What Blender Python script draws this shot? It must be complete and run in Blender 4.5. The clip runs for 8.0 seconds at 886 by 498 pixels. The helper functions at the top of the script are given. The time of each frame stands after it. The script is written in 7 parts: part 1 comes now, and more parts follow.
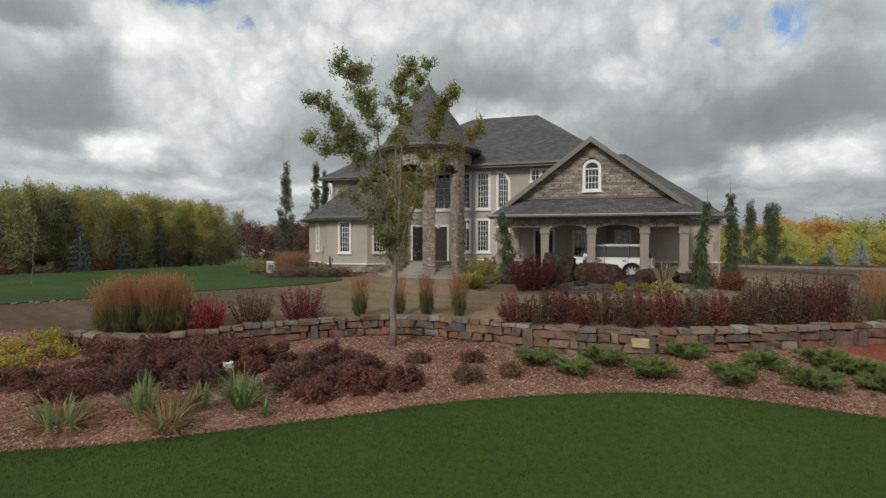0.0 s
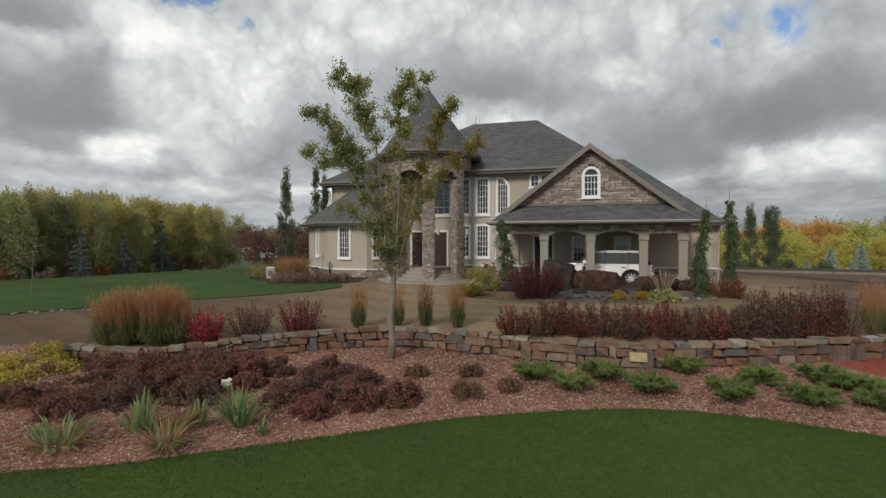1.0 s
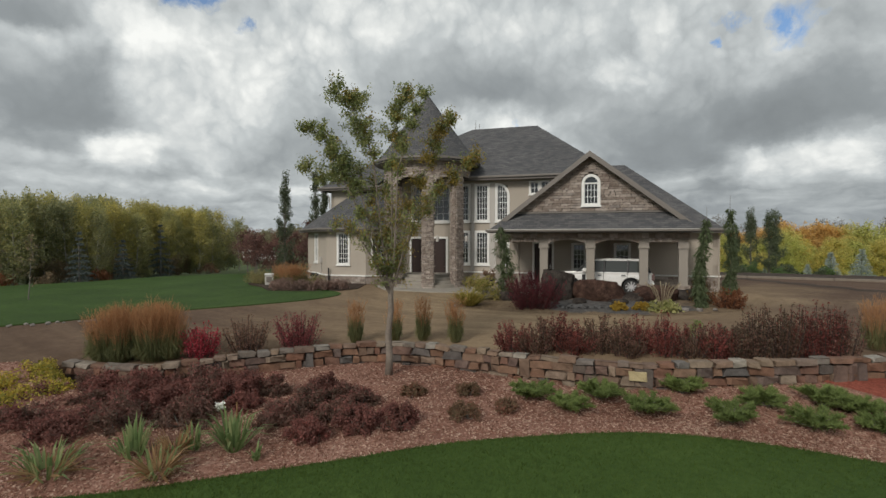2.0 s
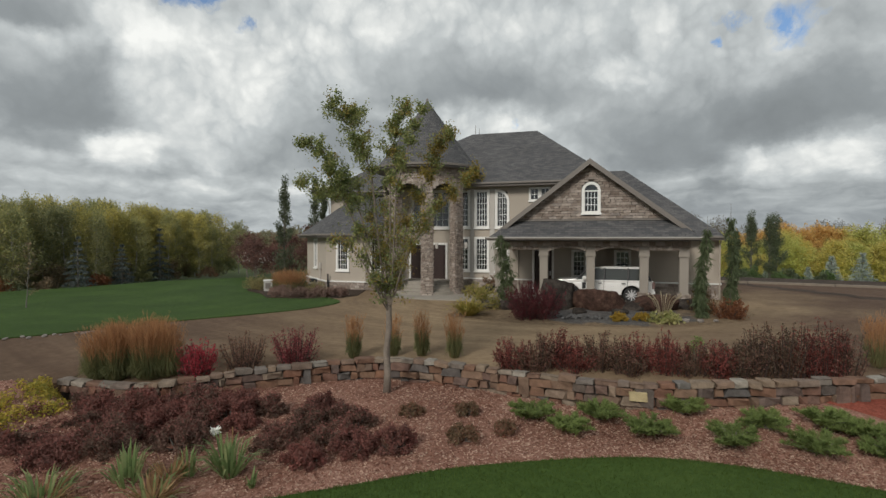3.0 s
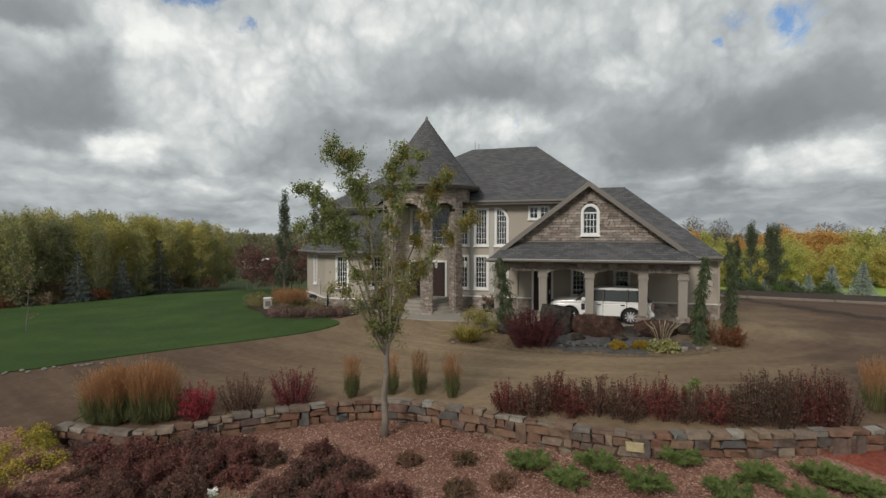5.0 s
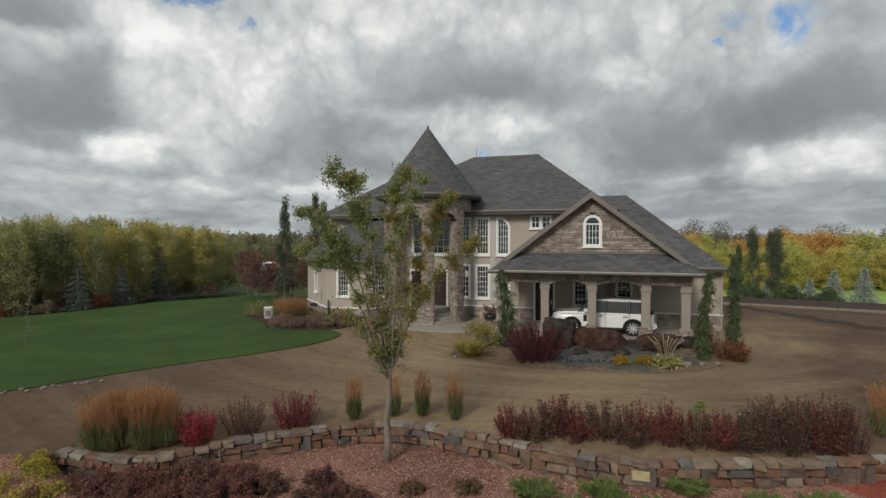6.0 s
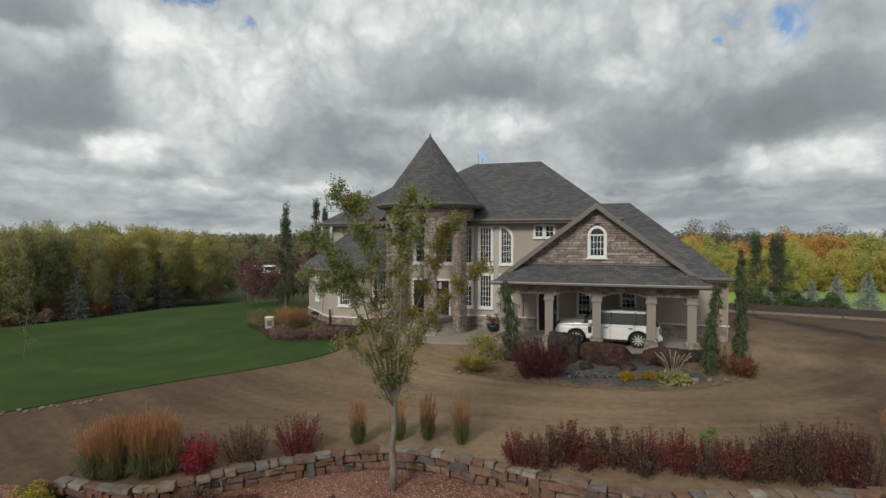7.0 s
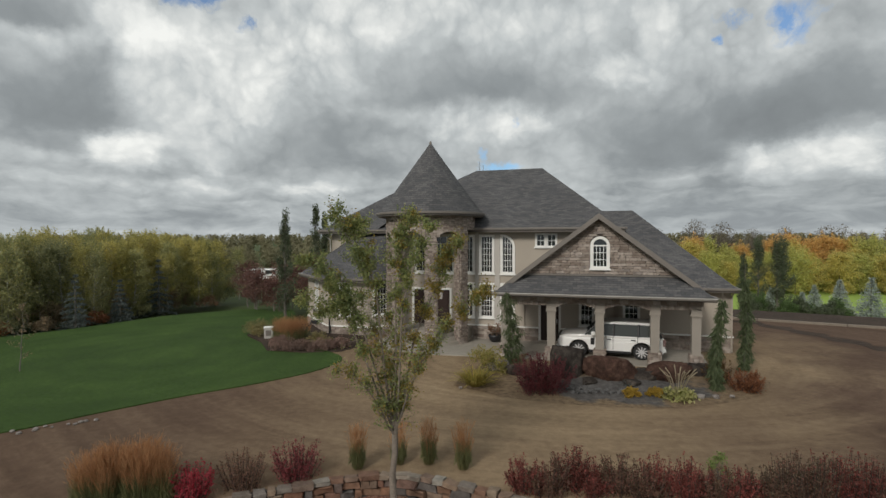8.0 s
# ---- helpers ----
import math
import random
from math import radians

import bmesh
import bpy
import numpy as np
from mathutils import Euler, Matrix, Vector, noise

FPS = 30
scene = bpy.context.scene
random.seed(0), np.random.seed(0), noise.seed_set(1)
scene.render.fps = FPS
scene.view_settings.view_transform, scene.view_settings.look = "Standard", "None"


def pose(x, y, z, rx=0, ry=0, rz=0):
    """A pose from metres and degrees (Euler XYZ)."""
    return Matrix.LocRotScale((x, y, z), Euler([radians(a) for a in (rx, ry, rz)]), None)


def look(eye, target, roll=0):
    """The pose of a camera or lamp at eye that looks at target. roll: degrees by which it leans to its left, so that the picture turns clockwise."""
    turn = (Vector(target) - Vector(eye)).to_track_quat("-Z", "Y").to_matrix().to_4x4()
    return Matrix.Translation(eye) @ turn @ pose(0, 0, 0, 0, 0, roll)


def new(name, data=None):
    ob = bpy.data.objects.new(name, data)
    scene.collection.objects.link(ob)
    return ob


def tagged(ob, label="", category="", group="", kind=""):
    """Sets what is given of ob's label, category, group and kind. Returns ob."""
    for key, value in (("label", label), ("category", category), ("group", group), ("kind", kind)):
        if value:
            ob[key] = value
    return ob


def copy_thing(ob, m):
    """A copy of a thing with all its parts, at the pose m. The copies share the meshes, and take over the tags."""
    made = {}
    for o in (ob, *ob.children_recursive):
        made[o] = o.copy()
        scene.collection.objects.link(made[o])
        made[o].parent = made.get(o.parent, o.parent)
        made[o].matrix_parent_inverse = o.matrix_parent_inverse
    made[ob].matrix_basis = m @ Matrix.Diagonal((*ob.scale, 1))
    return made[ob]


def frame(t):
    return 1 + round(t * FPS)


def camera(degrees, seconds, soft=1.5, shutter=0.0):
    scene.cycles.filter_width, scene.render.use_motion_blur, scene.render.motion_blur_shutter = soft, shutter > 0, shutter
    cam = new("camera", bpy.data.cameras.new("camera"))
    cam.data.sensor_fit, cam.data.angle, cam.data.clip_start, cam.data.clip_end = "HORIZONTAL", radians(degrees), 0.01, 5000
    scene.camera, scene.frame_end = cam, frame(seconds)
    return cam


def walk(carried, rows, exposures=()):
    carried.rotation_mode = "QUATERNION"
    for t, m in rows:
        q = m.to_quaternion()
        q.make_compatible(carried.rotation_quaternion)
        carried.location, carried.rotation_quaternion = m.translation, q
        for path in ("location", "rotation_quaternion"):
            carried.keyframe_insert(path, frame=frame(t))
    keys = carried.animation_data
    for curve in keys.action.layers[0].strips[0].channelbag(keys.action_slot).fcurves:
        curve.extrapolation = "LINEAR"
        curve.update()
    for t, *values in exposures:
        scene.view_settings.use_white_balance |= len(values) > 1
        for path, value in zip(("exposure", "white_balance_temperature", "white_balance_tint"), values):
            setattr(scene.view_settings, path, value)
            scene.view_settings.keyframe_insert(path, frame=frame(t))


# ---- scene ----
# camera: a drone that climbs and creeps forward
cam = camera(80.0, 8.0)
TILT = -1.05
PATH = [
    (0.0, 0.000, -0.000, 2.020, -0.000, -0.000, 0.000),
    (0.5, 0.008, -0.027, 2.153, -0.013, 0.026, 0.039),
    (1.0, 0.043, -0.018, 2.313, 0.030, 0.069, 0.029),
    (1.5, 0.084, 0.031, 2.495, 0.057, 0.116, -0.015),
    (3.0, 0.137, 0.226, 3.088, 0.085, 0.040, -0.087),
    (3.5, 0.180, 0.232, 3.323, 0.144, 0.021, -0.090),
    (4.0, 0.213, 0.213, 3.592, 0.175, 0.012, -0.131),
    (4.5, 0.230, 0.200, 3.878, 0.186, 0.023, -0.080),
    (6.0, 0.144, 0.359, 4.709, 0.182, 0.006, -0.039),
    (6.5, 0.072, 0.483, 5.001, 0.178, -0.029, 0.007),
    (7.0, -0.006, 0.634, 5.266, 0.176, -0.043, 0.021),
    (7.5, -0.038, 0.799, 5.527, 0.174, -0.054, 0.062),
    (8.0, -0.033, 0.970, 5.793, 0.199, -0.076, 0.111),
]
walk(cam, [(t, pose(x, y, z, 90 + TILT + pitch, 0, yaw) @ pose(0, 0, 0, 0, 0, -roll)) for t, x, y, z, yaw, pitch, roll in PATH],
     exposures=[(0.0, 0.24), (4.0, 0.17), (8.0, 0.14)])

# ---------------------------------------------------------------- sky and sun
world = bpy.data.worlds.new("world")
scene.world = world
world.use_nodes = True


class Net:
    """Short writing of node trees."""

    def __init__(self, tree):
        self.t = tree
        tree.nodes.clear()

    def n(self, kind, props=None, **inputs):
        node = self.t.nodes.new(kind)
        props = props or {}
        if "operation" in props:
            node.operation = props["operation"]
        if "data_type" in props:
            node.data_type, node.blend_type = props["data_type"], props["blend_type"]
        for key, value in inputs.items():
            key = key.replace("_", " ")
            sock = node.inputs[int(key[1:])] if key[0] == "i" and key[1:].isdigit() else node.inputs[key]
            if isinstance(value, bpy.types.NodeSocket):
                self.t.links.new(value, sock)
            else:
                sock.default_value = value
        return node

    def math(self, op, a, b=0.0, c=0.0):
        return self.n("ShaderNodeMath", {"operation": op}, i0=a, i1=b, i2=c).outputs[0]

    def vmath(self, op, a, b=(0, 0, 0)):
        return self.n("ShaderNodeVectorMath", {"operation": op}, i0=a, i1=b).outputs[0]

    def mix(self, fac, a, b, blend="MIX"):
        m = self.n("ShaderNodeMix", {"data_type": "RGBA", "blend_type": blend})
        for sock, value in ((m.inputs[0], fac), (m.inputs[6], a), (m.inputs[7], b)):
            if isinstance(value, bpy.types.NodeSocket):
                self.t.links.new(value, sock)
            else:
                sock.default_value = (*value, 1) if isinstance(value, tuple) and len(value) == 3 else value
        return m.outputs[2]

    def ramp(self, fac, stops, mode="LINEAR"):
        r = self.n("ShaderNodeValToRGB", None, Fac=fac)
        r.color_ramp.interpolation = mode
        while len(r.color_ramp.elements) < len(stops):
            r.color_ramp.elements.new(0.5)
        for e, (p, c) in zip(r.color_ramp.elements, stops):
            e.position, e.color = p, ((c, c, c, 1) if isinstance(c, (int, float)) else (*c, 1))
        return r.outputs[0]

    def noise(self, vec, scale, detail=4.0, rough=0.55, distortion=0.0):
        return self.n("ShaderNodeTexNoise", None, Vector=vec, Scale=scale, Detail=detail, Roughness=rough, Distortion=distortion).outputs[0]


net = Net(world.node_tree)
SUN_UP, SUN_TURN = 33.0, 211.0
sky = net.n("ShaderNodeTexSky")
sky.sky_type, sky.sun_disc, sky.sun_elevation, sky.sun_rotation = "NISHITA", False, radians(SUN_UP), radians(SUN_TURN)
dirv = net.n("ShaderNodeTexCoord").outputs["Generated"]
sep = net.n("ShaderNodeSeparateXYZ", None, Vector=dirv)
up = net.math("MAXIMUM", sep.outputs[2], 0.0)
flat_len = net.math("SQRT", net.math("ADD", net.math("MULTIPLY", sep.outputs[0], sep.outputs[0]), net.math("MULTIPLY", sep.outputs[1], sep.outputs[1])))
az0 = net.math("ARCTAN2", sep.outputs[0], sep.outputs[1])
el0 = net.math("ARCTAN2", up, flat_len)
# puffs grow smaller towards the horizon
lift = net.math("POWER", net.math("ADD", el0, 0.02), 0.62)
dome = net.n("ShaderNodeCombineXYZ", None, X=az0, Y=net.math("MULTIPLY", lift, 1.05), Z=0.37).outputs[0]
warp = net.n("ShaderNodeTexNoise", None, Vector=dome, Scale=6.0, Detail=7.0, Roughness=0.60)
curl = net.vmath("SUBTRACT", warp.outputs[1], (0.5, 0.5, 0.5))
wob = net.n("ShaderNodeSeparateXYZ", None, Vector=curl)
az = net.math("ADD", az0, net.math("MULTIPLY", wob.outputs[0], 0.17))
el = net.math("ADD", el0, net.math("MULTIPLY", wob.outputs[1], net.math("MULTIPLY", net.math("MINIMUM", net.math("ADD", net.math("MULTIPLY", el0, 5.0), 0.12), 1.0), 0.105)))
bent = net.vmath("ADD", dome, net.vmath("MULTIPLY", curl, (0.10, 0.10, 0.10)))
broad = net.noise(bent, 3.2, 6.0, 0.55)
soft = net.noise(bent, 9.0, 8.0, 0.62)
billow = net.math("ABSOLUTE", net.math("SUBTRACT", net.math("MULTIPLY", net.noise(bent, 8.0, 6.0, 0.55), 2.0), 1.0))
SHADES = [(0.0, (0.122, 0.135, 0.142)), (0.35, (0.255, 0.278, 0.288)), (0.65, (0.472, 0.502, 0.506)), (1.0, (0.82, 0.83, 0.80))]
# masses of the cloud deck: azimuth, elevation, half width, half height, how much lighter or darker
BRIGHT = [(-0.417, 0.271, 0.134, 0.083, 0.26), (-0.534, 0.152, 0.049, 0.031, 0.34), (-0.235, 0.321, 0.096, 0.057, 0.20), (0.321, 0.295, 0.053, 0.033, 0.28), (0.071, 0.220, 0.117, 0.032, 0.30), (0.537, 0.127, 0.049, 0.028, 0.32), (0.657, 0.146, 0.054, 0.044, 0.34), (-0.235, 0.092, 0.071, 0.017, 0.26), (-0.519, 0.326, 0.065, 0.037, 0.24), (-0.090, 0.402, 0.191, 0.043, 0.14), (0.237, 0.367, 0.243, 0.052, 0.10), (0.541, 0.289, 0.075, 0.050, 0.14), (-0.625, 0.306, 0.056, 0.016, 0.16), (-0.478, 0.089, 0.093, 0.019, 0.12), (-0.100, 0.171, 0.053, 0.019, 0.14), (0.401, 0.122, 0.082, 0.016, 0.10)]
DARK = [(0.505, 0.049, 0.271, 0.032, 0.20), (0.633, 0.022, 0.174, 0.026, 0.26), (-0.519, 0.030, 0.403, 0.026, 0.12), (-0.611, 0.190, 0.122, 0.075, 0.30), (-0.639, 0.144, 0.083, 0.028, 0.20), (-0.653, 0.322, 0.101, 0.051, 0.28), (-0.184, 0.145, 0.155, 0.068, 0.24), (0.060, 0.250, 0.224, 0.080, 0.30), (0.392, 0.137, 0.128, 0.074, 0.30), (0.576, 0.177, 0.166, 0.076, 0.36), (0.463, 0.085, 0.171, 0.027, 0.16), (0.633, 0.068, 0.097, 0.021, 0.14), (-0.343, 0.074, 0.085, 0.016, 0.14), (0.674, 0.296, 0.039, 0.059, 0.14), (-0.596, 0.105, 0.117, 0.018, 0.10)]


def mass(x, z, rx, rz, firm, above=1.0, below=1.0):
    """One at the middle of a mass, falling to nothing past its rim, each side at its own pace."""
    p = net.math("POWER", net.math("ABSOLUTE", net.math("DIVIDE", net.math("SUBTRACT", az, x), rx)), 2.0)
    h = net.math("DIVIDE", net.math("SUBTRACT", el, z), rz)
    h = net.math("SUBTRACT", net.math("MULTIPLY", net.math("MAXIMUM", h, 0.0), above), net.math("MULTIPLY", net.math("MINIMUM", h, 0.0), below))
    return net.math("EXPONENT", net.math("MULTIPLY", net.math("POWER", net.math("ADD", p, net.math("MULTIPLY", h, h)), firm), -0.75))


lit = net.math("MULTIPLY", mass(0.0, 0.6, 3.2, 0.22, 1.0), 0.12)
shade = 0.0
# heaps end firmly at their tops, grey bases end firmly below
for x, z, rx, rz, gain in BRIGHT:
    lit = net.math("ADD", lit, net.math("MULTIPLY", mass(x, z, rx, rz, 1.8, 1.25, 0.85), gain * 1.12))
for x, z, rx, rz, gain in DARK:
    shade = net.math("MAXIMUM", shade, net.math("MULTIPLY", mass(x, z, rx, rz, 1.4, 0.85, 3.0), gain))
# heaped puffs where the sun strikes, smooth grey bases below
puff = 0.0
for scale, gain in ((12.0, 0.42), (27.0, 0.30), (59.0, 0.16)):
    cell = net.n("ShaderNodeTexVoronoi", None, Vector=bent, Scale=scale).outputs["Distance"]
    puff = net.math("ADD", puff, net.math("MULTIPLY", net.math("SUBTRACT", 0.42, cell), gain))
open_sky = net.n("ShaderNodeMapRange", None, Value=net.math("SUBTRACT", lit, shade), i1=-0.25, i2=0.20, i3=0.24, i4=1.0).outputs[0]
fine = net.math("ADD", net.math("MULTIPLY", net.math("SUBTRACT", soft, 0.5), 0.44), net.math("ADD", net.math("MULTIPLY", puff, 0.72), net.math("MULTIPLY", net.math("SUBTRACT", billow, 0.2), 0.12)))
tone = net.math("ADD", net.math("ADD", 0.612, net.math("MULTIPLY", net.math("SUBTRACT", broad, 0.5), 0.22)), net.math("MULTIPLY", fine, open_sky))
tone = net.math("ADD", tone, net.math("SUBTRACT", lit, shade))
# long flat bases near the horizon
layers = net.noise(net.n("ShaderNodeCombineXYZ", None, X=net.math("MULTIPLY", az0, 6.5), Y=net.math("MULTIPLY", el, 24.0), Z=1.7).outputs[0], 1.6, 6.0, 0.6, 0.6)
near_rim = net.ramp(up, [(0.0, 1.0), (0.17, 0.0)])
tone = net.math("ADD", tone, net.math("MULTIPLY", near_rim, net.math("ADD", net.math("MULTIPLY", net.math("SUBTRACT", layers, 0.5), 0.95), 0.0)))
# gaps of blue between the heaps
gap = net.math("MULTIPLY", net.math("SUBTRACT", net.noise(bent, 3.1, 5.0, 0.55), 0.57), 5.0)
clear = net.math("ADD", gap, -0.55)
for x, z, rx, rz in ((0.50, 0.352, 0.040, 0.020), (0.585, 0.330, 0.040, 0.032), (0.468, 0.318, 0.012, 0.008), (-0.435, 0.385, 0.055, 0.022), (-0.37, 0.36, 0.02, 0.02), (0.135, 0.215, 0.016, 0.014), (0.080, 0.168, 0.018, 0.016), (0.105, 0.142, 0.050, 0.014)):
    clear = net.math("MAXIMUM", clear, net.math("MULTIPLY", mass(x, z, rx, rz, 1.0), net.math("ADD", 0.80, net.math("MULTIPLY", net.math("SUBTRACT", soft, 0.5), 4.5))))
col = net.ramp(tone, SHADES)
blue = net.mix(1.0, sky.outputs[0], (0.066, 0.090, 0.112), "MULTIPLY")
col = net.mix(net.ramp(clear, [(0.35, 0.0), (0.80, 0.85)]), col, blue)
low = net.ramp(up, [(0.0, 1.0), (0.09, 0.0)])
col = net.mix(net.math("MULTIPLY", low, 0.40), col, (0.335, 0.365, 0.385))
bg = net.n("ShaderNodeBackground", None, Color=col, Strength=1.0)
net.n("ShaderNodeOutputWorld", None, Surface=bg.outputs[0])

sun_data = bpy.data.lights.new("sun", "SUN")
sun_data.energy, sun_data.angle, sun_data.color = 1.75, radians(16), (1.0, 0.95, 0.87)
sun = new("sun", sun_data)
sun.matrix_world = look((0, 0, 60), Vector((0, 0, 60)) - Vector((math.sin(radians(SUN_TURN)) * math.cos(radians(SUN_UP)), math.cos(radians(SUN_TURN)) * math.cos(radians(SUN_UP)), math.sin(radians(SUN_UP)))))


# ---------------------------------------------------------------- materials
def material(name, build):
    m = bpy.data.materials.new(name)
    m.use_nodes = True
    k = Net(m.node_tree)
    bsdf = k.n("ShaderNodeBsdfPrincipled")
    k.n("ShaderNodeOutputMaterial", None, Surface=bsdf.outputs[0])
    k.b = bsdf
    k.pos = k.n("ShaderNodeNewGeometry").outputs["Position"]
    k.obj = k.n("ShaderNodeTexCoord").outputs["Object"]
    build(k)
    return m


def put(k, color=None, rough=None, bump=None, dist=0.01, metal=None, spec=None):
    for key, value in (("Base Color", color), ("Roughness", rough), ("Metallic", metal), ("Specular IOR Level", spec)):
        if value is None:
            continue
        if isinstance(value, bpy.types.NodeSocket):
            k.t.links.new(value, k.b.inputs[key])
        else:
            k.b.inputs[key].default_value = (*value, 1) if isinstance(value, tuple) else value
    if bump is not None:
        b = k.n("ShaderNodeBump", None, Height=bump, Distance=dist, Strength=0.8)
        k.t.links.new(b.outputs[0], k.b.inputs["Normal"])


def plain(name, color, rough=0.6, grain=30.0, amount=0.25, bump=0.003, metal=0.0, coarse=1.3):
    def build(k):
        a, b = k.noise(k.obj, grain, 4.0), k.noise(k.obj, coarse, 3.0)
        f = k.math("ADD", k.math("MULTIPLY", a, 0.5), k.math("MULTIPLY", b, 0.5))
        lo, hi = tuple(c * (1 - amount) for c in color), tuple(min(1, c * (1 + amount)) for c in color)
        put(k, k.ramp(f, [(0.3, lo), (0.7, hi)]), rough, a, bump, metal)
    return material(name, build)


def leafy(name, dark, light, rough=0.6, tip=None, spread=1.0):
    """Leaves: every island has its own tone."""
    def build(k):
        r = k.n("ShaderNodeNewGeometry").outputs["Random Per Island"]
        o = k.n("ShaderNodeObjectInfo").outputs["Random"]
        patch = k.noise(k.pos, 1.1, 2.0)
        f = k.math("ADD", k.math("MULTIPLY", r, 0.55 * spread), k.math("ADD", k.math("MULTIPLY", patch, 0.6), k.math("MULTIPLY", k.math("SUBTRACT", o, 0.5), 0.15)))
        stops = [(0.15, dark), (0.85, light)] if tip is None else [(0.15, dark), (0.6, light), (0.95, tip)]
        colour = k.ramp(f, stops)
        put(k, colour, rough, spec=0.3)
        thin = k.n("ShaderNodeBsdfTranslucent", None, Color=colour)
        both = k.n("ShaderNodeMixShader", None, Fac=0.46)
        k.t.links.new(k.b.outputs[0], both.inputs[1])
        k.t.links.new(thin.outputs[0], both.inputs[2])
        out = [n for n in k.t.nodes if n.type == "OUTPUT_MATERIAL"][0]
        k.t.links.new(both.outputs[0], out.inputs[0])
    return material(name, build)


def ground_mat(name, stops, rough=0.9, fine=60.0, coarse=0.5, mid=4.0, bump=0.02, weights=(0.35, 0.35, 0.3)):
    def build(k):
        a, b, c = k.noise(k.pos, fine, 5.0, 0.7), k.noise(k.pos, mid, 4.0), k.noise(k.pos, coarse, 4.0)
        f = k.math("ADD", k.math("ADD", k.math("MULTIPLY", a, weights[0]), k.math("MULTIPLY", b, weights[1])), k.math("MULTIPLY", c, weights[2]))
        put(k, k.ramp(f, stops), rough, a, bump, spec=0.2)
    return material(name, build)


def gravel_build(k):
    a, c = k.noise(k.pos, 70.0, 4.0, 0.75), k.noise(k.pos, 0.22, 4.0)
    crumb = k.noise(k.pos, 3.4, 8.0, 0.78)
    # wheel tracks run round the island
    sep = k.n("ShaderNodeSeparateXYZ", None, Vector=k.vmath("SUBTRACT", k.pos, (6.5, 27.0, 0.0)))
    wide = k.n("ShaderNodeCombineXYZ", None, X=k.math("MULTIPLY", sep.outputs[0], 0.75), Y=sep.outputs[1]).outputs[0]
    away = k.n("ShaderNodeVectorMath", {"operation": "LENGTH"}, i0=wide).outputs[1]
    angle = k.math("ARCTAN2", sep.outputs[0], sep.outputs[1])
    streak = k.noise(k.n("ShaderNodeCombineXYZ", None, X=k.math("MULTIPLY", away, 1.1), Y=k.math("MULTIPLY", angle, 1.6)).outputs[0], 1.0, 5.0, 0.55, 0.5)
    ruts = k.noise(k.n("ShaderNodeCombineXYZ", None, X=k.math("MULTIPLY", away, 4.5), Y=k.math("MULTIPLY", angle, 5.0)).outputs[0], 1.0, 6.0, 0.65, 0.3)
    f = k.math("ADD", k.math("ADD", k.math("MULTIPLY", a, 0.12), k.math("ADD", k.math("MULTIPLY", crumb, 0.34), k.math("MULTIPLY", ruts, 0.13))), k.math("ADD", k.math("MULTIPLY", streak, 0.26), k.math("ADD", k.math("MULTIPLY", c, 0.08), k.math("MULTIPLY", k.noise(k.pos, 1.3, 5.0, 0.6), 0.08))))
    pale = k.ramp(f, [(0.36, (0.130, 0.087, 0.055)), (0.49, (0.240, 0.172, 0.107)), (0.62, (0.350, 0.264, 0.164))])
    russet = k.ramp(f, [(0.36, (0.054, 0.033, 0.023)), (0.49, (0.098, 0.062, 0.043)), (0.62, (0.158, 0.106, 0.072))])
    far_out = k.ramp(k.math("ADD", k.math("MULTIPLY", away, 0.05), k.math("MULTIPLY", k.math("SUBTRACT", c, 0.5), 0.7)), [(0.28, 0.0), (0.56, 1.0)])
    # darker, redder gravel away from the island and towards both sides
    far_out = k.math("MULTIPLY", far_out, k.ramp(k.math("ADD", k.math("MULTIPLY", sep.outputs[0], 0.025), 0.5), [(0.14, 0.9), (0.32, 0.2), (0.46, 0.15), (0.64, 1.0)]))
    put(k, k.mix(far_out, pale, russet), 0.95, a, 0.012, spec=0.15)


M_GRAVEL = material("gravel", gravel_build)


def stripes_build(k):
    a, b, c = k.noise(k.pos, 95.0, 5.0, 0.7), k.noise(k.pos, 7.0, 4.0), k.noise(k.pos, 0.3, 4.0)
    # mown in bands round the lawn's end
    sep = k.n("ShaderNodeSeparateXYZ", None, Vector=k.vmath("SUBTRACT", k.pos, (-14.5, 27.5, 0.0)))
    away = k.n("ShaderNodeVectorMath", {"operation": "LENGTH"}, i0=k.n("ShaderNodeCombineXYZ", None, X=sep.outputs[0], Y=k.math("MULTIPLY", sep.outputs[1], 0.8)).outputs[0]).outputs[1]
    band = k.math("SINE", k.math("ADD", k.math("MULTIPLY", away, 4.2), k.math("MULTIPLY", c, 2.5)))
    f = k.math("ADD", k.math("ADD", k.math("MULTIPLY", a, 0.36), k.math("MULTIPLY", b, 0.32)), k.math("ADD", k.math("MULTIPLY", c, 0.30), k.math("MULTIPLY", band, 0.013)))
    put(k, k.ramp(f, [(0.36, (0.023, 0.047, 0.010)), (0.5, (0.041, 0.078, 0.015)), (0.62, (0.068, 0.116, 0.026))]), 0.9, a, 0.02, spec=0.2)


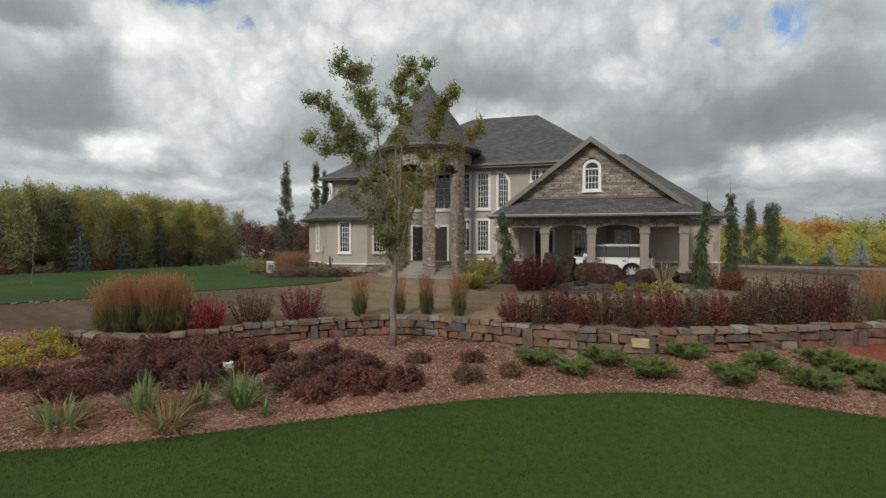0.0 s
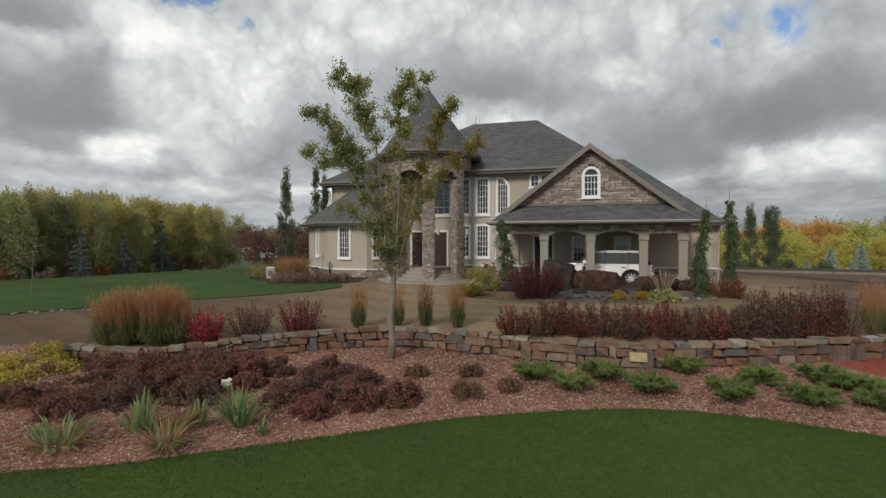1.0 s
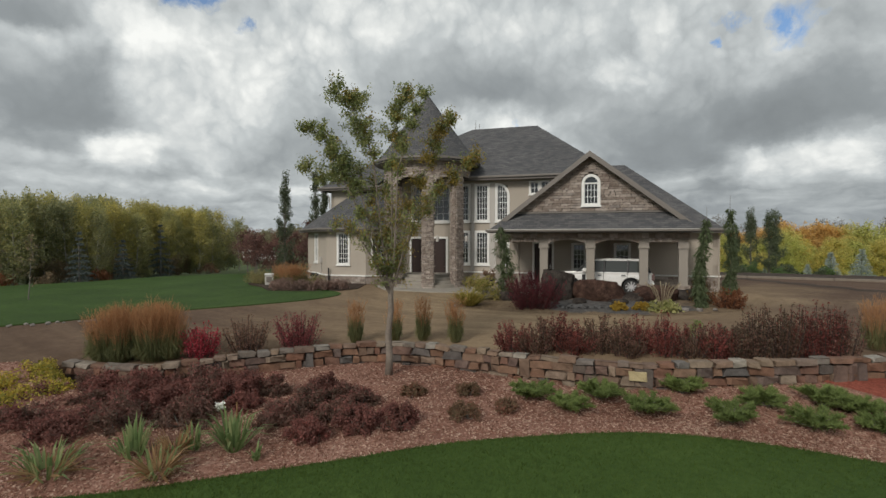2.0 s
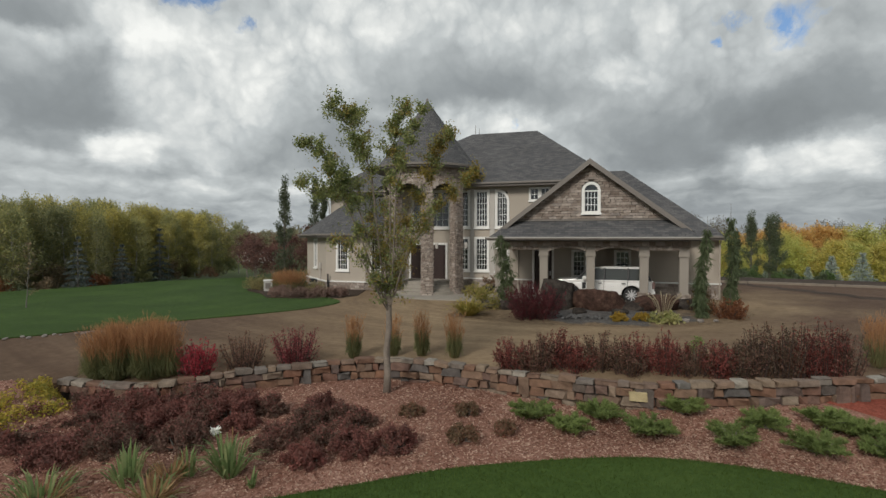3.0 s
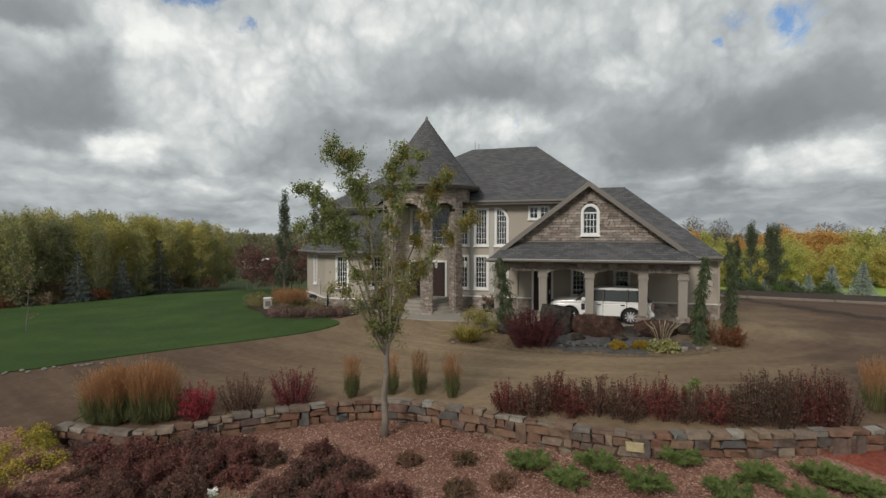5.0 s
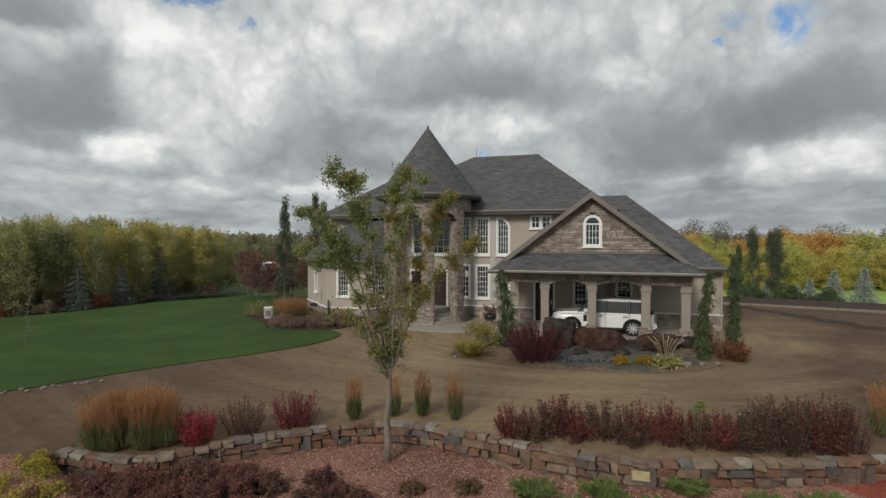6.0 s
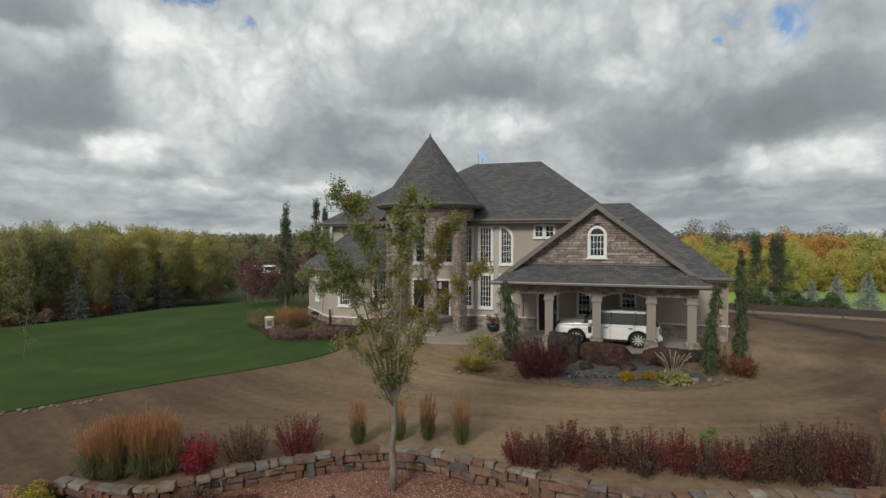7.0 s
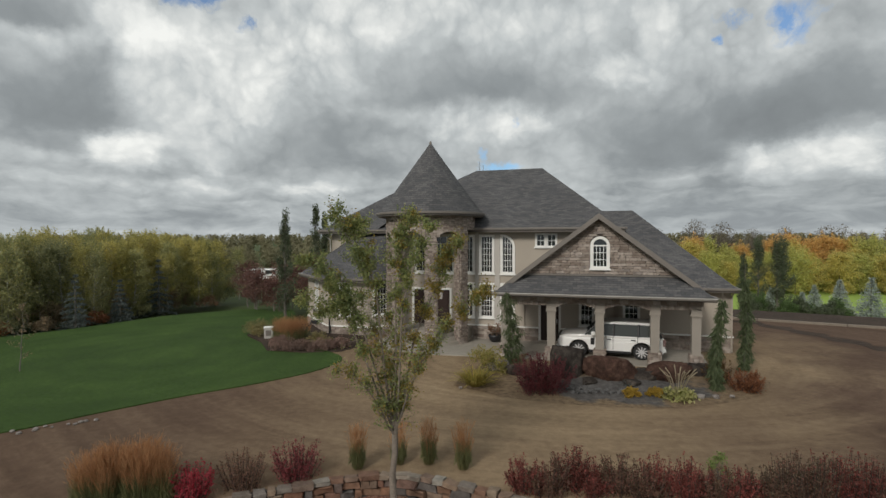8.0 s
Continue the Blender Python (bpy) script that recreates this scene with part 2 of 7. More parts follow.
M_STRIPED = material("striped_lawn", stripes_build)
M_LAWN = ground_mat("lawn", [(0.32, (0.028, 0.054, 0.010)), (0.5, (0.047, 0.086, 0.016)), (0.68, (0.077, 0.122, 0.027))], fine=95.0, mid=9.0, coarse=0.35)
M_FIELD = ground_mat("field", [(0.3, (0.030, 0.050, 0.014)), (0.7, (0.085, 0.105, 0.032))], fine=8.0, mid=0.4, coarse=0.03)
# sun break over the far grass put into its colour, much paler than M_LAWN
M_SUNLIT_LAWN = ground_mat("far_lawn", [(0.3, (0.20, 0.29, 0.055)), (0.7, (0.32, 0.43, 0.095))], fine=8.0, mid=0.4, coarse=0.05)
M_MULCH = ground_mat("mulch", [(0.36, (0.095, 0.043, 0.030)), (0.5, (0.265, 0.135, 0.098)), (0.63, (0.47, 0.305, 0.24))], fine=38.0, mid=12.0, coarse=0.45, bump=0.03, weights=(0.45, 0.3, 0.25))
M_RED_MULCH = ground_mat("red_mulch", [(0.34, (0.10, 0.024, 0.016)), (0.5, (0.25, 0.068, 0.045)), (0.66, (0.40, 0.14, 0.10))], fine=38.0, mid=12.0, coarse=0.45, bump=0.03, weights=(0.45, 0.3, 0.25))
M_TRACK = ground_mat("damp_gravel", [(0.35, (0.030, 0.020, 0.015)), (0.65, (0.078, 0.054, 0.039))], fine=60.0, mid=2.0)
M_SOIL = ground_mat("soil", [(0.35, (0.030, 0.022, 0.017)), (0.65, (0.075, 0.052, 0.038))], fine=30.0, mid=4.0)
M_CONCRETE = ground_mat("concrete", [(0.35, (0.26, 0.235, 0.20)), (0.65, (0.36, 0.33, 0.285))], fine=80.0, mid=3.0, coarse=0.4, bump=0.003)
M_STUCCO = plain("stucco", (0.405, 0.355, 0.297), 0.9, 90.0, 0.10, 0.003, coarse=0.6)
M_BEAM = plain("painted_stucco", (0.29, 0.258, 0.222), 0.9, 90.0, 0.10, 0.003)
M_TRIM = plain("white_trim", (0.78, 0.77, 0.74), 0.5, 20.0, 0.05, 0.001)
M_PILASTER = plain("grey_trim", (0.46, 0.43, 0.395), 0.6, 20.0, 0.06, 0.001)
M_FASCIA = plain("brown_fascia", (0.115, 0.10, 0.088), 0.5, 20.0, 0.12, 0.001)
M_RAKE = plain("taupe_fascia", (0.17, 0.15, 0.132), 0.55, 20.0, 0.12, 0.001)
M_SOFFIT = plain("soffit", (0.16, 0.14, 0.12), 0.6, 20.0, 0.1, 0.001)
M_GUTTER = plain("gutter_edge", (0.45, 0.43, 0.40), 0.4, 20.0, 0.1, 0.001)
M_DOOR = plain("dark_door", (0.030, 0.015, 0.012), 0.4, 25.0, 0.25, 0.001)
M_DARK = plain("dark_room", (0.02, 0.02, 0.02), 0.9)
M_BARK = plain("bark", (0.20, 0.165, 0.135), 0.9, 25.0, 0.35, 0.01, coarse=4.0)
M_GREYBARK = plain("grey_bark", (0.16, 0.145, 0.125), 0.9, 25.0, 0.35, 0.01, coarse=4.0)
M_PALE_BARK = plain("pale_bark", (0.42, 0.40, 0.36), 0.9, 18.0, 0.35, 0.01, coarse=4.0)
M_JOINT = plain("joint", (0.07, 0.058, 0.05), 0.95, 40.0, 0.2)
M_TIMBER = plain("edging_timber", (0.20, 0.165, 0.13), 0.85, 20.0, 0.3, 0.005, coarse=3.0)


def shingle_build(k):
    brick = k.n("ShaderNodeTexBrick", None, Vector=k.n("ShaderNodeTexCoord").outputs["UV"], Color1=(0.080, 0.080, 0.085, 1), Color2=(0.134, 0.130, 0.129, 1), Mortar=(0.056, 0.055, 0.057, 1),
                Scale=1.0, Mortar_Size=0.012, Mortar_Smooth=0.4, Bias=-0.1, Brick_Width=0.33, Row_Height=0.145)
    big, grit = k.noise(k.pos, 0.7, 4.0), k.noise(k.pos, 14.0, 6.0, 0.75)
    wash = k.ramp(k.math("ADD", k.math("MULTIPLY", big, 0.35), k.math("MULTIPLY", grit, 0.65)), [(0.32, 0.72), (0.68, 1.28)])
    put(k, k.mix(1.0, brick.outputs[0], wash, "MULTIPLY"), 0.92, k.math("ADD", k.math("MULTIPLY", brick.outputs[1], -0.6), k.math("MULTIPLY", grit, 0.4)), 0.02, spec=0.25)


M_SHINGLE = material("asphalt_shingle", shingle_build)


def stone_mat(name, stops, rough=0.85, by_object=True):
    def build(k):
        r = k.n("ShaderNodeObjectInfo").outputs["Random"] if by_object else k.n("ShaderNodeNewGeometry").outputs["Random Per Island"]
        c = k.ramp(r, stops, "LINEAR")
        a, b = k.noise(k.pos, 6.0, 5.0, 0.65), k.noise(k.pos, 40.0, 4.0, 0.7)
        w = k.ramp(k.math("ADD", k.math("MULTIPLY", a, 0.65), k.math("MULTIPLY", b, 0.35)), [(0.34, 0.62), (0.68, 1.34)])
        put(k, k.mix(1.0, c, w, "MULTIPLY"), rough, k.math("ADD", a, k.math("MULTIPLY", b, 0.5)), 0.03, spec=0.25)
    return material(name, build)


VENEER = [(0.0, (0.22, 0.172, 0.145)), (0.35, (0.29, 0.238, 0.202)), (0.65, (0.345, 0.29, 0.25)), (0.9, (0.42, 0.36, 0.315)), (1.0, (0.25, 0.215, 0.195))]
M_VENEER = stone_mat("stone_veneer", VENEER)
M_VENEER_ISLE = stone_mat("stone_veneer_joined", VENEER, by_object=False)
M_FLAG = stone_mat("ledge_stone", [(0.0, (0.175, 0.088, 0.058)), (0.18, (0.21, 0.128, 0.086)), (0.32, (0.145, 0.100, 0.074)), (0.42, (0.095, 0.088, 0.084)), (0.52, (0.215, 0.098, 0.060)), (0.66, (0.120, 0.112, 0.105)), (0.74, (0.17, 0.085, 0.058)), (0.88, (0.22, 0.175, 0.132)), (1.0, (0.225, 0.110, 0.066))])
M_CAP = stone_mat("cap_stone", [(0.0, (0.30, 0.27, 0.225)), (0.15, (0.20, 0.125, 0.085)), (0.32, (0.165, 0.150, 0.138)), (0.48, (0.22, 0.165, 0.118)), (0.62, (0.19, 0.098, 0.064)), (0.76, (0.15, 0.12, 0.098)), (0.9, (0.29, 0.27, 0.235)), (1.0, (0.21, 0.15, 0.105))])


def rock(name, low, mid, high):
    def build(k):
        a, b, c = k.noise(k.pos, 22.0, 6.0, 0.7), k.noise(k.pos, 5.0, 5.0, 0.6), k.noise(k.pos, 1.4, 3.0)
        f = k.math("ADD", k.math("ADD", k.math("MULTIPLY", a, 0.3), k.math("MULTIPLY", b, 0.35)), k.math("MULTIPLY", c, 0.35))
        put(k, k.ramp(f, [(0.36, low), (0.5, mid), (0.64, high)]), 0.95, k.math("ADD", a, b), 0.10, spec=0.1)
    return material(name, build)


M_BOULDER = rock("boulder", (0.026, 0.018, 0.015), (0.075, 0.042, 0.032), (0.17, 0.105, 0.08))
M_BOULDER_DARK = rock("dark_boulder", (0.018, 0.016, 0.015), (0.046, 0.038, 0.033), (0.125, 0.105, 0.09))
M_ROCK_PALE = rock("pale_rock", (0.15, 0.13, 0.12), (0.29, 0.26, 0.24), (0.42, 0.38, 0.35))


def glass_build(k):
    put(k, (0.030, 0.037, 0.042), 0.03, None, 0.01, 0.0, 0.45)
    k.b.inputs["IOR"].default_value = 1.75
    k.b.inputs["Transmission Weight"].default_value = 0.25


M_GLASS = material("window_glass", glass_build)


def paint_build(k):
    put(k, (0.80, 0.79, 0.77), 0.22)
    k.b.inputs["Coat Weight"].default_value = 0.6


M_CARPAINT = material("white_car_paint", paint_build)
M_BLACK = plain("black_plastic", (0.018, 0.018, 0.02), 0.45, 30.0, 0.1, 0.0005)
M_TYRE = plain("tyre_rubber", (0.02, 0.02, 0.02), 0.8, 30.0, 0.2, 0.001)
M_ALLOY = plain("silver_alloy", (0.66, 0.66, 0.67), 0.3, 30.0, 0.05, 0.0005, 0.3)
M_CARGLASS = material("car_glass", lambda k: put(k, (0.050, 0.055, 0.052), 0.05, None, 0.01, 0.0, 0.5))
M_LAMP_RED = plain("red_lens", (0.20, 0.13, 0.12), 0.2, 30.0, 0.1, 0.0005)
M_WHITE = plain("white_flower", (0.78, 0.77, 0.72), 0.6, 20.0, 0.06)

L_TREE = leafy("tree_leaf", (0.110, 0.148, 0.060), (0.230, 0.270, 0.106), 0.55, (0.39, 0.37, 0.13))
# olive of the aspens, lightened and greyed: haze is put into this colour
L_OLIVE = leafy("olive_leaf", (0.18, 0.20, 0.10), (0.365, 0.37, 0.165), 0.6, (0.55, 0.47, 0.17))
# yellow and orange of the far wood, sunshine included in the colour
L_YELLOW = leafy("sunlit_yellow_leaf", (0.36, 0.33, 0.10), (0.62, 0.54, 0.17), 0.6, (0.76, 0.58, 0.16))
L_ORANGE = leafy("sunlit_orange_leaf", (0.50, 0.31, 0.11), (0.76, 0.50, 0.18), 0.6)
L_DARK = leafy("dark_green_leaf", (0.062, 0.078, 0.048), (0.155, 0.18, 0.105), 0.6)
L_SPRUCE = leafy("spruce_needle", (0.052, 0.074, 0.036), (0.15, 0.185, 0.090), 0.6)
# pale blue-grey needles, lightened further by sunshine put into the colour
L_BLUE = leafy("blue_spruce_needle", (0.20, 0.235, 0.215), (0.50, 0.54, 0.50), 0.6)
L_PURPLE = leafy("dark_red_leaf", (0.082, 0.048, 0.038), (0.225, 0.100, 0.082), 0.6, (0.36, 0.14, 0.12))
L_MAROON = leafy("maroon_leaf", (0.074, 0.055, 0.037), (0.185, 0.118, 0.090), 0.6, (0.28, 0.150, 0.122))
L_CRIMSON = leafy("crimson_leaf", (0.13, 0.018, 0.026), (0.38, 0.036, 0.055), 0.55, (0.50, 0.08, 0.10))
L_WINE = leafy("wine_red_leaf", (0.050, 0.014, 0.019), (0.145, 0.030, 0.038), 0.6, (0.20, 0.06, 0.06))
L_RUST = leafy("rust_leaf", (0.14, 0.058, 0.028), (0.31, 0.13, 0.062), 0.6)
L_JUNIPER = leafy("juniper_leaf", (0.105, 0.148, 0.046), (0.27, 0.335, 0.112), 0.6)
L_GOLD = leafy("golden_leaf", (0.11, 0.13, 0.03), (0.44, 0.37, 0.068), 0.6, (0.70, 0.50, 0.10))
L_MUM = leafy("mum_flower", (0.25, 0.16, 0.022), (0.50, 0.34, 0.060), 0.7)
L_VARIEGATED = leafy("variegated_leaf", (0.17, 0.19, 0.05), (0.58, 0.54, 0.25), 0.6)
L_IRIS = leafy("iris_blade", (0.085, 0.14, 0.045), (0.24, 0.32, 0.13), 0.5, (0.36, 0.34, 0.17))
L_STRAW = leafy("straw", (0.24, 0.135, 0.065), (0.46, 0.30, 0.16), 0.8)
L_PLUME = leafy("grass_plume", (0.29, 0.145, 0.068), (0.52, 0.29, 0.145), 0.85)
L_BLADE = leafy("grass_blade", (0.075, 0.095, 0.042), (0.24, 0.235, 0.105), 0.7)
L_TURF = leafy("turf_blade", (0.050, 0.088, 0.015), (0.100, 0.148, 0.032), 0.7)

# ---------------------------------------------------------------- mesh tools
def part(name, bm, mat, parent=None, label="", m=None, smooth=False):
    """Links a bmesh as one mesh object, under a thing or a part."""
    me = bpy.data.meshes.new(name)
    bm.normal_update()
    bm.to_mesh(me)
    bm.free()
    if smooth:
        me.polygons.foreach_set("use_smooth", [True] * len(me.polygons))
    for one in (mat if isinstance(mat, (list, tuple)) else [mat]):
        me.materials.append(one)
    ob = new(name, me)
    if parent is not None:
        ob.parent = parent
    if m is not None:
        ob.matrix_basis = m
    if label:
        tagged(ob, label)
    if name in ("stem_bundle", "branching", "stone_cladding", "flower_stalk"):
        tagged(ob, kind="stuff")
    return ob


def thing(name, label, category, m=None, group="", kind=""):
    ob = new(name)
    ob.empty_display_size = 0.2
    if m is not None:
        ob.matrix_basis = m
    return tagged(ob, label, category, group, kind)


def box(bm, x0, x1, y0, y1, z0, z1, m=None, bevel=0.0):
    q = Matrix.Translation(((x0 + x1) / 2, (y0 + y1) / 2, (z0 + z1) / 2)) @ Matrix.Diagonal((x1 - x0, y1 - y0, z1 - z0, 1))
    made = bmesh.ops.create_cube(bm, size=1.0, matrix=(m @ q) if m is not None else q)
    if bevel:
        edges = list({e for v in made["verts"] for e in v.link_edges})
        bmesh.ops.bevel(bm, geom=edges, offset=bevel, segments=1, affect="EDGES", profile=0.5)
    return bm


def slab(bm, pts, thick):
    """A sheet over the polygon pts (3D), with thickness downwards."""
    top = [bm.verts.new(p) for p in pts]
    low = [bm.verts.new((p[0], p[1], p[2] - thick)) for p in pts]
    n = len(pts)
    bm.faces.new(top)
    bm.faces.new(low[::-1])
    for i in range(n):
        bm.faces.new((top[i], low[i], low[(i + 1) % n], top[(i + 1) % n]))
    return bm


def tube(bm, pts, radii, sides=8):
    """A tapered limb along pts."""
    rings = []
    for i, p in enumerate(pts):
        p = Vector(p)
        d = (Vector(pts[min(i + 1, len(pts) - 1)]) - Vector(pts[max(i - 1, 0)])).normalized()
        a = d.orthogonal().normalized()
        b = d.cross(a)
        rings.append([bm.verts.new(p + radii[i] * (math.cos(t) * a + math.sin(t) * b)) for t in [2 * math.pi * j / sides for j in range(sides)]])
    for r, s in zip(rings, rings[1:]):
        best = min(range(sides), key=lambda k: (s[k].co - r[0].co).length)
        for j in range(sides):
            bm.faces.new((r[j], r[(j + 1) % sides], s[(j + 1 + best) % sides], s[(j + best) % sides]))
    bm.faces.new(rings[-1])
    bm.faces.new(rings[0][::-1])
    return bm


def quads(name, corners, mat, parent=None, label="", m=None):
    """One mesh of many loose four-cornered leaves; corners: n x 4 x 3."""
    n = len(corners)
    me = bpy.data.meshes.new(name)
    me.vertices.add(4 * n)
    me.vertices.foreach_set("co", np.ascontiguousarray(corners, dtype=np.float32).ravel())
    me.loops.add(4 * n)
    me.loops.foreach_set("vertex_index", np.arange(4 * n, dtype=np.int32))
    me.polygons.add(n)
    me.polygons.foreach_set("loop_start", np.arange(0, 4 * n, 4, dtype=np.int32))
    me.update(calc_edges=True)
    me.validate()
    me.materials.append(mat)
    ob = new(name, me)
    if parent is not None:
        ob.parent = parent
    if m is not None:
        ob.matrix_basis = m
    if label:
        tagged(ob, label)
    return tagged(ob, kind="stuff")


def leaf_corners(rng, centres, size, aspect=0.5, droop=0.0, flat=0.0, lie=0.0, face=None):
    """Diamond leaves turned at random round the centres; lie turns their faces to the sky, face along given directions."""
    n = len(centres)
    d = rng.normal(size=(n, 3))
    d[:, 2] = d[:, 2] * (1 - flat) - droop
    d /= np.linalg.norm(d, axis=1)[:, None] + 1e-9
    s = rng.normal(size=(n, 3))
    if lie or face is not None:
        up_face = rng.normal(size=(n, 3)) * 0.5 + np.array([0.0, 0.0, lie]) + (0.0 if face is None else face)
        s = np.cross(up_face, d)
    s -= (s * d).sum(1)[:, None] * d
    s /= np.linalg.norm(s, axis=1)[:, None] + 1e-9
    ln = (size * rng.uniform(0.6, 1.35, n))[:, None]
    a, b = d * ln * 0.5, s * ln * 0.5 * aspect
    return np.stack([centres - a, centres + b - a * 0.1, centres + a, centres - b - a * 0.1], 1)


def blade_corners(rng, roots, tips, width):
    """Narrow blades from root to tip."""
    n = len(roots)
    d = tips - roots
    s = np.cross(d, rng.normal(size=(n, 3)))
    s /= np.linalg.norm(s, axis=1)[:, None] + 1e-9
    w = (width * rng.uniform(0.6, 1.3, n))[:, None] * 0.5
    mid = roots + d * 0.4
    return np.stack([roots, mid + s * w, tips, mid - s * w], 1)


def clumped(rng, n, clumps, spread, shell=0.45, outward=False):
    """n points gathered round clumps (k x 3), spread: metres or per clump."""
    k = rng.integers(0, len(clumps), n)
    sp = spread[k][:, None] if isinstance(spread, np.ndarray) else spread
    d = rng.normal(size=(n, 3))
    d /= np.linalg.norm(d, axis=1)[:, None]
    pts = clumps[k] + d * sp * (rng.uniform(0, 1, n) ** shell)[:, None]
    return (pts, d) if outward else pts


def curve(points, steps):
    """A smooth line through points (Catmull-Rom)."""
    p = [np.array(q, float) for q in points]
    p = [2 * p[0] - p[1], *p, 2 * p[-1] - p[-2]]
    out = []
    for i in range(1, len(p) - 2):
        for j in range(steps):
            t = j / steps
            out.append(0.5 * (2 * p[i] + (p[i + 1] - p[i - 1]) * t + (2 * p[i - 1] - 5 * p[i] + 4 * p[i + 1] - p[i + 2]) * t * t + (3 * p[i] - p[i - 1] - 3 * p[i + 1] + p[i + 2]) * t ** 3))
    out.append(p[-2])
    return np.array(out)


def strip(bm, a, b, rows, height=None, ease=1.0):
    """A ruled sheet between two lines with the same number of points."""
    grid = []
    for j in range(rows + 1):
        f = (j / rows) ** ease
        line = a * (1 - f) + b * f
        grid.append([bm.verts.new((p[0], p[1], p[2] if height is None else height(p[0], p[1], p[2]))) for p in line])
    for r, s in zip(grid, grid[1:]):
        for i in range(len(r) - 1):
            bm.faces.new((r[i], r[i + 1], s[i + 1], s[i]))
    return bm


def smoothstep(a, b, x):
    t = min(1.0, max(0.0, (x - a) / (b - a)))
    return t * t * (3 - 2 * t)

# ---------------------------------------------------------------- ground
EDGE_A, EDGE_D = Vector((21.9, 37.9)), Vector((0.866, -0.5))      # timber edging of the yard
EDGE_N = Vector((0.5, 0.866))


def beyond(x, y):
    return (x - EDGE_A.x) * EDGE_N.x + (y - EDGE_A.y) * EDGE_N.y


def land(x, y):
    """Height of the land, metres."""
    z = 0.0
    if y < 12.0:
        z -= 0.42 * smoothstep(12.6, 11.4, y) + 0.135 * (12.0 - max(y, -3.0)) - 0.04
    z -= 0.9 * smoothstep(16.8, 14.6, y)
    z -= 5.0 * smoothstep(2.0, 38.0, beyond(x, y))
    z -= 0.5 * smoothstep(-12.0, -30.0, x) * smoothstep(10, 30, y)
    z -= 0.5 * smoothstep(30.0, 46.0, y) * smoothstep(-4.0, -14.0, x)
    return z


def land_sheet():
    bm = bmesh.new()
    xs = [-2500, -900, -400, -200, -120, -80] + [-60 + 4 * i for i in range(36)] + [90, 105, 120, 150, 200, 400, 900, 2500]
    ys = [-300, -100, -40, -20, -10] + [-6 + 2 * i for i in range(34)] + [64, 68, 72, 78, 84, 92, 100, 115, 130, 160, 220, 400, 800, 1600, 3500]
    g = [[bm.verts.new((x, y, land(x, y) - 0.3)) for x in xs] for y in ys]
    for r, s in zip(g, g[1:]):
        for i in range(len(xs) - 1):
            bm.faces.new((r[i], r[i + 1], s[i + 1], s[i]))
    return tagged(part("ground", bm, M_FIELD, smooth=True), "rough grassy land that reaches the horizon", "ground", kind="structure")


land_sheet()

# line of the retaining wall, from its free end to where it leaves the view: x, y, top
WALL_LINE = curve([(-8.75, 12.35, -0.14), (-7.4, 12.05, -0.14), (-6.4, 12.0, -0.13), (-5.65, 12.3, -0.10), (-4.88, 12.7, -0.06), (-3.76, 13.15, -0.01), (-1.92, 13.72, 0.03), (-0.7, 13.58, 0.06), (0.53, 13.05, 0.05), (2.55, 12.05, 0.05),
                   (4.25, 11.3, 0.08), (6.27, 11.05, 0.17), (7.75, 10.98, 0.24), (9.2, 11.05, 0.28), (11.5, 11.3, 0.3), (14.0, 11.8, 0.3)], 10)
# edge between the mulch and the front lawn
TURF_LINE = curve([(-12.0, 6.4, -1.1), (-8.4, 7.1, -1.06), (-6.3, 7.46, -1.03), (-4.82, 7.68, -1.0), (-3.35, 8.08, -0.95), (-1.68, 8.57, -0.9), (0.16, 9.13, -0.83), (2.2, 9.45, -0.79), (3.78, 9.51, -0.78),
                   (5.15, 9.26, -0.81), (6.3, 8.87, -0.86), (7.2, 8.5, -0.9), (9.5, 7.6, -1.0), (14.0, 6.0, -1.15)], 10)
FOOT = WALL_LINE.copy()
FOOT[:, 2] -= 0.50
FOOT[:, 2] += 0.06 * np.sin(np.linspace(0, 9, len(FOOT)))


def resample(line, n):
    d = np.concatenate([[0], np.cumsum(np.linalg.norm(np.diff(line, axis=0), axis=1))])
    t = np.linspace(0, d[-1], n)
    return np.stack([np.interp(t, d, line[:, i]) for i in range(3)], 1)


BED_TOP = resample(np.concatenate([[(-20.0, 5.6, -0.02), (-14.0, 9.15, -0.02), (-11.0, 11.0, -0.02), (-9.4, 11.9, -0.08)], FOOT]), 160)
BED_TOP[:, 1] += 0.12
BED_LOW = resample(TURF_LINE, 160)


def bed_height(x, y, z):
    return z + 0.035 * noise.noise(Vector((x * 0.9, y * 0.9, 0))) + 0.012 * noise.noise(Vector((x * 5, y * 5, 3)))


tagged(part("planting_bed", strip(bmesh.new(), BED_TOP, BED_LOW, 40, bed_height), M_MULCH, smooth=True), "sloping bed of reddish brown bark mulch below the stone wall", "mulch bed", kind="structure")
BED_FAR = np.stack([np.linspace(-26, 26, 160), np.full(160, -14.0), np.full(160, -2.6)], 1)
# redder dyed mulch towards the wall's far end
keep = [i for i in range(160) if BED_TOP[i][0] > 7.7]
red_a = BED_TOP[keep] + np.array([0, 0, 0.012])
red_b = red_a * 0.45 + (BED_LOW[keep] + np.array([0, 0, 0.012])) * 0.55
red_b[:6] = red_b[:6] * np.linspace(0, 1, 6)[:, None] + red_a[:6] * (1 - np.linspace(0, 1, 6))[:, None]
tagged(part("red_mulch", strip(bmesh.new(), red_a, red_b, 14, bed_height), M_RED_MULCH, smooth=True), "patch of brick-red dyed bark mulch", "mulch bed", kind="structure")
lawn_top = BED_LOW.copy()
lawn_top[:, 2] += 0.02
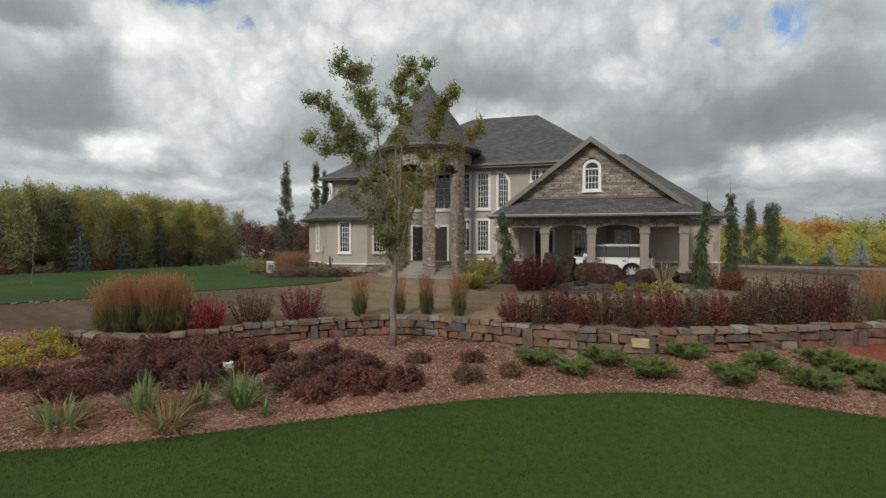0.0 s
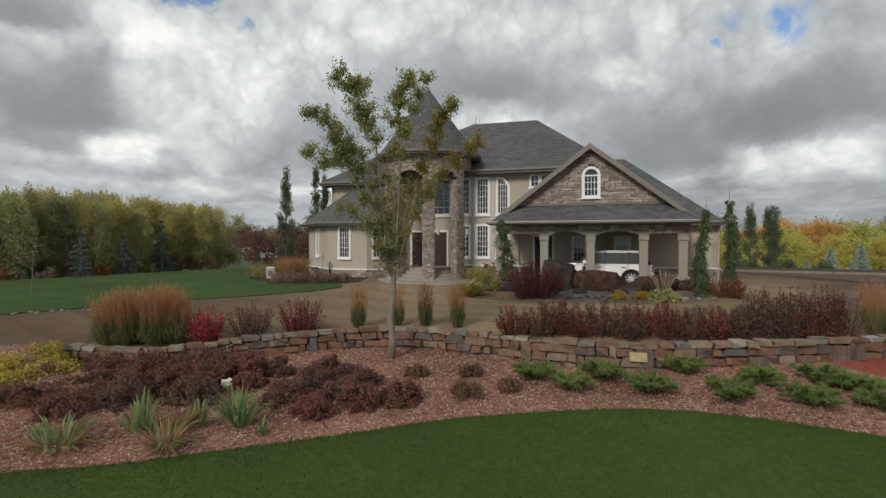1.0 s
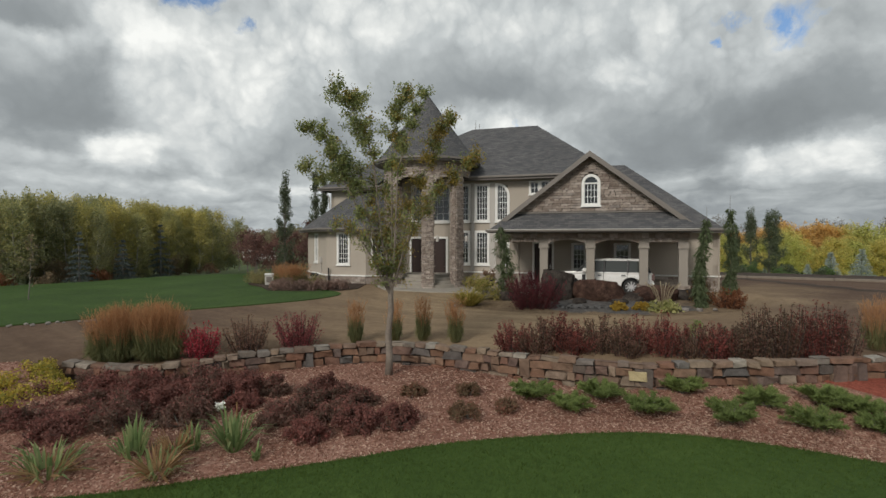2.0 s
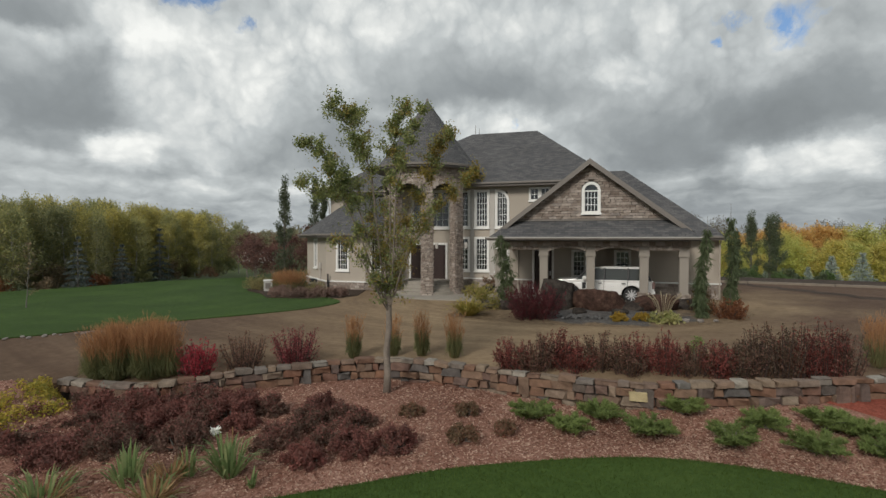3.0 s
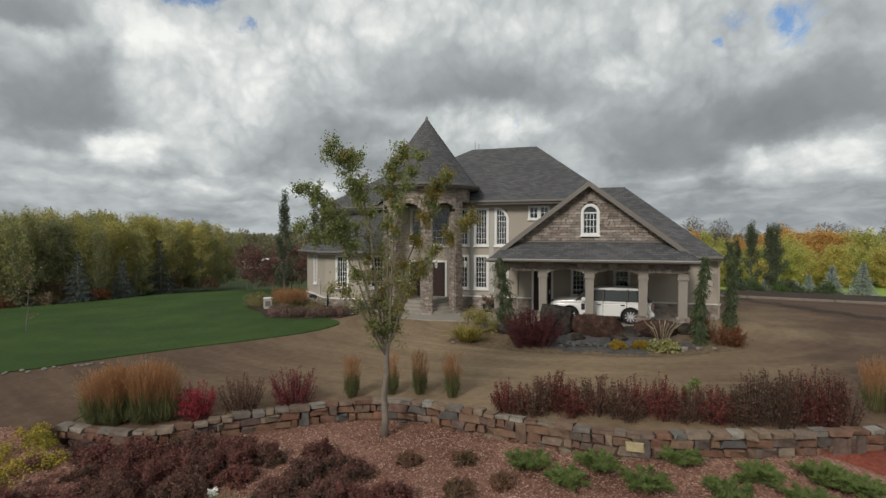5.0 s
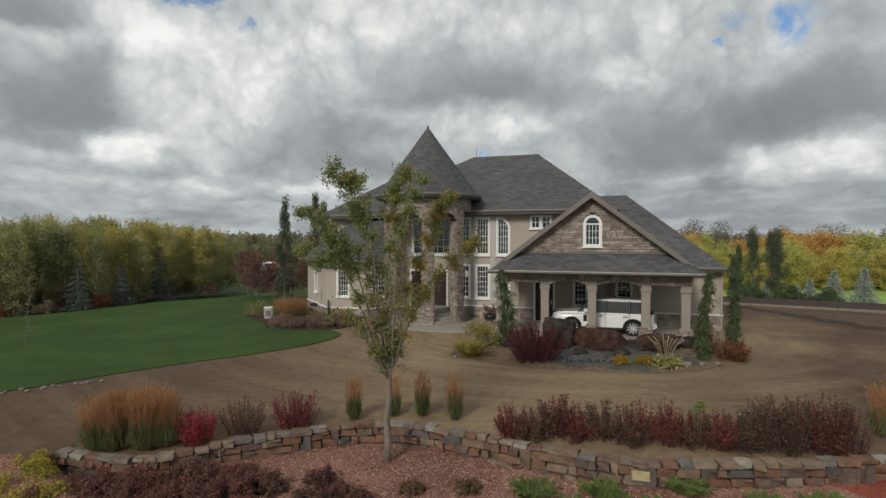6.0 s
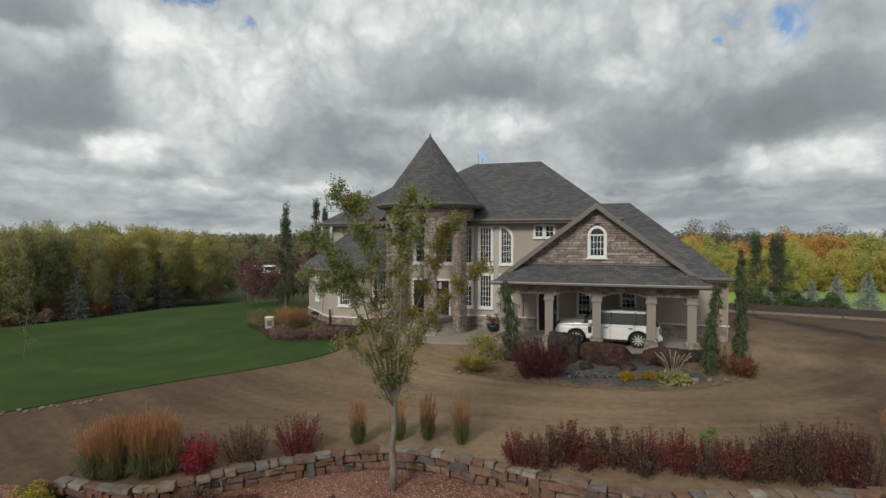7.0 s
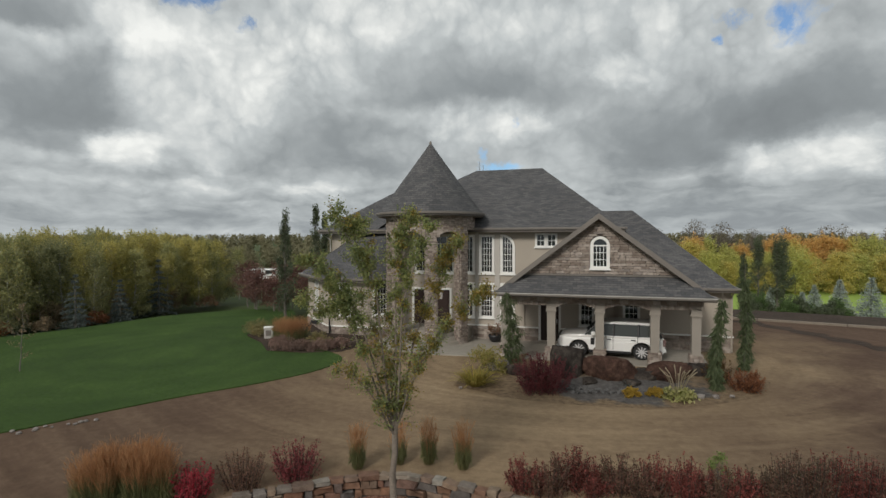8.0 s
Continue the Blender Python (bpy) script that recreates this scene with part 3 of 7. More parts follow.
tagged(part("front_lawn", strip(bmesh.new(), lawn_top, BED_FAR, 50, None, 1.6), M_LAWN, smooth=True), "close-mown dark green lawn sloping away from the bed", "lawn", kind="structure")


def bed_z(x, y):
    """Height of the mulch at a place."""
    i = int(np.argmin(np.abs(BED_TOP[:, 0] - x)))
    j = int(np.argmin(np.abs(BED_LOW[:, 0] - x)))
    a, b = BED_TOP[i], BED_LOW[j]
    f = (a[1] - y) / max(0.1, a[1] - b[1])
    return a[2] + (b[2] - a[2]) * min(1.3, max(0.0, f))


# gravel yard: one level sheet behind the wall, round the island and under the house
LAWN_NEAR = curve([(-60, -14), (-40, 0.5), (-25, 9.8), (-18.0, 13.6), (-13.4, 16.5), (-11.65, 18.3), (-9.7, 20.2), (-7.6, 21.9), (-5.8, 23.8), (-4.95, 25.9), (-5.6, 27.4), (-7.3, 28.4)], 8)
def yard_z(x, y):
    """The gravel falls a little towards the wall."""
    w = WALL_LINE[int(np.argmin(np.abs(WALL_LINE[:, 0] - x)))]
    return (min(0.0, w[2]) - 0.13) * (1 - smoothstep(0.1, 2.3, y - w[1]))


WALL_SIDE = [(p[0], p[1] + 0.16, yard_z(p[0], p[1])) for p in WALL_LINE[::-1]]
YARD_SIDE = [(p[0], p[1] + 2.3, 0.0) for p in WALL_LINE[::-1]]
yard = [(60.0, -2.0, 0.0), (30.0, 9.0, 0.0), (18.0, 12.0, 0.0), WALL_SIDE[0], *YARD_SIDE, WALL_SIDE[-1], (-9.5, 12.1, -0.2), (-12.0, 10.4, -0.05), (-20.0, 5.5, 0), (-38.0, -7.0, 0), (-57.0, -22.0, 0)]
yard += [(p[0] - 0.2, p[1] + 0.2, 0.0) for p in LAWN_NEAR]
yard += [(-7.5, 34.0, 0.0), (-7.5, 46.0, 0.0), (14.0, 47.0, 0.0), (17.5, 40.45, 0.0), (21.9, 37.9, 0.0), (60.0, 15.9, 0.0)]
bm = bmesh.new()
bmesh.ops.triangulate(bm, faces=[bm.faces.new([bm.verts.new(p) for p in yard])])
strip(bm, np.array(WALL_SIDE), np.array(YARD_SIDE), 8, lambda x, y, z: yard_z(x, y))
rim = yard[:4] + WALL_SIDE[1:] + yard[yard.index(WALL_SIDE[-1]) + 1:]
for p, q in zip(rim, rim[1:]):
    bm.faces.new([bm.verts.new(v) for v in (p, q, (q[0], q[1], -0.9), (p[0], p[1], -0.9))])
bmesh.ops.recalc_face_normals(bm, faces=bm.faces)
tagged(part("gravel_driveway", bm, M_GRAVEL), "tan packed gravel driveway with faint wheel tracks", "driveway", kind="structure")

# lawn beside the drive, a mound that falls away to the woods
near = resample(np.array([(p[0], p[1], 0.035) for p in LAWN_NEAR]), 120)
far = resample(np.array([(-75.0, 14.0, -0.3), (-45.0, 24.0, -0.25), (-29.0, 31.0, -0.2), (-25.2, 36.0, -0.2), (-22.0, 42.0, -0.2), (-17.0, 46.0, -0.2), (-13.0, 46.0, -0.2), (-11.0, 40.0, -0.15), (-9.5, 33.5, -0.08), (-8.4, 30.0, 0.0), (-7.3, 28.6, 0.03)]), 120)


def mound(x, y, z):
    return z + 0.05 * noise.noise(Vector((x * 0.12, y * 0.12, 5)))


bm = strip(bmesh.new(), near, far, 24, mound)
low = near.copy()
low[:, 2] = -0.05
strip(bm, low, near, 1)
tagged(part("side_lawn", bm, M_STRIPED, smooth=True), "striped green lawn curving along the driveway", "lawn", kind="structure")

# yard edge on the far side: timber, soil bank and the far lawn below
a3 = np.array([(17.5 + 0.866 * s, 40.45 - 0.5 * s, 0.02) for s in np.linspace(0, 50, 60)])
n3 = np.array([EDGE_N.x, EDGE_N.y, 0])
bm = strip(bmesh.new(), a3 + n3 * 0.12, a3 + n3 * 5.0 + np.array([0, 0, 0.1]), 10, lambda x, y, z: z + 0.05 * noise.noise(Vector((x, y, 0))))
strip(bm, a3 + n3 * 5.0 + np.array([0, 0, 0.1]), a3 + n3 * 9.0 + np.array([0, 0, -0.9]), 2)
tagged(part("soil_bank", bm, M_SOIL, smooth=True), "strip of bare dark soil behind the timber edging", "soil", kind="structure")
bm = bmesh.new()
a3 = np.array([(17.5 + 0.866 * s, 40.45 - 0.5 * s, 0.02) for s in np.linspace(-30, 60, 90)])
a, b = a3 + n3 * 6.5, a3 + n3 * 95.0 + np.array([30.0, 0, 0])
strip(bm, a, b, 40, lambda x, y, z: land(x, y) + 0.05)
tagged(part("far_lawn", bm, M_SUNLIT_LAWN, smooth=True), "green lawn below the yard, tinted as sunlit, before the woods", "lawn", kind="structure")

for i in range(9):
    log = thing("edging_timber", "weathered grey-brown timber laid along the gravel edge", "timber", Matrix.Translation((17.5 + 0.866 * (2.5 + 5.05 * i), 40.45 - 0.5 * (2.5 + 5.05 * i), 0.1)) @ pose(0, 0, 0, 0, 0, -30 + (i * 7 % 5 - 2) * 0.4), "edging timbers")
    part("beam", box(bmesh.new(), -2.5, 2.5, -0.1, 0.1, -0.14, 0.06, bevel=0.02), M_TIMBER, log)

# ---------------------------------------------------------------- house
H = pose(-0.85, 31.5, 0, 0, 0, -17.5)
house = thing("house", "two-storey taupe stucco house with stone trim and grey shingle roofs", "house", H)
FRONT = 0.75                    # plane of the front wall


def at(u, v, z=0.0):
    return H @ Vector((u, v, z))


def wall_frame(u, v, turn):
    """Along the wall x, out of the wall -y."""
    return pose(u, v, 0, 0, 0, turn)


def pierced(name, x0, x1, z0, z1, holes, m, mat=None, thick=0.25, label="", dy=0.0):
    """A wall with openings that go through it."""
    bm = bmesh.new()
    xs = sorted({x0, x1, *[min(max(h[i], x0), x1) for h in holes for i in (0, 1)]})
    for a, b in zip(xs, xs[1:]):
        mid = (a + b) / 2
        cuts = sorted((max(z0, h[2]), min(z1, h[3])) for h in holes if h[0] < mid < h[1])
        z = z0
        for lo, hi in [*cuts, (z1, z1)]:
            if lo > z + 1e-4:
                box(bm, a, b, dy, dy + thick, z, lo)
            z = max(z, hi)
    bmesh.ops.remove_doubles(bm, verts=bm.verts, dist=0.0005)
    return part(name, bm, mat or M_STUCCO, house, label, m)


_bm = box(bmesh.new(), -0.5, 0.5, -0.5, 0.5, -0.5, 0.5)
bar_mesh = bpy.data.meshes.new("glazing_bar")
_bm.to_mesh(bar_mesh)
_bm.free()
bar_mesh.materials.append(M_TRIM)


def window(m, x0, x1, z0, z1, cols, rows, arch="", trim=0.13, mat=None, label="white-framed window with small panes"):
    """A cased window in an opening of the wall m: casing, panes, bars, sill."""
    bm = bmesh.new()
    top_l = top_r = z1
    if arch == "quarter":
        top_r = z1 - 0.62
    if arch == "round":
        top_l = top_r = z1 - (x1 - x0) / 2 - trim
    for a, b, lo, hi in ((x0 - trim, x0, z0 - trim, top_l + trim), (x1, x1 + trim, z0 - trim, top_r + (0 if arch == "quarter" else trim))):
        box(bm, a, b, -0.05, 0.06, lo, hi)
    box(bm, x0, x1, -0.05, 0.06, z0 - trim, z0)
    if not arch:
        box(bm, x0, x1, -0.05, 0.06, z1, z1 + trim)
    n = 14
    if arch:
        w = x1 - x0
        def rim(t, grow):
            if arch == "quarter":        # curve falling to the outer side
                return (x0 + (w + grow) * math.sin(t * math.pi / 2), top_r + (z1 - top_r + grow) * math.cos(t * math.pi / 2))
            r = w / 2
            return ((x0 + x1) / 2 - (r + grow) * math.cos(t * math.pi), z1 - r + (r + grow) * math.sin(t * math.pi))
        for i in range(n):
            q = [rim(i / n, 0), rim((i + 1) / n, 0), rim((i + 1) / n, trim), rim(i / n, trim)]
            f = [bm.verts.new((x, -0.05, z)) for x, z in q]
            g = [bm.verts.new((x, 0.06, z)) for x, z in q]
            bm.faces.new(f[::-1])
            bm.faces.new(g)
            for j in range(4):
                bm.faces.new((f[j], f[(j + 1) % 4], g[(j + 1) % 4], g[j]))
    frame_ob = part("window", bm, mat or M_TRIM, house, label, m)
    # pane
    bm = bmesh.new()
    if arch:
        pts = [(x0, z0), (x1, z0)] + [rim(1 - i / n, 0) for i in range(n + 1)]
    else:
        pts = [(x0, z0), (x1, z0), (x1, z1), (x0, z1)]
    bm.faces.new([bm.verts.new((x, 0.03, z)) for x, z in pts])
    pane = part("pane", bm, M_GLASS, frame_ob)

    def ceil_at(x, grid=True):
        if arch == "quarter":
            s = min(1, max(0, (x - x0) / (x1 - x0)))
            return top_r + (z1 - top_r) * math.sqrt(max(0, 1 - s * s))
        if arch == "round":
            r = (x1 - x0) / 2
            return z1 - r if grid else z1 - r + math.sqrt(max(0, r * r - (x - (x0 + x1) / 2) ** 2))
        return z1
    t = 0.011

    def bar(a, b, y0, y1, lo, hi):
        one = new("glazing_bar", bar_mesh)
        one.parent = frame_ob
        one.matrix_basis = Matrix.Translation(((a + b) / 2, (y0 + y1) / 2, (lo + hi) / 2)) @ Matrix.Diagonal((b - a, y1 - y0, hi - lo, 1))

    for i in range(1, cols):
        x = x0 + (x1 - x0) * i / cols
        bar(x - t, x + t, 0.005, 0.028, z0, ceil_at(x))
    for i in range(1, rows):
        z = z0 + ((z1 - (x1 - x0) / 2 if arch == "round" else z1) - z0) * i / rows
        xe = x1
        if arch == "quarter":
            inside = [x0 + (x1 - x0) * j / 60 for j in range(61) if ceil_at(x0 + (x1 - x0) * j / 60) >= z]
            if not inside:
                continue
            xs, xe = inside[0], inside[-1]
        else:
            xs = x0
        bar(xs, xe, 0.004, 0.027, z - t, z + t)
    if arch == "round":             # transom under the half-round light
        bar(x0, x1, -0.02, 0.04, z1 - (x1 - x0) / 2 - 0.03, z1 - (x1 - x0) / 2 + 0.03)
    # sash edge
    bm = bmesh.new()
    for a, b, lo, hi in ((x0, x0 + 0.018, z0, ceil_at(x0 + 0.018)), (x1 - 0.018, x1, z0, ceil_at(x1 - 0.018)), (x0, x1, z0, z0 + 0.018)):
        box(bm, a, b, 0.0, 0.03, lo, max(hi, lo + 0.02))
    part("sash", bm, M_TRIM, frame_ob)
    part("sill", box(bmesh.new(), x0 - trim - 0.04, x1 + trim + 0.04, -0.1, -0.05, z0 - trim - 0.03, z0 - trim + 0.05), M_TRIM, frame_ob)
    return frame_ob


# --- front wall with its windows
fw = wall_frame(0, FRONT, 0)
UP, LOW = (3.88, 5.88), (1.34, 3.12)
wins = [(1.72, 2.30), (2.83, 3.46), (4.07, 4.64)]
holes = [(a, b, *UP) for a, b in wins] + [(a, b, *LOW) for a, b in wins]
holes += [(6.0, 6.42, 5.38, 5.98), (6.6, 7.02, 5.38, 5.98), (8.4, 8.98, 1.1, 2.42), (6.22, 7.2, 0.12, 2.5)]
pierced("wall", -2.4, 10.35, 0.0, 6.35, holes + [(-1.3, 0.92, 0.72, 2.78), (-1.15, 1.1, 3.88, 5.9)], fw)
pierced("wall", 10.35, 15.7, 0.0, 3.25, [(10.66, 11.3, 1.5, 2.42)], fw)
for i, (a, b) in enumerate(wins):
    window(fw, a, b, *UP, 4 if i else 3, 6, "quarter" if i == 2 else "", 0.14)
    window(fw, a, b, *LOW, 4 if i else 3, 6, "", 0.14)
window(fw, 6.0, 6.42, 5.38, 5.98, 2, 2, "", 0.1)
window(fw, 6.6, 7.02, 5.38, 5.98, 2, 2, "", 0.1)
window(fw, 8.4, 8.98, 1.1, 2.42, 3, 5, "", 0.12)
window(fw, 10.66, 11.3, 1.5, 2.42, 3, 3, "", 0.12)
window(fw, -1.15, 1.1, 3.88, 5.9, 6, 5, "", 0.16)
for a, b in ((2.455, 2.675), (3.615, 3.915)):
    part("pilaster", box(bmesh.new(), a, b, -0.05, 0.0, 0.9, 6.1, bevel=0.01), M_PILASTER, house, "grey trim board between the windows", fw)


def door(m, x0, x1, z0, z1, leaves=1):
    bm = bmesh.new()
    for a, b, lo, hi in ((x0 - 0.12, x0, z0, z1 + 0.12), (x1, x1 + 0.12, z0, z1 + 0.12), (x0, x1, z1, z1 + 0.12)):
        box(bm, a, b, -0.04, 0.08, lo, hi)
    frame_ob = part("door_frame", bm, M_TRIM, house, "", m)
    w = (x1 - x0) / leaves
    for i in range(leaves):
        bm = box(bmesh.new(), x0 + i * w + 0.01, x0 + (i + 1) * w - 0.01, 0.06, 0.11, z0, z1, bevel=0.006)
        for lo, hi in ((0.12, 0.42), (0.48, 0.93)):
            box(bm, x0 + i * w + 0.14, x0 + (i + 1) * w - 0.14, 0.045, 0.06, z0 + lo * (z1 - z0), z0 + hi * (z1 - z0), bevel=0.012)
        part("door_leaf", bm, M_DOOR, frame_ob, "dark brown panelled door")
        x = x0 + (i + 1) * w - 0.09 if (leaves == 1 or i == 0) else x0 + i * w + 0.09
        part("door_handle", box(bmesh.new(), x - 0.02, x + 0.02, 0.0, 0.05, z0 + 0.95, z0 + 1.2, bevel=0.008), M_ALLOY, frame_ob)


door(fw, -1.3, 0.92, 0.72, 2.78, 2)
door(fw, 6.22, 7.2, 0.12, 2.5, 1)

# --- octagonal wing beside the tower
WING = [(-10.1, 3.2), (-6.6, -0.3), (-3.9, -0.3), (-2.5, 1.1), (-2.5, 4.0)]
for (p, q), specs in zip(zip(WING, WING[1:]), ([(2.15, 2.75, 1.3, 3.0, 3, 6)], [(0.86, 1.5, 1.25, 3.05, 4, 6)], [(0.45, 1.55, 1.25, 3.05, 6, 6)], [(0.5, 1.1, 1.25, 3.05, 3, 6)])):
    ln, turn = math.dist(p, q), math.degrees(math.atan2(q[1] - p[1], q[0] - p[0]))
    m = wall_frame(*p, turn)
    pierced("wall", 0.0, ln, 0.0, 3.5, [s[:4] for s in specs], m)
    for s in specs:
        window(m, *s)
    part("base_trim", box(bmesh.new(), -0.03, ln + 0.03, -0.09, 0.0, 0.46, 0.54, bevel=0.01), M_TRIM, house, "", m)
# closing walls
for p, q, top in (((-10.1, 10.0), (-10.1, 3.2), 3.5), ((-8.7, 4.0), (-2.3, 4.0), 6.35), ((-8.7, 12.0), (-8.7, 4.0), 6.35), ((15.7, 0.75), (15.7, 12.0), 3.25), ((15.7, 12.0), (11.0, 12.0), 3.25),
                  ((10.35, 12.0), (-8.7, 12.0), 6.35), ((10.35, 0.75), (10.35, 12.0), 6.35), ((-2.4, 4.0), (-2.4, 0.75), 6.35)):
    ln, turn = math.dist(p, q), math.degrees(math.atan2(q[1] - p[1], q[0] - p[0]))
    hole = [(4.6, 5.4, 5.35, 5.95)] if p == (-8.7, 4.0) else []
    m = wall_frame(*p, turn)
    pierced("wall", 0.0, ln, 0.0, top, hole, m)
    if hole:
        window(m, 4.6, 5.4, 5.35, 5.95, 3, 2, "", 0.1)
# unseen floor; the gloom of the unlit rooms is put into its near-black colour
part("inner_floor", box(bmesh.new(), -8.6, 15.6, 1.02, 11.9, 0.3, 0.5), M_DARK, house)


# --- roofs
def roof_sheet(bm, pts):
    """A roof plane with shingle coordinates: x along the eave, y up the slope."""
    vs = [bm.verts.new(p) for p in pts]
    f = bm.faces.new(vs)
    uv = bm.loops.layers.uv.verify()
    n = (Vector(pts[1]) - Vector(pts[0])).cross(Vector(pts[2]) - Vector(pts[0])).normalized()
    if n.z < 0:
        n = -n
        f.normal_flip()
    along = Vector((0, 0, 1)).cross(n).normalized()
    upw = n.cross(along)
    for lp in f.loops:
        lp[uv].uv = (lp.vert.co.dot(along), lp.vert.co.dot(upw))
    return f


def eave(points, drop=0.2, name="fascia", mat=None):
    """Fascia boards and a gutter lip along an eave line."""
    for p, q in zip(points, points[1:]):
        ln = math.dist(p[:2], q[:2])
        m = Matrix.Translation(p) @ pose(0, 0, 0, 0, 0, math.degrees(math.atan2(q[1] - p[1], q[0] - p[0])))
        bm = box(bmesh.new(), -0.03, ln + 0.03, -0.05, 0.03, -drop, 0.03)
        ob = part(name, bm, mat or M_FASCIA, house, "", m)
        part("gutter", box(bmesh.new(), -0.04, ln + 0.04, -0.15, -0.05, -0.10, 0.02, bevel=0.02), M_RAKE, ob)


def soffit(pts):
    bm = bmesh.new()
    bm.faces.new([bm.verts.new(p) for p in pts])
    part("soffit", bm, M_SOFFIT, house)


EZ = 6.37
# main hip roof
bm = bmesh.new()
a, b, c, d = (-5.0, 0.15, EZ), (10.6, 0.15, EZ), (10.6, 12.5, EZ), (-5.0, 12.5, EZ)
r0, r1 = (1.15, 6.32, 10.42), (5.6, 6.32, 10.42)
cut = -2.6
roof_sheet(bm, [(cut, 0.15, EZ), b, r1, r0, (cut, 2.55, EZ + (cut + 5.0) * 0.637)])
roof_sheet(bm, [b, c, r1])
roof_sheet(bm, [c, d, r0, r1])
roof_sheet(bm, [d, (-5.0, 3.4, EZ), (-1.73, 3.4, 8.58), r0])
part("roof", bm, M_SHINGLE, house, "dark grey asphalt shingle hip roof")
eave([(cut, 0.15, EZ), b, c], 0.22)
soffit([(cut, 0.15, 6.2), (10.6, 0.15, 6.2), (10.6, 1.0, 6.2), (cut, 1.0, 6.2)])
# lower hip roof over the far end
bm = bmesh.new()
a, b, c, d = (-9.3, 3.35, EZ), (0.5, 3.35, EZ), (0.5, 12.6, EZ), (-9.3, 12.6, EZ)
r0, r1 = (-4.7, 7.95, 9.65), (0.5, 7.95, 9.65)
roof_sheet(bm, [a, b, r1, r0])
roof_sheet(bm, [c, d, r0, r1])
roof_sheet(bm, [d, a, r0])
part("roof", bm, M_SHINGLE, house)
eave([d, a, (-2.3, 3.35, EZ)], 0.22)
soffit([(-9.3, 3.35, 6.2), (-2.3, 3.35, 6.2), (-2.3, 4.2, 6.2), (-9.3, 4.2, 6.2)])
# wing roof
E_W = [(-10.6, 10.0, 3.42), (-10.6, 3.0, 3.42), (-6.8, -0.8, 3.42), (-3.7, -0.8, 3.42), (-2.0, 0.9, 3.42), (-2.0, 4.0, 3.42)]
bm = bmesh.new()
p1, p2 = (-6.9, 4.05, 6.0), (-4.3, 4.05, 6.3)
roof_sheet(bm, [E_W[0], E_W[1], p1, (-6.9, 10.0, 6.0)])
roof_sheet(bm, [E_W[1], E_W[2], p1])
roof_sheet(bm, [E_W[2], E_W[3], p2, p1])
roof_sheet(bm, [E_W[3], E_W[4], p2])
roof_sheet(bm, [E_W[4], E_W[5], p2])
part("roof", bm, M_SHINGLE, house)
eave(E_W, 0.2)
soffit([(p[0], p[1], 3.25) for p in E_W])
# garage roof
GE = 3.28
bm = bmesh.new()
a, b, c, d = (6.0, 0.2, GE), (15.9, 0.2, GE), (15.9, 12.6, GE), (6.0, 12.6, GE)
r0, r1 = (6.0, 6.4, 7.54), (11.2, 6.4, 7.54)
roof_sheet(bm, [a, b, r1, r0])
roof_sheet(bm, [b, c, r1])
roof_sheet(bm, [c, d, r0, r1])
part("roof", bm, M_SHINGLE, house)
eave([(13.9, 0.2, GE), b, c], 0.2)
soffit([(11.0, 0.2, 3.12), (15.9, 0.2, 3.12), (15.9, 12.0, 3.12), (15.4, 12.0, 3.12), (15.4, 1.0, 3.12), (11.0, 1.0, 3.12)])
# front gable over the carport
GU, GZ, SL = 9.4, 6.93, 0.765
hw = 4.75
ez = GZ - SL * hw
bm = bmesh.new()
roof_sheet(bm, [(GU - hw, -3.45, ez), (GU, -3.45, GZ), (GU, 5.6, GZ), (GU - hw, 0.2, ez)])
roof_sheet(bm, [(GU + hw, 0.3, ez), (GU, 5.6, GZ), (GU, -3.45, GZ), (GU + hw, -3.45, ez)])
part("roof", bm, M_SHINGLE, house)
bm = bmesh.new()
roof_sheet(bm, [(4.6, -4.05, 3.2), (14.2, -4.05, 3.2), (13.1, -3.0, 4.06), (5.7, -3.0, 4.06)])
roof_sheet(bm, [(14.2, -4.05, 3.2), (14.2, -2.6, 3.2), (13.1, -3.0, 4.06)])
roof_sheet(bm, [(4.6, -2.6, 3.2), (4.6, -4.05, 3.2), (5.7, -3.0, 4.06)])
part("skirt_roof", bm, M_SHINGLE, house)
eave([(4.6, -3.0, 3.2), (4.6, -4.05, 3.2), (14.2, -4.05, 3.2), (14.2, -3.0, 3.2)], 0.15)
part("gutter_edge", box(bmesh.new(), 4.55, 14.25, -4.215, -4.195, 3.19, 3.225), M_GUTTER, house)
for side in (-1, 1):            # rake boards
    bm = bmesh.new()
    x1, z1 = GU + side * 4.45, GZ - SL * 4.45
    for y0, y1, drop in ((-3.52, -3.46, 0.24), (-3.46, -3.0, 0.06)):
        q = [(GU, GZ + 0.03), (x1, z1 + 0.03), (x1, z1 - drop), (GU, GZ - drop)]
        f = [bm.verts.new((x, y0, z)) for x, z in q]
        g = [bm.verts.new((x, y1, z)) for x, z in q]
        bm.faces.new(f)
        bm.faces.new(g[::-1])
        for j in range(4):
            bm.faces.new((f[j], g[j], g[(j + 1) % 4], f[(j + 1) % 4]))
    bmesh.ops.recalc_face_normals(bm, faces=bm.faces)
    part("rake_board", bm, M_RAKE, house, "taupe rake board of the gable")
# gable wall with the round-headed window
gw = wall_frame(0, -3.0, 0)
gx0, gx1, gz0, gz1 = 9.14, 9.76, 4.46, 5.76


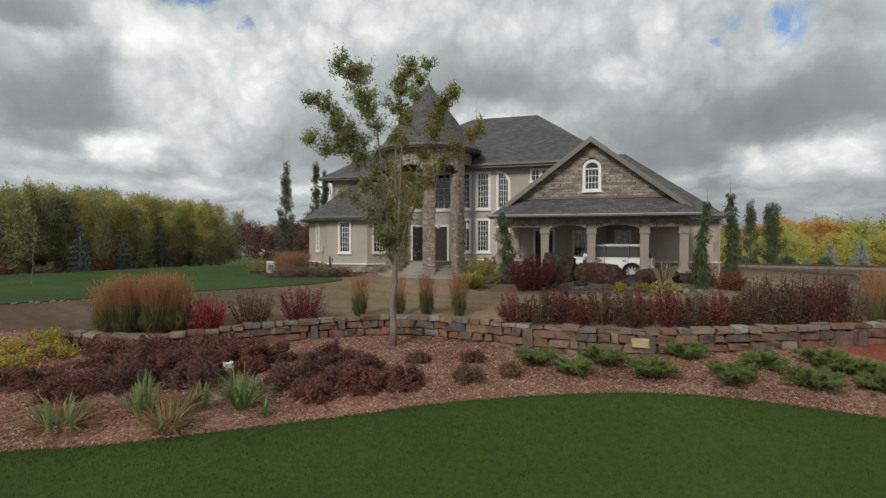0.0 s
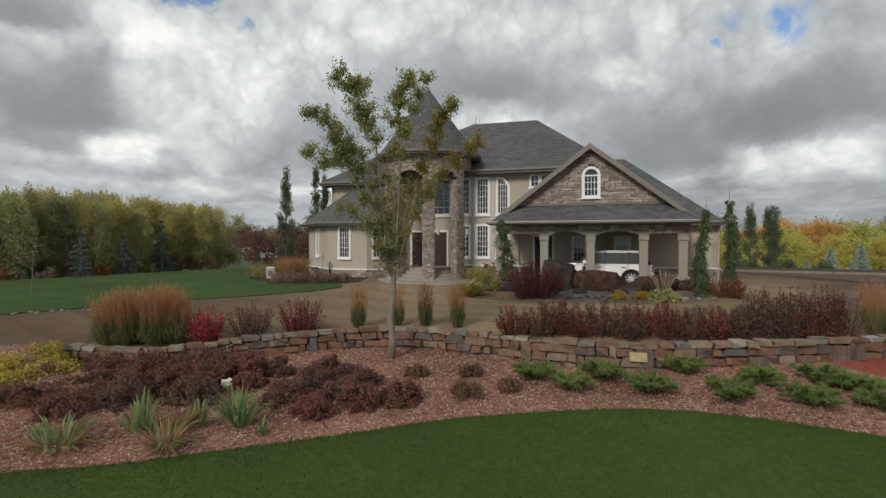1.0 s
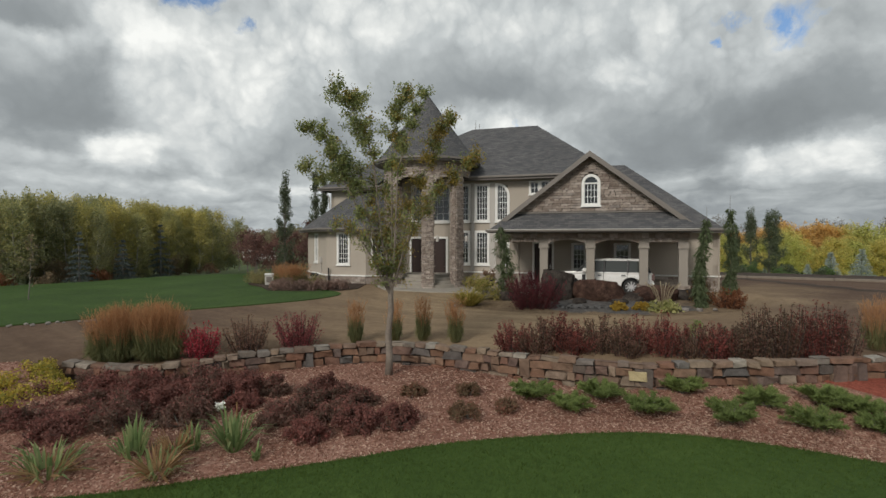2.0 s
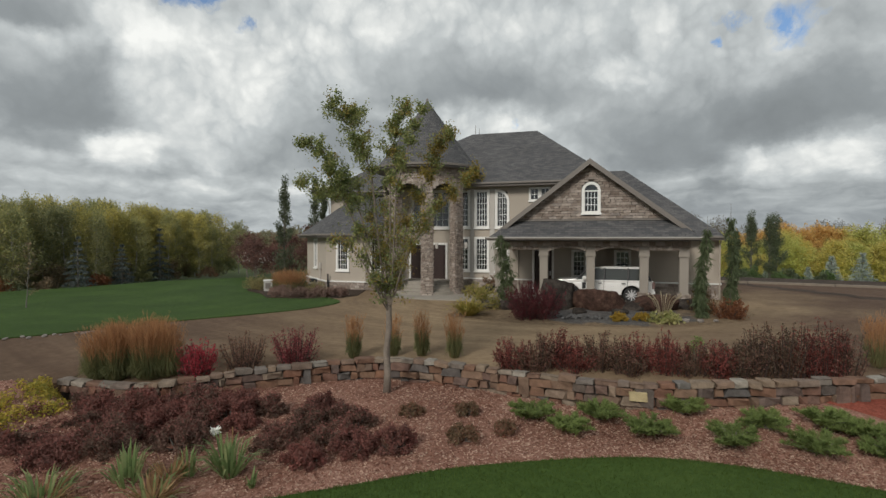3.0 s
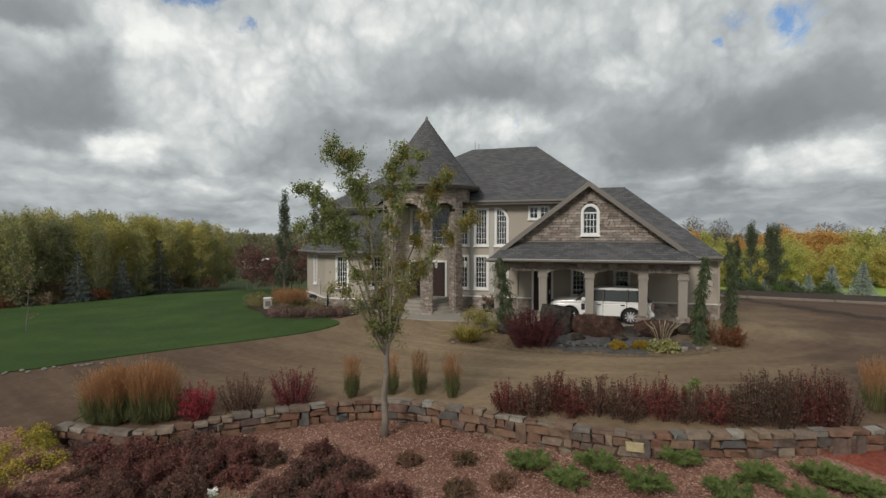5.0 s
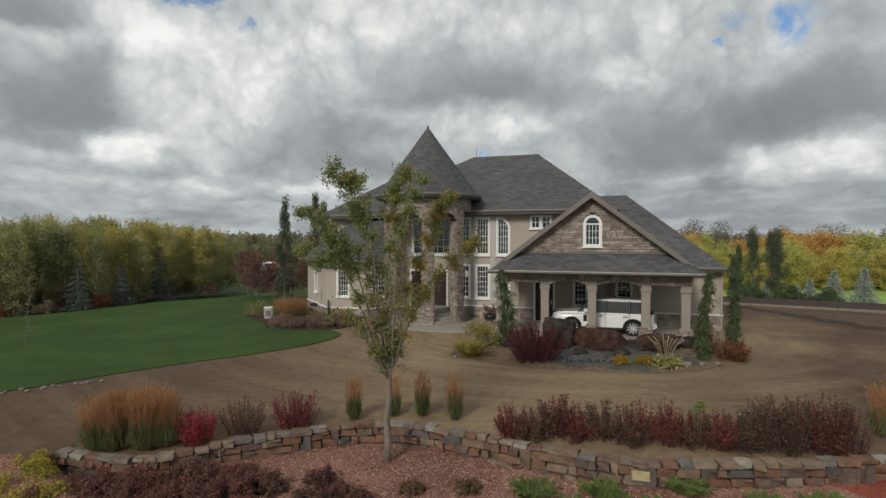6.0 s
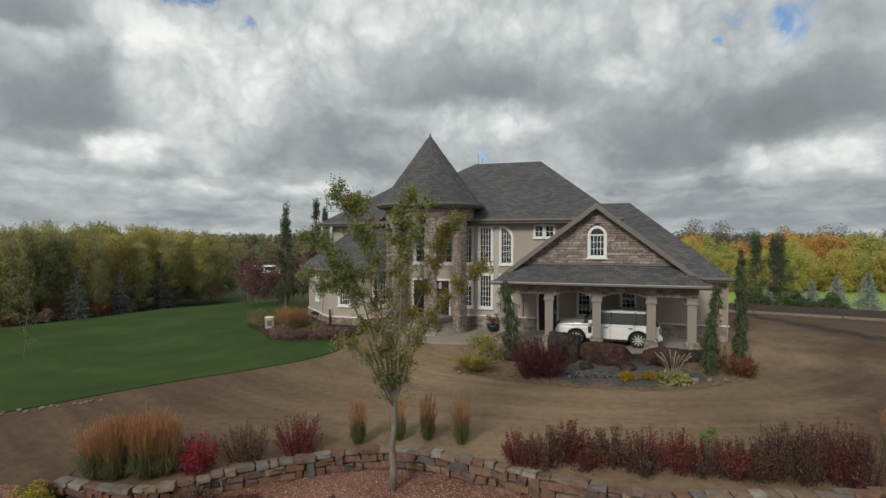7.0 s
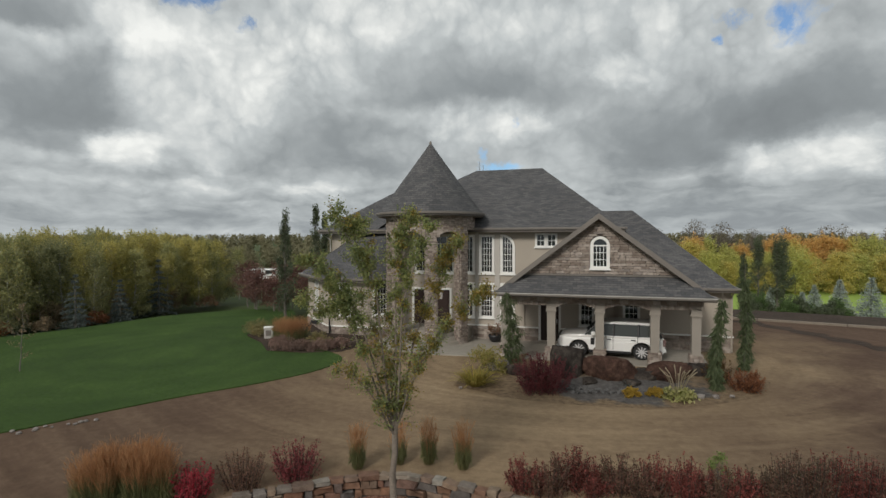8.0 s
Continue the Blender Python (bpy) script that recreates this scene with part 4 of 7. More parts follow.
def gable_strip(x0, x1, lo):
    def roofline(x):
        return GZ - SL * abs(x - GU) - 0.08
    bm = bmesh.new()
    xs = [x0, x1] if not x0 < GU < x1 else [x0, GU, x1]
    for a, b in zip(xs, xs[1:]):
        q = [(a, lo), (b, lo), (b, max(lo + 0.001, roofline(b))), (a, max(lo + 0.001, roofline(a)))]
        f = [bm.verts.new((x, 0.0, z)) for x, z in q]
        g = [bm.verts.new((x, 0.2, z)) for x, z in q]
        bm.faces.new(f)
        bm.faces.new(g[::-1])
        for j in range(4):
            bm.faces.new((f[j], g[j], g[(j + 1) % 4], f[(j + 1) % 4]))
    bmesh.ops.recalc_face_normals(bm, faces=bm.faces)
    return bm


gable = part("gable_wall", gable_strip(5.2, gx0, 3.2), M_JOINT, house, "stone-clad gable wall", gw)
part("gable_backing", gable_strip(gx1, 13.6, 3.2), M_JOINT, gable)
part("gable_backing", gable_strip(gx0, gx1, gz1), M_JOINT, gable)
part("gable_backing", box(bmesh.new(), gx0, gx1, 0, 0.2, 3.2, gz0), M_JOINT, gable)
window(wall_frame(0, -3.06, 0), gx0, gx1, gz0, gz1, 4, 3, "round", 0.13, label="round-headed white window with small panes")
part("gable_trim", box(bmesh.new(), 5.75, 13.05, -0.1, 0.0, 4.02, 4.10), M_RAKE, house, "", gw)
# carport: beam, columns, ceiling
bm = bmesh.new()
CX = [5.0, 7.23, 9.45, 11.85, 13.55]
box(bm, 4.85, 13.82, -3.42, -2.92, 2.78, 3.12)
box(bm, 4.85, 5.2, -2.92, 0.7, 2.7, 3.12)
box(bm, 13.4, 13.82, -2.92, 0.7, 2.7, 3.12)


def bay_top(left, f):
    """Underside of the beam: shallow arches over the two middle bays, flat over the others."""
    return 2.52 + 0.20 * (1 - (2 * f - 1) ** 2) if left in CX[1:3] else 2.60


for p, q in zip(CX, CX[1:]):
    n = 12
    for i in range(n):
        a, b = p + (q - p) * i / n, p + (q - p) * (i + 1) / n
        box(bm, a, b, -3.40, -2.94, bay_top(p, (i + 0.5) / n), 2.78)
beam = part("carport_beam", bm, M_BEAM, house, "stucco carport beam with stone-faced shallow arches")
part("carport_ceiling", box(bmesh.new(), 4.8, 14.0, -3.95, 0.72, 3.05, 3.11), M_SOFFIT, house)
for x in CX:
    bm = bmesh.new()
    for z0, z1, h0, h1 in ((0.60, 2.26, 0.185, 0.195), (2.26, 2.33, 0.25, 0.25), (2.33, 2.56, 0.225, 0.225)):
        ring = [[bm.verts.new((sx * h, sy * h, z)) for sx, sy in ((-1, -1), (1, -1), (1, 1), (-1, 1))] for z, h in ((z0, h0), (z1, h1))]
        for j in range(4):
            bm.faces.new((ring[0][j], ring[0][(j + 1) % 4], ring[1][(j + 1) % 4], ring[1][j]))
        bm.faces.new(ring[1])
        bm.faces.new(ring[0][::-1])
    box(bm, -0.22, 0.22, -0.22, 0.22, 0.0, 0.60)
    part("column", bm, M_BEAM, house, "tapered stucco column on a stone base", Matrix.Translation((x, -3.17, 0.05)))
# base courses and trims of the front wall
for a, b, top in ((1.9, 6.1, 0.78), (7.3, 15.7, 0.78)):
    part("base_trim", box(bmesh.new(), a, b, -0.12, 0.0, top, top + 0.07, bevel=0.01), M_TRIM, house, "", fw)
part("base_trim", box(bmesh.new(), -0.12, 10.0, -0.12, 0.0, 0.78, 0.85, bevel=0.01), M_TRIM, house, "", wall_frame(15.7, 0.75, 90))

# --- round entrance tower (turned to face the drive)
TW = pose(0, 0, 0, 0, 0, 17.5)        # undoes the house's turn


def ring_wall(bm, r0, r1, z0, z1, a0, a1, steps):
    """A piece of round wall; angles in degrees, 0 facing the drive."""
    cols = []
    for i in range(steps + 1):
        t = radians(a0 + (a1 - a0) * i / steps)
        cols.append([bm.verts.new((r * math.sin(t), -r * math.cos(t), z)) for r, z in ((r1, z0), (r1, z1), (r0, z1), (r0, z0))])
    for p, q in zip(cols, cols[1:]):
        for j in range(4):
            bm.faces.new((p[j], q[j], q[(j + 1) % 4], p[(j + 1) % 4]))
    bm.faces.new(cols[0][::-1])
    bm.faces.new(cols[-1])
    bmesh.ops.recalc_face_normals(bm, faces=bm.faces)


COLS = [(-98, -84), (-56, -43), (-5, 9), (41, 55)]
TR = 2.5
tower = part("tower_wall", (lambda b: (ring_wall(b, TR - 0.35, TR, 6.25, 7.1, -120, 120, 60), b)[1])(bmesh.new()), M_JOINT, house, "stone tower drum carried on tall columns with arches", TW)
for a0, a1 in COLS:
    bm = bmesh.new()
    ring_wall(bm, TR - 0.45, TR, 0.0, 6.3, a0, a1, 5)
    part("tower_column", bm, M_JOINT, tower)
for (_, a0), (a1, _) in zip(COLS, COLS[1:]):
    bm = bmesh.new()
    n = 16
    for i in range(n):
        f = abs(2 * (i + 0.5) / n - 1)
        z = 5.62 + 0.55 * math.sqrt(max(0, 1 - f * f))
        ring_wall(bm, TR - 0.35, TR, z, 6.3, a0 + (a1 - a0) * i / n, a0 + (a1 - a0) * (i + 1) / n, 1)
    part("tower_arch", bm, M_JOINT, tower)
bm = bmesh.new()
ring_wall(bm, 0.3, TR + 0.45, 6.99, 7.03, -180, 180, 64)
part("tower_soffit", bm, M_SOFFIT, tower)
# cone roof
bm = bmesh.new()
uvl = bm.loops.layers.uv.verify()
prof = [(3.02, 7.22), (2.75, 7.53), (2.3, 8.12), (1.6, 9.1), (0.8, 10.2), (0.02, 11.3)]
n = 72
for (ra, za), (rb, zb) in zip(prof, prof[1:]):
    for i in range(n):
        t0, t1 = 2 * math.pi * i / n, 2 * math.pi * (i + 1) / n
        f = bm.faces.new([bm.verts.new((r * math.sin(t), -r * math.cos(t), z)) for r, t, z in ((ra, t0, za), (ra, t1, za), (rb, t1, zb), (rb, t0, zb))])
        for lp, (t, z) in zip(f.loops, ((t0, za), (t1, za), (t1, zb), (t0, zb))):
            lp[uvl].uv = (t * 2.2, (z - 7.3) * 1.25)
bmesh.ops.remove_doubles(bm, verts=bm.verts, dist=0.0005)
cone = part("cone_roof", bm, M_SHINGLE, house, "steep conical grey shingle roof", TW, smooth=True)
bm = bmesh.new()
ring_wall(bm, 2.95, 3.05, 7.02, 7.24, -180, 180, 72)
part("fascia", bm, M_FASCIA, cone)
bm = bmesh.new()
ring_wall(bm, 3.05, 3.14, 7.12, 7.24, -180, 180, 72)
part("gutter", bm, M_RAKE, cone)
bm = bmesh.new()
tube(bm, [(0, 0, 11.2), (0, 0, 11.36), (0, 0, 11.42)], [0.09, 0.06, 0.01], 8)
part("finial", bm, M_RAKE, cone)
# porch steps
for i, r in enumerate((2.45, 2.15, 1.85, 1.55)):
    bm = bmesh.new()
    z0 = 0.04 + 0.17 * i
    ring_wall(bm, 0.05, r, z0, z0 + 0.17, -112, 112, 40)
    part("porch_step", bm, M_CONCRETE, house, "", TW)
part("porch_floor", box(bmesh.new(), -2.4, 2.3, -0.3, 0.75, 0.1, 0.715), M_CONCRETE, house)
# paved apron and carport slab
apron = part("concrete_apron", slab(bmesh.new(), [(-2.6, -1.6, 0.045), (-1.2, -3.6, 0.045), (1.4, -4.1, 0.045), (4.8, -3.7, 0.045), (6.0, -2.2, 0.045), (6.0, 0.75, 0.045), (-2.6, 0.75, 0.045)], 0.1), M_CONCRETE, m=H)
tagged(apron, "pale concrete apron before the entrance steps", "pavement", kind="structure")
pad = part("carport_slab", slab(bmesh.new(), [(6.0, -3.6, 0.05), (14.2, -3.6, 0.05), (14.2, 0.75, 0.05), (6.0, 0.75, 0.05)], 0.1), M_CONCRETE, m=H)
tagged(pad, "concrete floor slab under the carport", "pavement", kind="structure")

# ---------------------------------------------------------------- fittings of the house
def wall_lantern(a, z):
    """A lantern on a bracket, on the tower's stone at angle a."""
    m = TW @ pose((TR + 0.06) * math.sin(radians(a)), -(TR + 0.06) * math.cos(radians(a)), z, 0, 0, a)
    bm = box(bmesh.new(), -0.05, 0.05, -0.03, 0.03, -0.12, 0.12, bevel=0.01)
    box(bm, -0.015, 0.015, -0.16, 0.0, 0.06, 0.09)
    ob = part("wall_lantern", bm, M_RAKE, house, "pale lantern on the stone column", m)
    bm = bmesh.new()
    tube(bm, [(0, -0.15, -0.14), (0, -0.15, 0.12), (0, -0.15, 0.2)], [0.07, 0.095, 0.02], 8)
    part("shade", bm, M_PILASTER, ob)


wall_lantern(13, 2.75)
wall_lantern(56, 2.75)
bm = bmesh.new()
tube(bm, [(1.35, 6.32, 10.4), (1.35, 6.32, 11.05)], [0.02, 0.012], 6)
tube(bm, [(1.62, 6.32, 10.4), (1.62, 6.32, 10.8)], [0.02, 0.012], 6)
part("mast", bm, M_RAKE, house, "thin mast on the ridge")
for u, v, z in ((6.9, 8.2, 9.4), (9.15, 3.4, 7.6), (3.2, 9.0, 9.3)):
    part("roof_vent", tube(bmesh.new(), [(u, v, z - 0.6), (u, v, z)], [0.06, 0.06], 8), M_BLACK, house)
# downpipes and the wing's meter
for pts in ([(-9.25, 3.45, 6.2), (-8.75, 3.85, 5.75), (-8.75, 3.92, 4.9)], [(15.75, 0.45, 3.1), (15.72, 0.66, 2.85), (15.72, 0.66, 0.1)], [(5.3, 0.45, 3.0), (5.3, 0.68, 2.8), (5.3, 0.68, 0.1)]):
    part("downpipe", tube(bmesh.new(), pts, [0.045] * 3, 8), M_GUTTER if pts[0][0] < 0 else M_STUCCO, house)
meter = part("meter_box", box(bmesh.new(), -0.12, 0.12, -0.14, 0.0, 1.2, 1.6, bevel=0.02), M_PILASTER, house, "grey meter box on the wing wall", wall_frame(-7.4, 0.5, -45))
part("pipe", tube(bmesh.new(), [(0, -0.06, 0.1), (0, -0.06, 1.2)], [0.03, 0.03], 8), M_PILASTER, meter)
part("vent_pipe", tube(bmesh.new(), [(-6.35, -0.5, 0.0), (-6.35, -0.5, 0.95)], [0.05, 0.05], 8), M_BLACK, house)

# pale stones lost along the lawn's edge
for i in range(13):
    f = 0.05 + i / 14.0
    x, y = -13.5 + 2.6 * f + 0.12 * math.sin(i * 5), 16.25 + 1.6 * f + 0.15 * math.cos(i * 3)
    bm = bmesh.new()
    bmesh.ops.create_icosphere(bm, subdivisions=1, radius=0.05 + 0.035 * abs(math.sin(i * 2.7)))
    for v in bm.verts:
        v.co.z *= 0.6
    tagged(part("pebble", bm, M_ROCK_PALE, None, "", Matrix.Translation((x, y, 0.03))), "pale stone lying at the lawn's edge", "stone", "stones at the lawn's edge")
# damp dark wheel track across the yard
tr = resample(curve([(18.6, 39.6, 0.006), (20.8, 37.2, 0.006), (21.8, 33.6, 0.006), (22.5, 29.8, 0.006), (23.6, 25.6, 0.006), (25.2, 21.0, 0.006)], 10), 60)
side = np.stack([np.full(60, 0.55) + 0.25 * np.sin(np.arange(60) * 0.9), 0.25 * np.cos(np.arange(60) * 0.7), np.zeros(60)], 1)
tagged(part("wheel_track", strip(bmesh.new(), tr - side, tr + side * 1.3, 2), M_TRACK), "dark damp wheel track in the gravel", "wheel track", kind="structure")

# ---------------------------------------------------------------- plants
M_DARKSTEM = plain("dark_stem", (0.055, 0.035, 0.03), 0.9, 25.0, 0.3, 0.005)


def limb(start, end, sag=0.0, n=5, wob=0.06, rng=None):
    p, q = np.array(start, float), np.array(end, float)
    pts = []
    for i in range(n + 1):
        t = i / n
        r = p * (1 - t) + q * t
        r[2] += sag * math.sin(math.pi * t)
        if 0 < i < n and rng is not None:
            r += rng.normal(size=3) * wob
        pts.append(tuple(r))
    return pts


def mound_shrub(name, x, y, z, r, h, mat, seed, label, category="shrub", leaf=0.07, count=1300, group="", twigs=True, top=None, lumps=26, knot=0.34):
    """A rounded shrub: a fan of twigs and many small leaves in clumps."""
    rng = np.random.default_rng(seed)
    ob = thing(name, label, category, pose(x, y, z - 0.03, 0, 0, float(rng.uniform(0, 360))), group)
    k = lumps
    ang, el = rng.uniform(0, 2 * np.pi, k), np.arccos(rng.uniform(0.05, 1, k))
    rad = rng.uniform(0.55, 1.0, k)
    cl = np.stack([np.cos(ang) * np.sin(el) * rad * r, np.sin(ang) * np.sin(el) * rad * r, 0.10 * h + np.cos(el) * rad * h * 0.85], 1)
    if twigs:
        bm = bmesh.new()
        for c in cl[::2]:
            tube(bm, [(c[0] * 0.15, c[1] * 0.15, 0.0), (c[0] * 0.6, c[1] * 0.6, c[2] * 0.55), tuple(c)], [0.014, 0.009, 0.004], 4)
        part("branching", bm, M_GREYBARK, ob)
    pts, face = clumped(rng, count, cl, r * knot, 0.28, True)
    pts[:, 2] = np.abs(pts[:, 2])
    quads("foliage", leaf_corners(rng, pts, leaf, 0.6, lie=0.3, face=face), mat, ob)
    if top is not None:
        sel = clumped(rng, count // 5, cl[cl[:, 2] > h * 0.45], r * 0.3)
        quads("shoot_growth", leaf_corners(rng, sel + np.array([0, 0, 0.03]), leaf * 0.9, 0.6), top, ob)
    return ob


def upright_shrub(name, x, y, z, r, h, mat, seed, label, leaf=0.06, count=1500, group="", stems=34, lean=0.35):
    """A shrub of upright switches, each set with leaves."""
    rng = np.random.default_rng(seed)
    ob = thing(name, label, "shrub", pose(x, y, z - 0.03), group)
    a, q = rng.uniform(0, 2 * np.pi, stems), rng.uniform(0, 1, stems) ** 0.6
    foot = np.stack([np.cos(a) * q * r * 0.55, np.sin(a) * q * r * 0.55, np.zeros(stems)], 1)
    tip = np.stack([np.cos(a) * q * r * (1 + 0.1 * lean), np.sin(a) * q * r, h * rng.uniform(0.55, 1.10, stems) * (1 - 0.25 * q)], 1)
    bm = bmesh.new()
    for f, t in zip(foot, tip):
        tube(bm, [tuple(f), tuple(f * 0.4 + t * 0.6 - np.array([0, 0, 0.02])), tuple(t)], [0.010, 0.007, 0.003], 4)
    part("branching", bm, M_DARKSTEM, ob)
    k = rng.integers(0, stems, count)
    s = rng.uniform(0.1, 1.02, count)[:, None]
    pts = foot[k] * (1 - s) + tip[k] * s + rng.normal(size=(count, 3)) * 0.07 * (1.3 - s)
    pts[:, 2] = np.maximum(pts[:, 2], 0.02)
    quads("foliage", leaf_corners(rng, pts, leaf, 0.55, droop=-0.5), mat, ob)
    return ob


def feather_grass(x, y, z, r, h, seed, label, blades=330, plumes=230, group="", lean=0.18):
    """Reed grass: green blades below, tan plumes above."""
    rng = np.random.default_rng(seed)
    ob = thing("ornamental_grass", label, "ornamental grass", pose(x, y, z - 0.02), group)
    a, q = rng.uniform(0, 2 * np.pi, blades), rng.uniform(0, 1, blades) ** 0.5
    root = np.stack([np.cos(a) * q * r * 0.55, np.sin(a) * q * r * 0.55, np.zeros(blades)], 1)
    tip = root * (1.6 + rng.uniform(0, 0.7, blades))[:, None]
    tip[:, 2] = h * rng.uniform(0.34, 0.70, blades)
    c = blade_corners(rng, root, tip, 0.014)
    a2 = rng.uniform(0, 2 * np.pi, blades // 2)
    rt = np.stack([np.cos(a2) * r * 0.4, np.sin(a2) * r * 0.4, h * rng.uniform(0.2, 0.42, len(a2))], 1)
    tp = np.stack([np.cos(a2) * r * 1.15, np.sin(a2) * r * 1.15, h * rng.uniform(0.05, 0.3, len(a2))], 1)
    quads("leaf_tuft", np.concatenate([c, blade_corners(rng, rt, tp, 0.013)]), L_BLADE, ob)
    a, q = rng.uniform(0, 2 * np.pi, plumes), rng.uniform(0, 1, plumes) ** 0.5
    top = np.stack([np.cos(a) * q * r * 1.15, np.sin(a) * q * r * 1.15, h * rng.uniform(0.62, 1.06, plumes) * (1.04 - 0.10 * q)], 1) + rng.normal(size=(plumes, 3)) * 0.045
    low = top * np.array([0.62, 0.62, 1]) - np.array([0, 0, 1]) * (h * rng.uniform(0.25, 0.42, plumes))[:, None]
    stem_low = low * np.array([0.6, 0.6, 0])
    quads("stalk_tuft", blade_corners(rng, stem_low, low, 0.007), L_STRAW, ob)
    fuzz = []
    for i in range(5):
        f, g = rng.uniform(0.1, 0.8, plumes)[:, None], rng.uniform(0.14, 0.3, plumes)[:, None]
        one = low * (1 - f) + top * f + rng.normal(size=(plumes, 3)) * 0.022
        fuzz.append(blade_corners(rng, one, one + (top - low) * g + rng.normal(size=(plumes, 3)) * 0.035, 0.010))
    quads("plume_head", np.concatenate([blade_corners(rng, low, top, 0.008), *fuzz]), L_PLUME, ob, "tan feathery plumes")
    return ob


def spiky_plant(name, x, y, z, r, h, n, mat, seed, label, width=0.045, category="plant"):
    rng = np.random.default_rng(seed)
    ob = thing(name, label, category, pose(x, y, z - 0.02))
    out = []
    for i in range(n):
        a = rng.uniform(0, 2 * math.pi)
        lean, ln = rng.uniform(0.1, 1.0), h * rng.uniform(0.6, 1.05)
        d = np.array([math.cos(a) * lean * r, math.sin(a) * lean * r, ln * (1 - 0.3 * lean)])
        b0 = np.array([math.cos(a) * r * 0.2, math.sin(a) * r * 0.2, 0.0])
        s = np.array([-math.sin(a), math.cos(a), 0]) * width * 0.5
        m1, m2 = b0 + d * 0.4, b0 + d * 0.75 + np.array([0, 0, -0.03 * lean])
        tip = b0 + d + np.array([math.cos(a) * 0.25 * r * lean, math.sin(a) * 0.25 * r * lean, -0.22 * lean * h])
        out += [np.stack([b0 - s * 0.7, b0 + s * 0.7, m1 + s, m1 - s]), np.stack([m1 - s, m1 + s, m2 + s * 0.8, m2 - s * 0.8]), np.stack([m2 - s * 0.8, m2 + s * 0.8, tip, tip])]
    c = np.array(out)
    c[2::3, 3] += 0.002
    quads("leaf_tuft", c, mat, ob)
    return ob


def spreading_juniper(x, y, z, r, h, seed):
    rng = np.random.default_rng(seed)
    ob = thing("juniper", "low spreading green juniper growing in the mulch", "shrub", pose(x, y, z - 0.02, 0, 0, float(rng.uniform(0, 360))), "spreading junipers")
    bm, cs = bmesh.new(), []
    for i in range(24):
        a = 2.4 * i + rng.uniform(-0.2, 0.2)
        ln = r * rng.uniform(0.45, 1.08)
        tip = np.array([math.cos(a) * ln, math.sin(a) * ln, h * rng.uniform(0.55, 1.1) * (1.25 - 0.5 * ln / r)])
        tube(bm, [(0, 0, 0.02), tuple(tip * np.array([0.5, 0.5, 0.75])), tuple(tip)], [0.018, 0.012, 0.004], 4)
        for s in np.linspace(0.2, 1.0, 9):
            base = tip * np.array([s, s, s ** 0.6])
            k = 32
            root = np.repeat(base[None], k, 0)
            d = rng.normal(size=(k, 3)) * np.array([1, 1, 0.6]) + np.array([math.cos(a) * 0.9, math.sin(a) * 0.9, 0.9]) * 1.0
            d /= np.linalg.norm(d, axis=1)[:, None]
            cs.append(blade_corners(rng, root, root + d * rng.uniform(0.05, 0.14, k)[:, None], 0.015))
    part("branching", bm, M_GREYBARK, ob)
    quads("foliage", np.concatenate(cs), L_JUNIPER, ob)
    return ob


def tree_parts(ob, rng, height, trunk_r, spread, mat, bark, leaf, count, start=0.15, limbs=12, top_narrow=0.5, aspect=0.6, lie=0.0, wisps=0):
    """Trunk, limbs and a crown of clumps with gaps, for a young broad-leaved tree."""
    bm = bmesh.new()
    lead = limb((0, 0, 0), (rng.normal() * 0.15, rng.normal() * 0.15, height * 0.94), 0, 7, 0.05 * height / 6, rng)
    tube(bm, lead, [trunk_r * (1 - 0.88 * i / 7) for i in range(8)], 6)
    part("trunk", bm, bark, ob)
    bm, clumps, size = bmesh.new(), [], []
    for i in range(limbs):
        s = start + (1 - start) * (i + rng.uniform(0, 0.8)) / limbs
        base = np.array([np.interp(s, np.linspace(0, 1, 8), [p[j] for p in lead]) for j in range(3)])
        a = i * 2.4 + rng.uniform(-0.4, 0.4)
        reach = spread * (1 - (1 - top_narrow) * s) * (0.55 + 0.45 * math.sin(math.pi * min(1, s * 1.1))) * rng.uniform(0.7, 1.15)
        tip = base + np.array([math.cos(a) * reach, math.sin(a) * reach, reach * rng.uniform(0.35, 0.8)])
        tube(bm, limb(base, tip, 0.05, 3, 0.04, rng), [trunk_r * 0.36 * (1 - 0.6 * s), trunk_r * 0.25 * (1 - 0.6 * s), trunk_r * 0.14, trunk_r * 0.06], 4)
        for t in (0.45, 0.75, 1.0):
            clumps.append(base * (1 - t) + tip * t)
            size.append(spread * rng.uniform(0.20, 0.36))
    clumps.append(np.array(lead[-1]))
    size.append(spread * 0.22)
    part("branching", bm, bark, ob)
    pts, face = clumped(rng, count, np.array(clumps), np.array(size), 0.25, True)
    # thin leafy twigs that stand out of the crown
    for i in range(wisps):
        c = clumps[int(rng.integers(len(clumps) // 3, len(clumps)))]
        end = c + np.array([rng.normal() * 0.3, rng.normal() * 0.3, rng.uniform(0.5, 1.3)]) * spread * 0.5
        f = rng.uniform(0, 1, 26)[:, None]
        pts = np.concatenate([pts, c * (1 - f) + end * f + rng.normal(size=(26, 3)) * 0.05 * spread * (1.1 - f)])
        face = np.concatenate([face, rng.normal(size=(26, 3)) * 0.5])
    quads("crown", leaf_corners(rng, pts, leaf, aspect, lie=lie, face=face), mat, ob)
    return ob


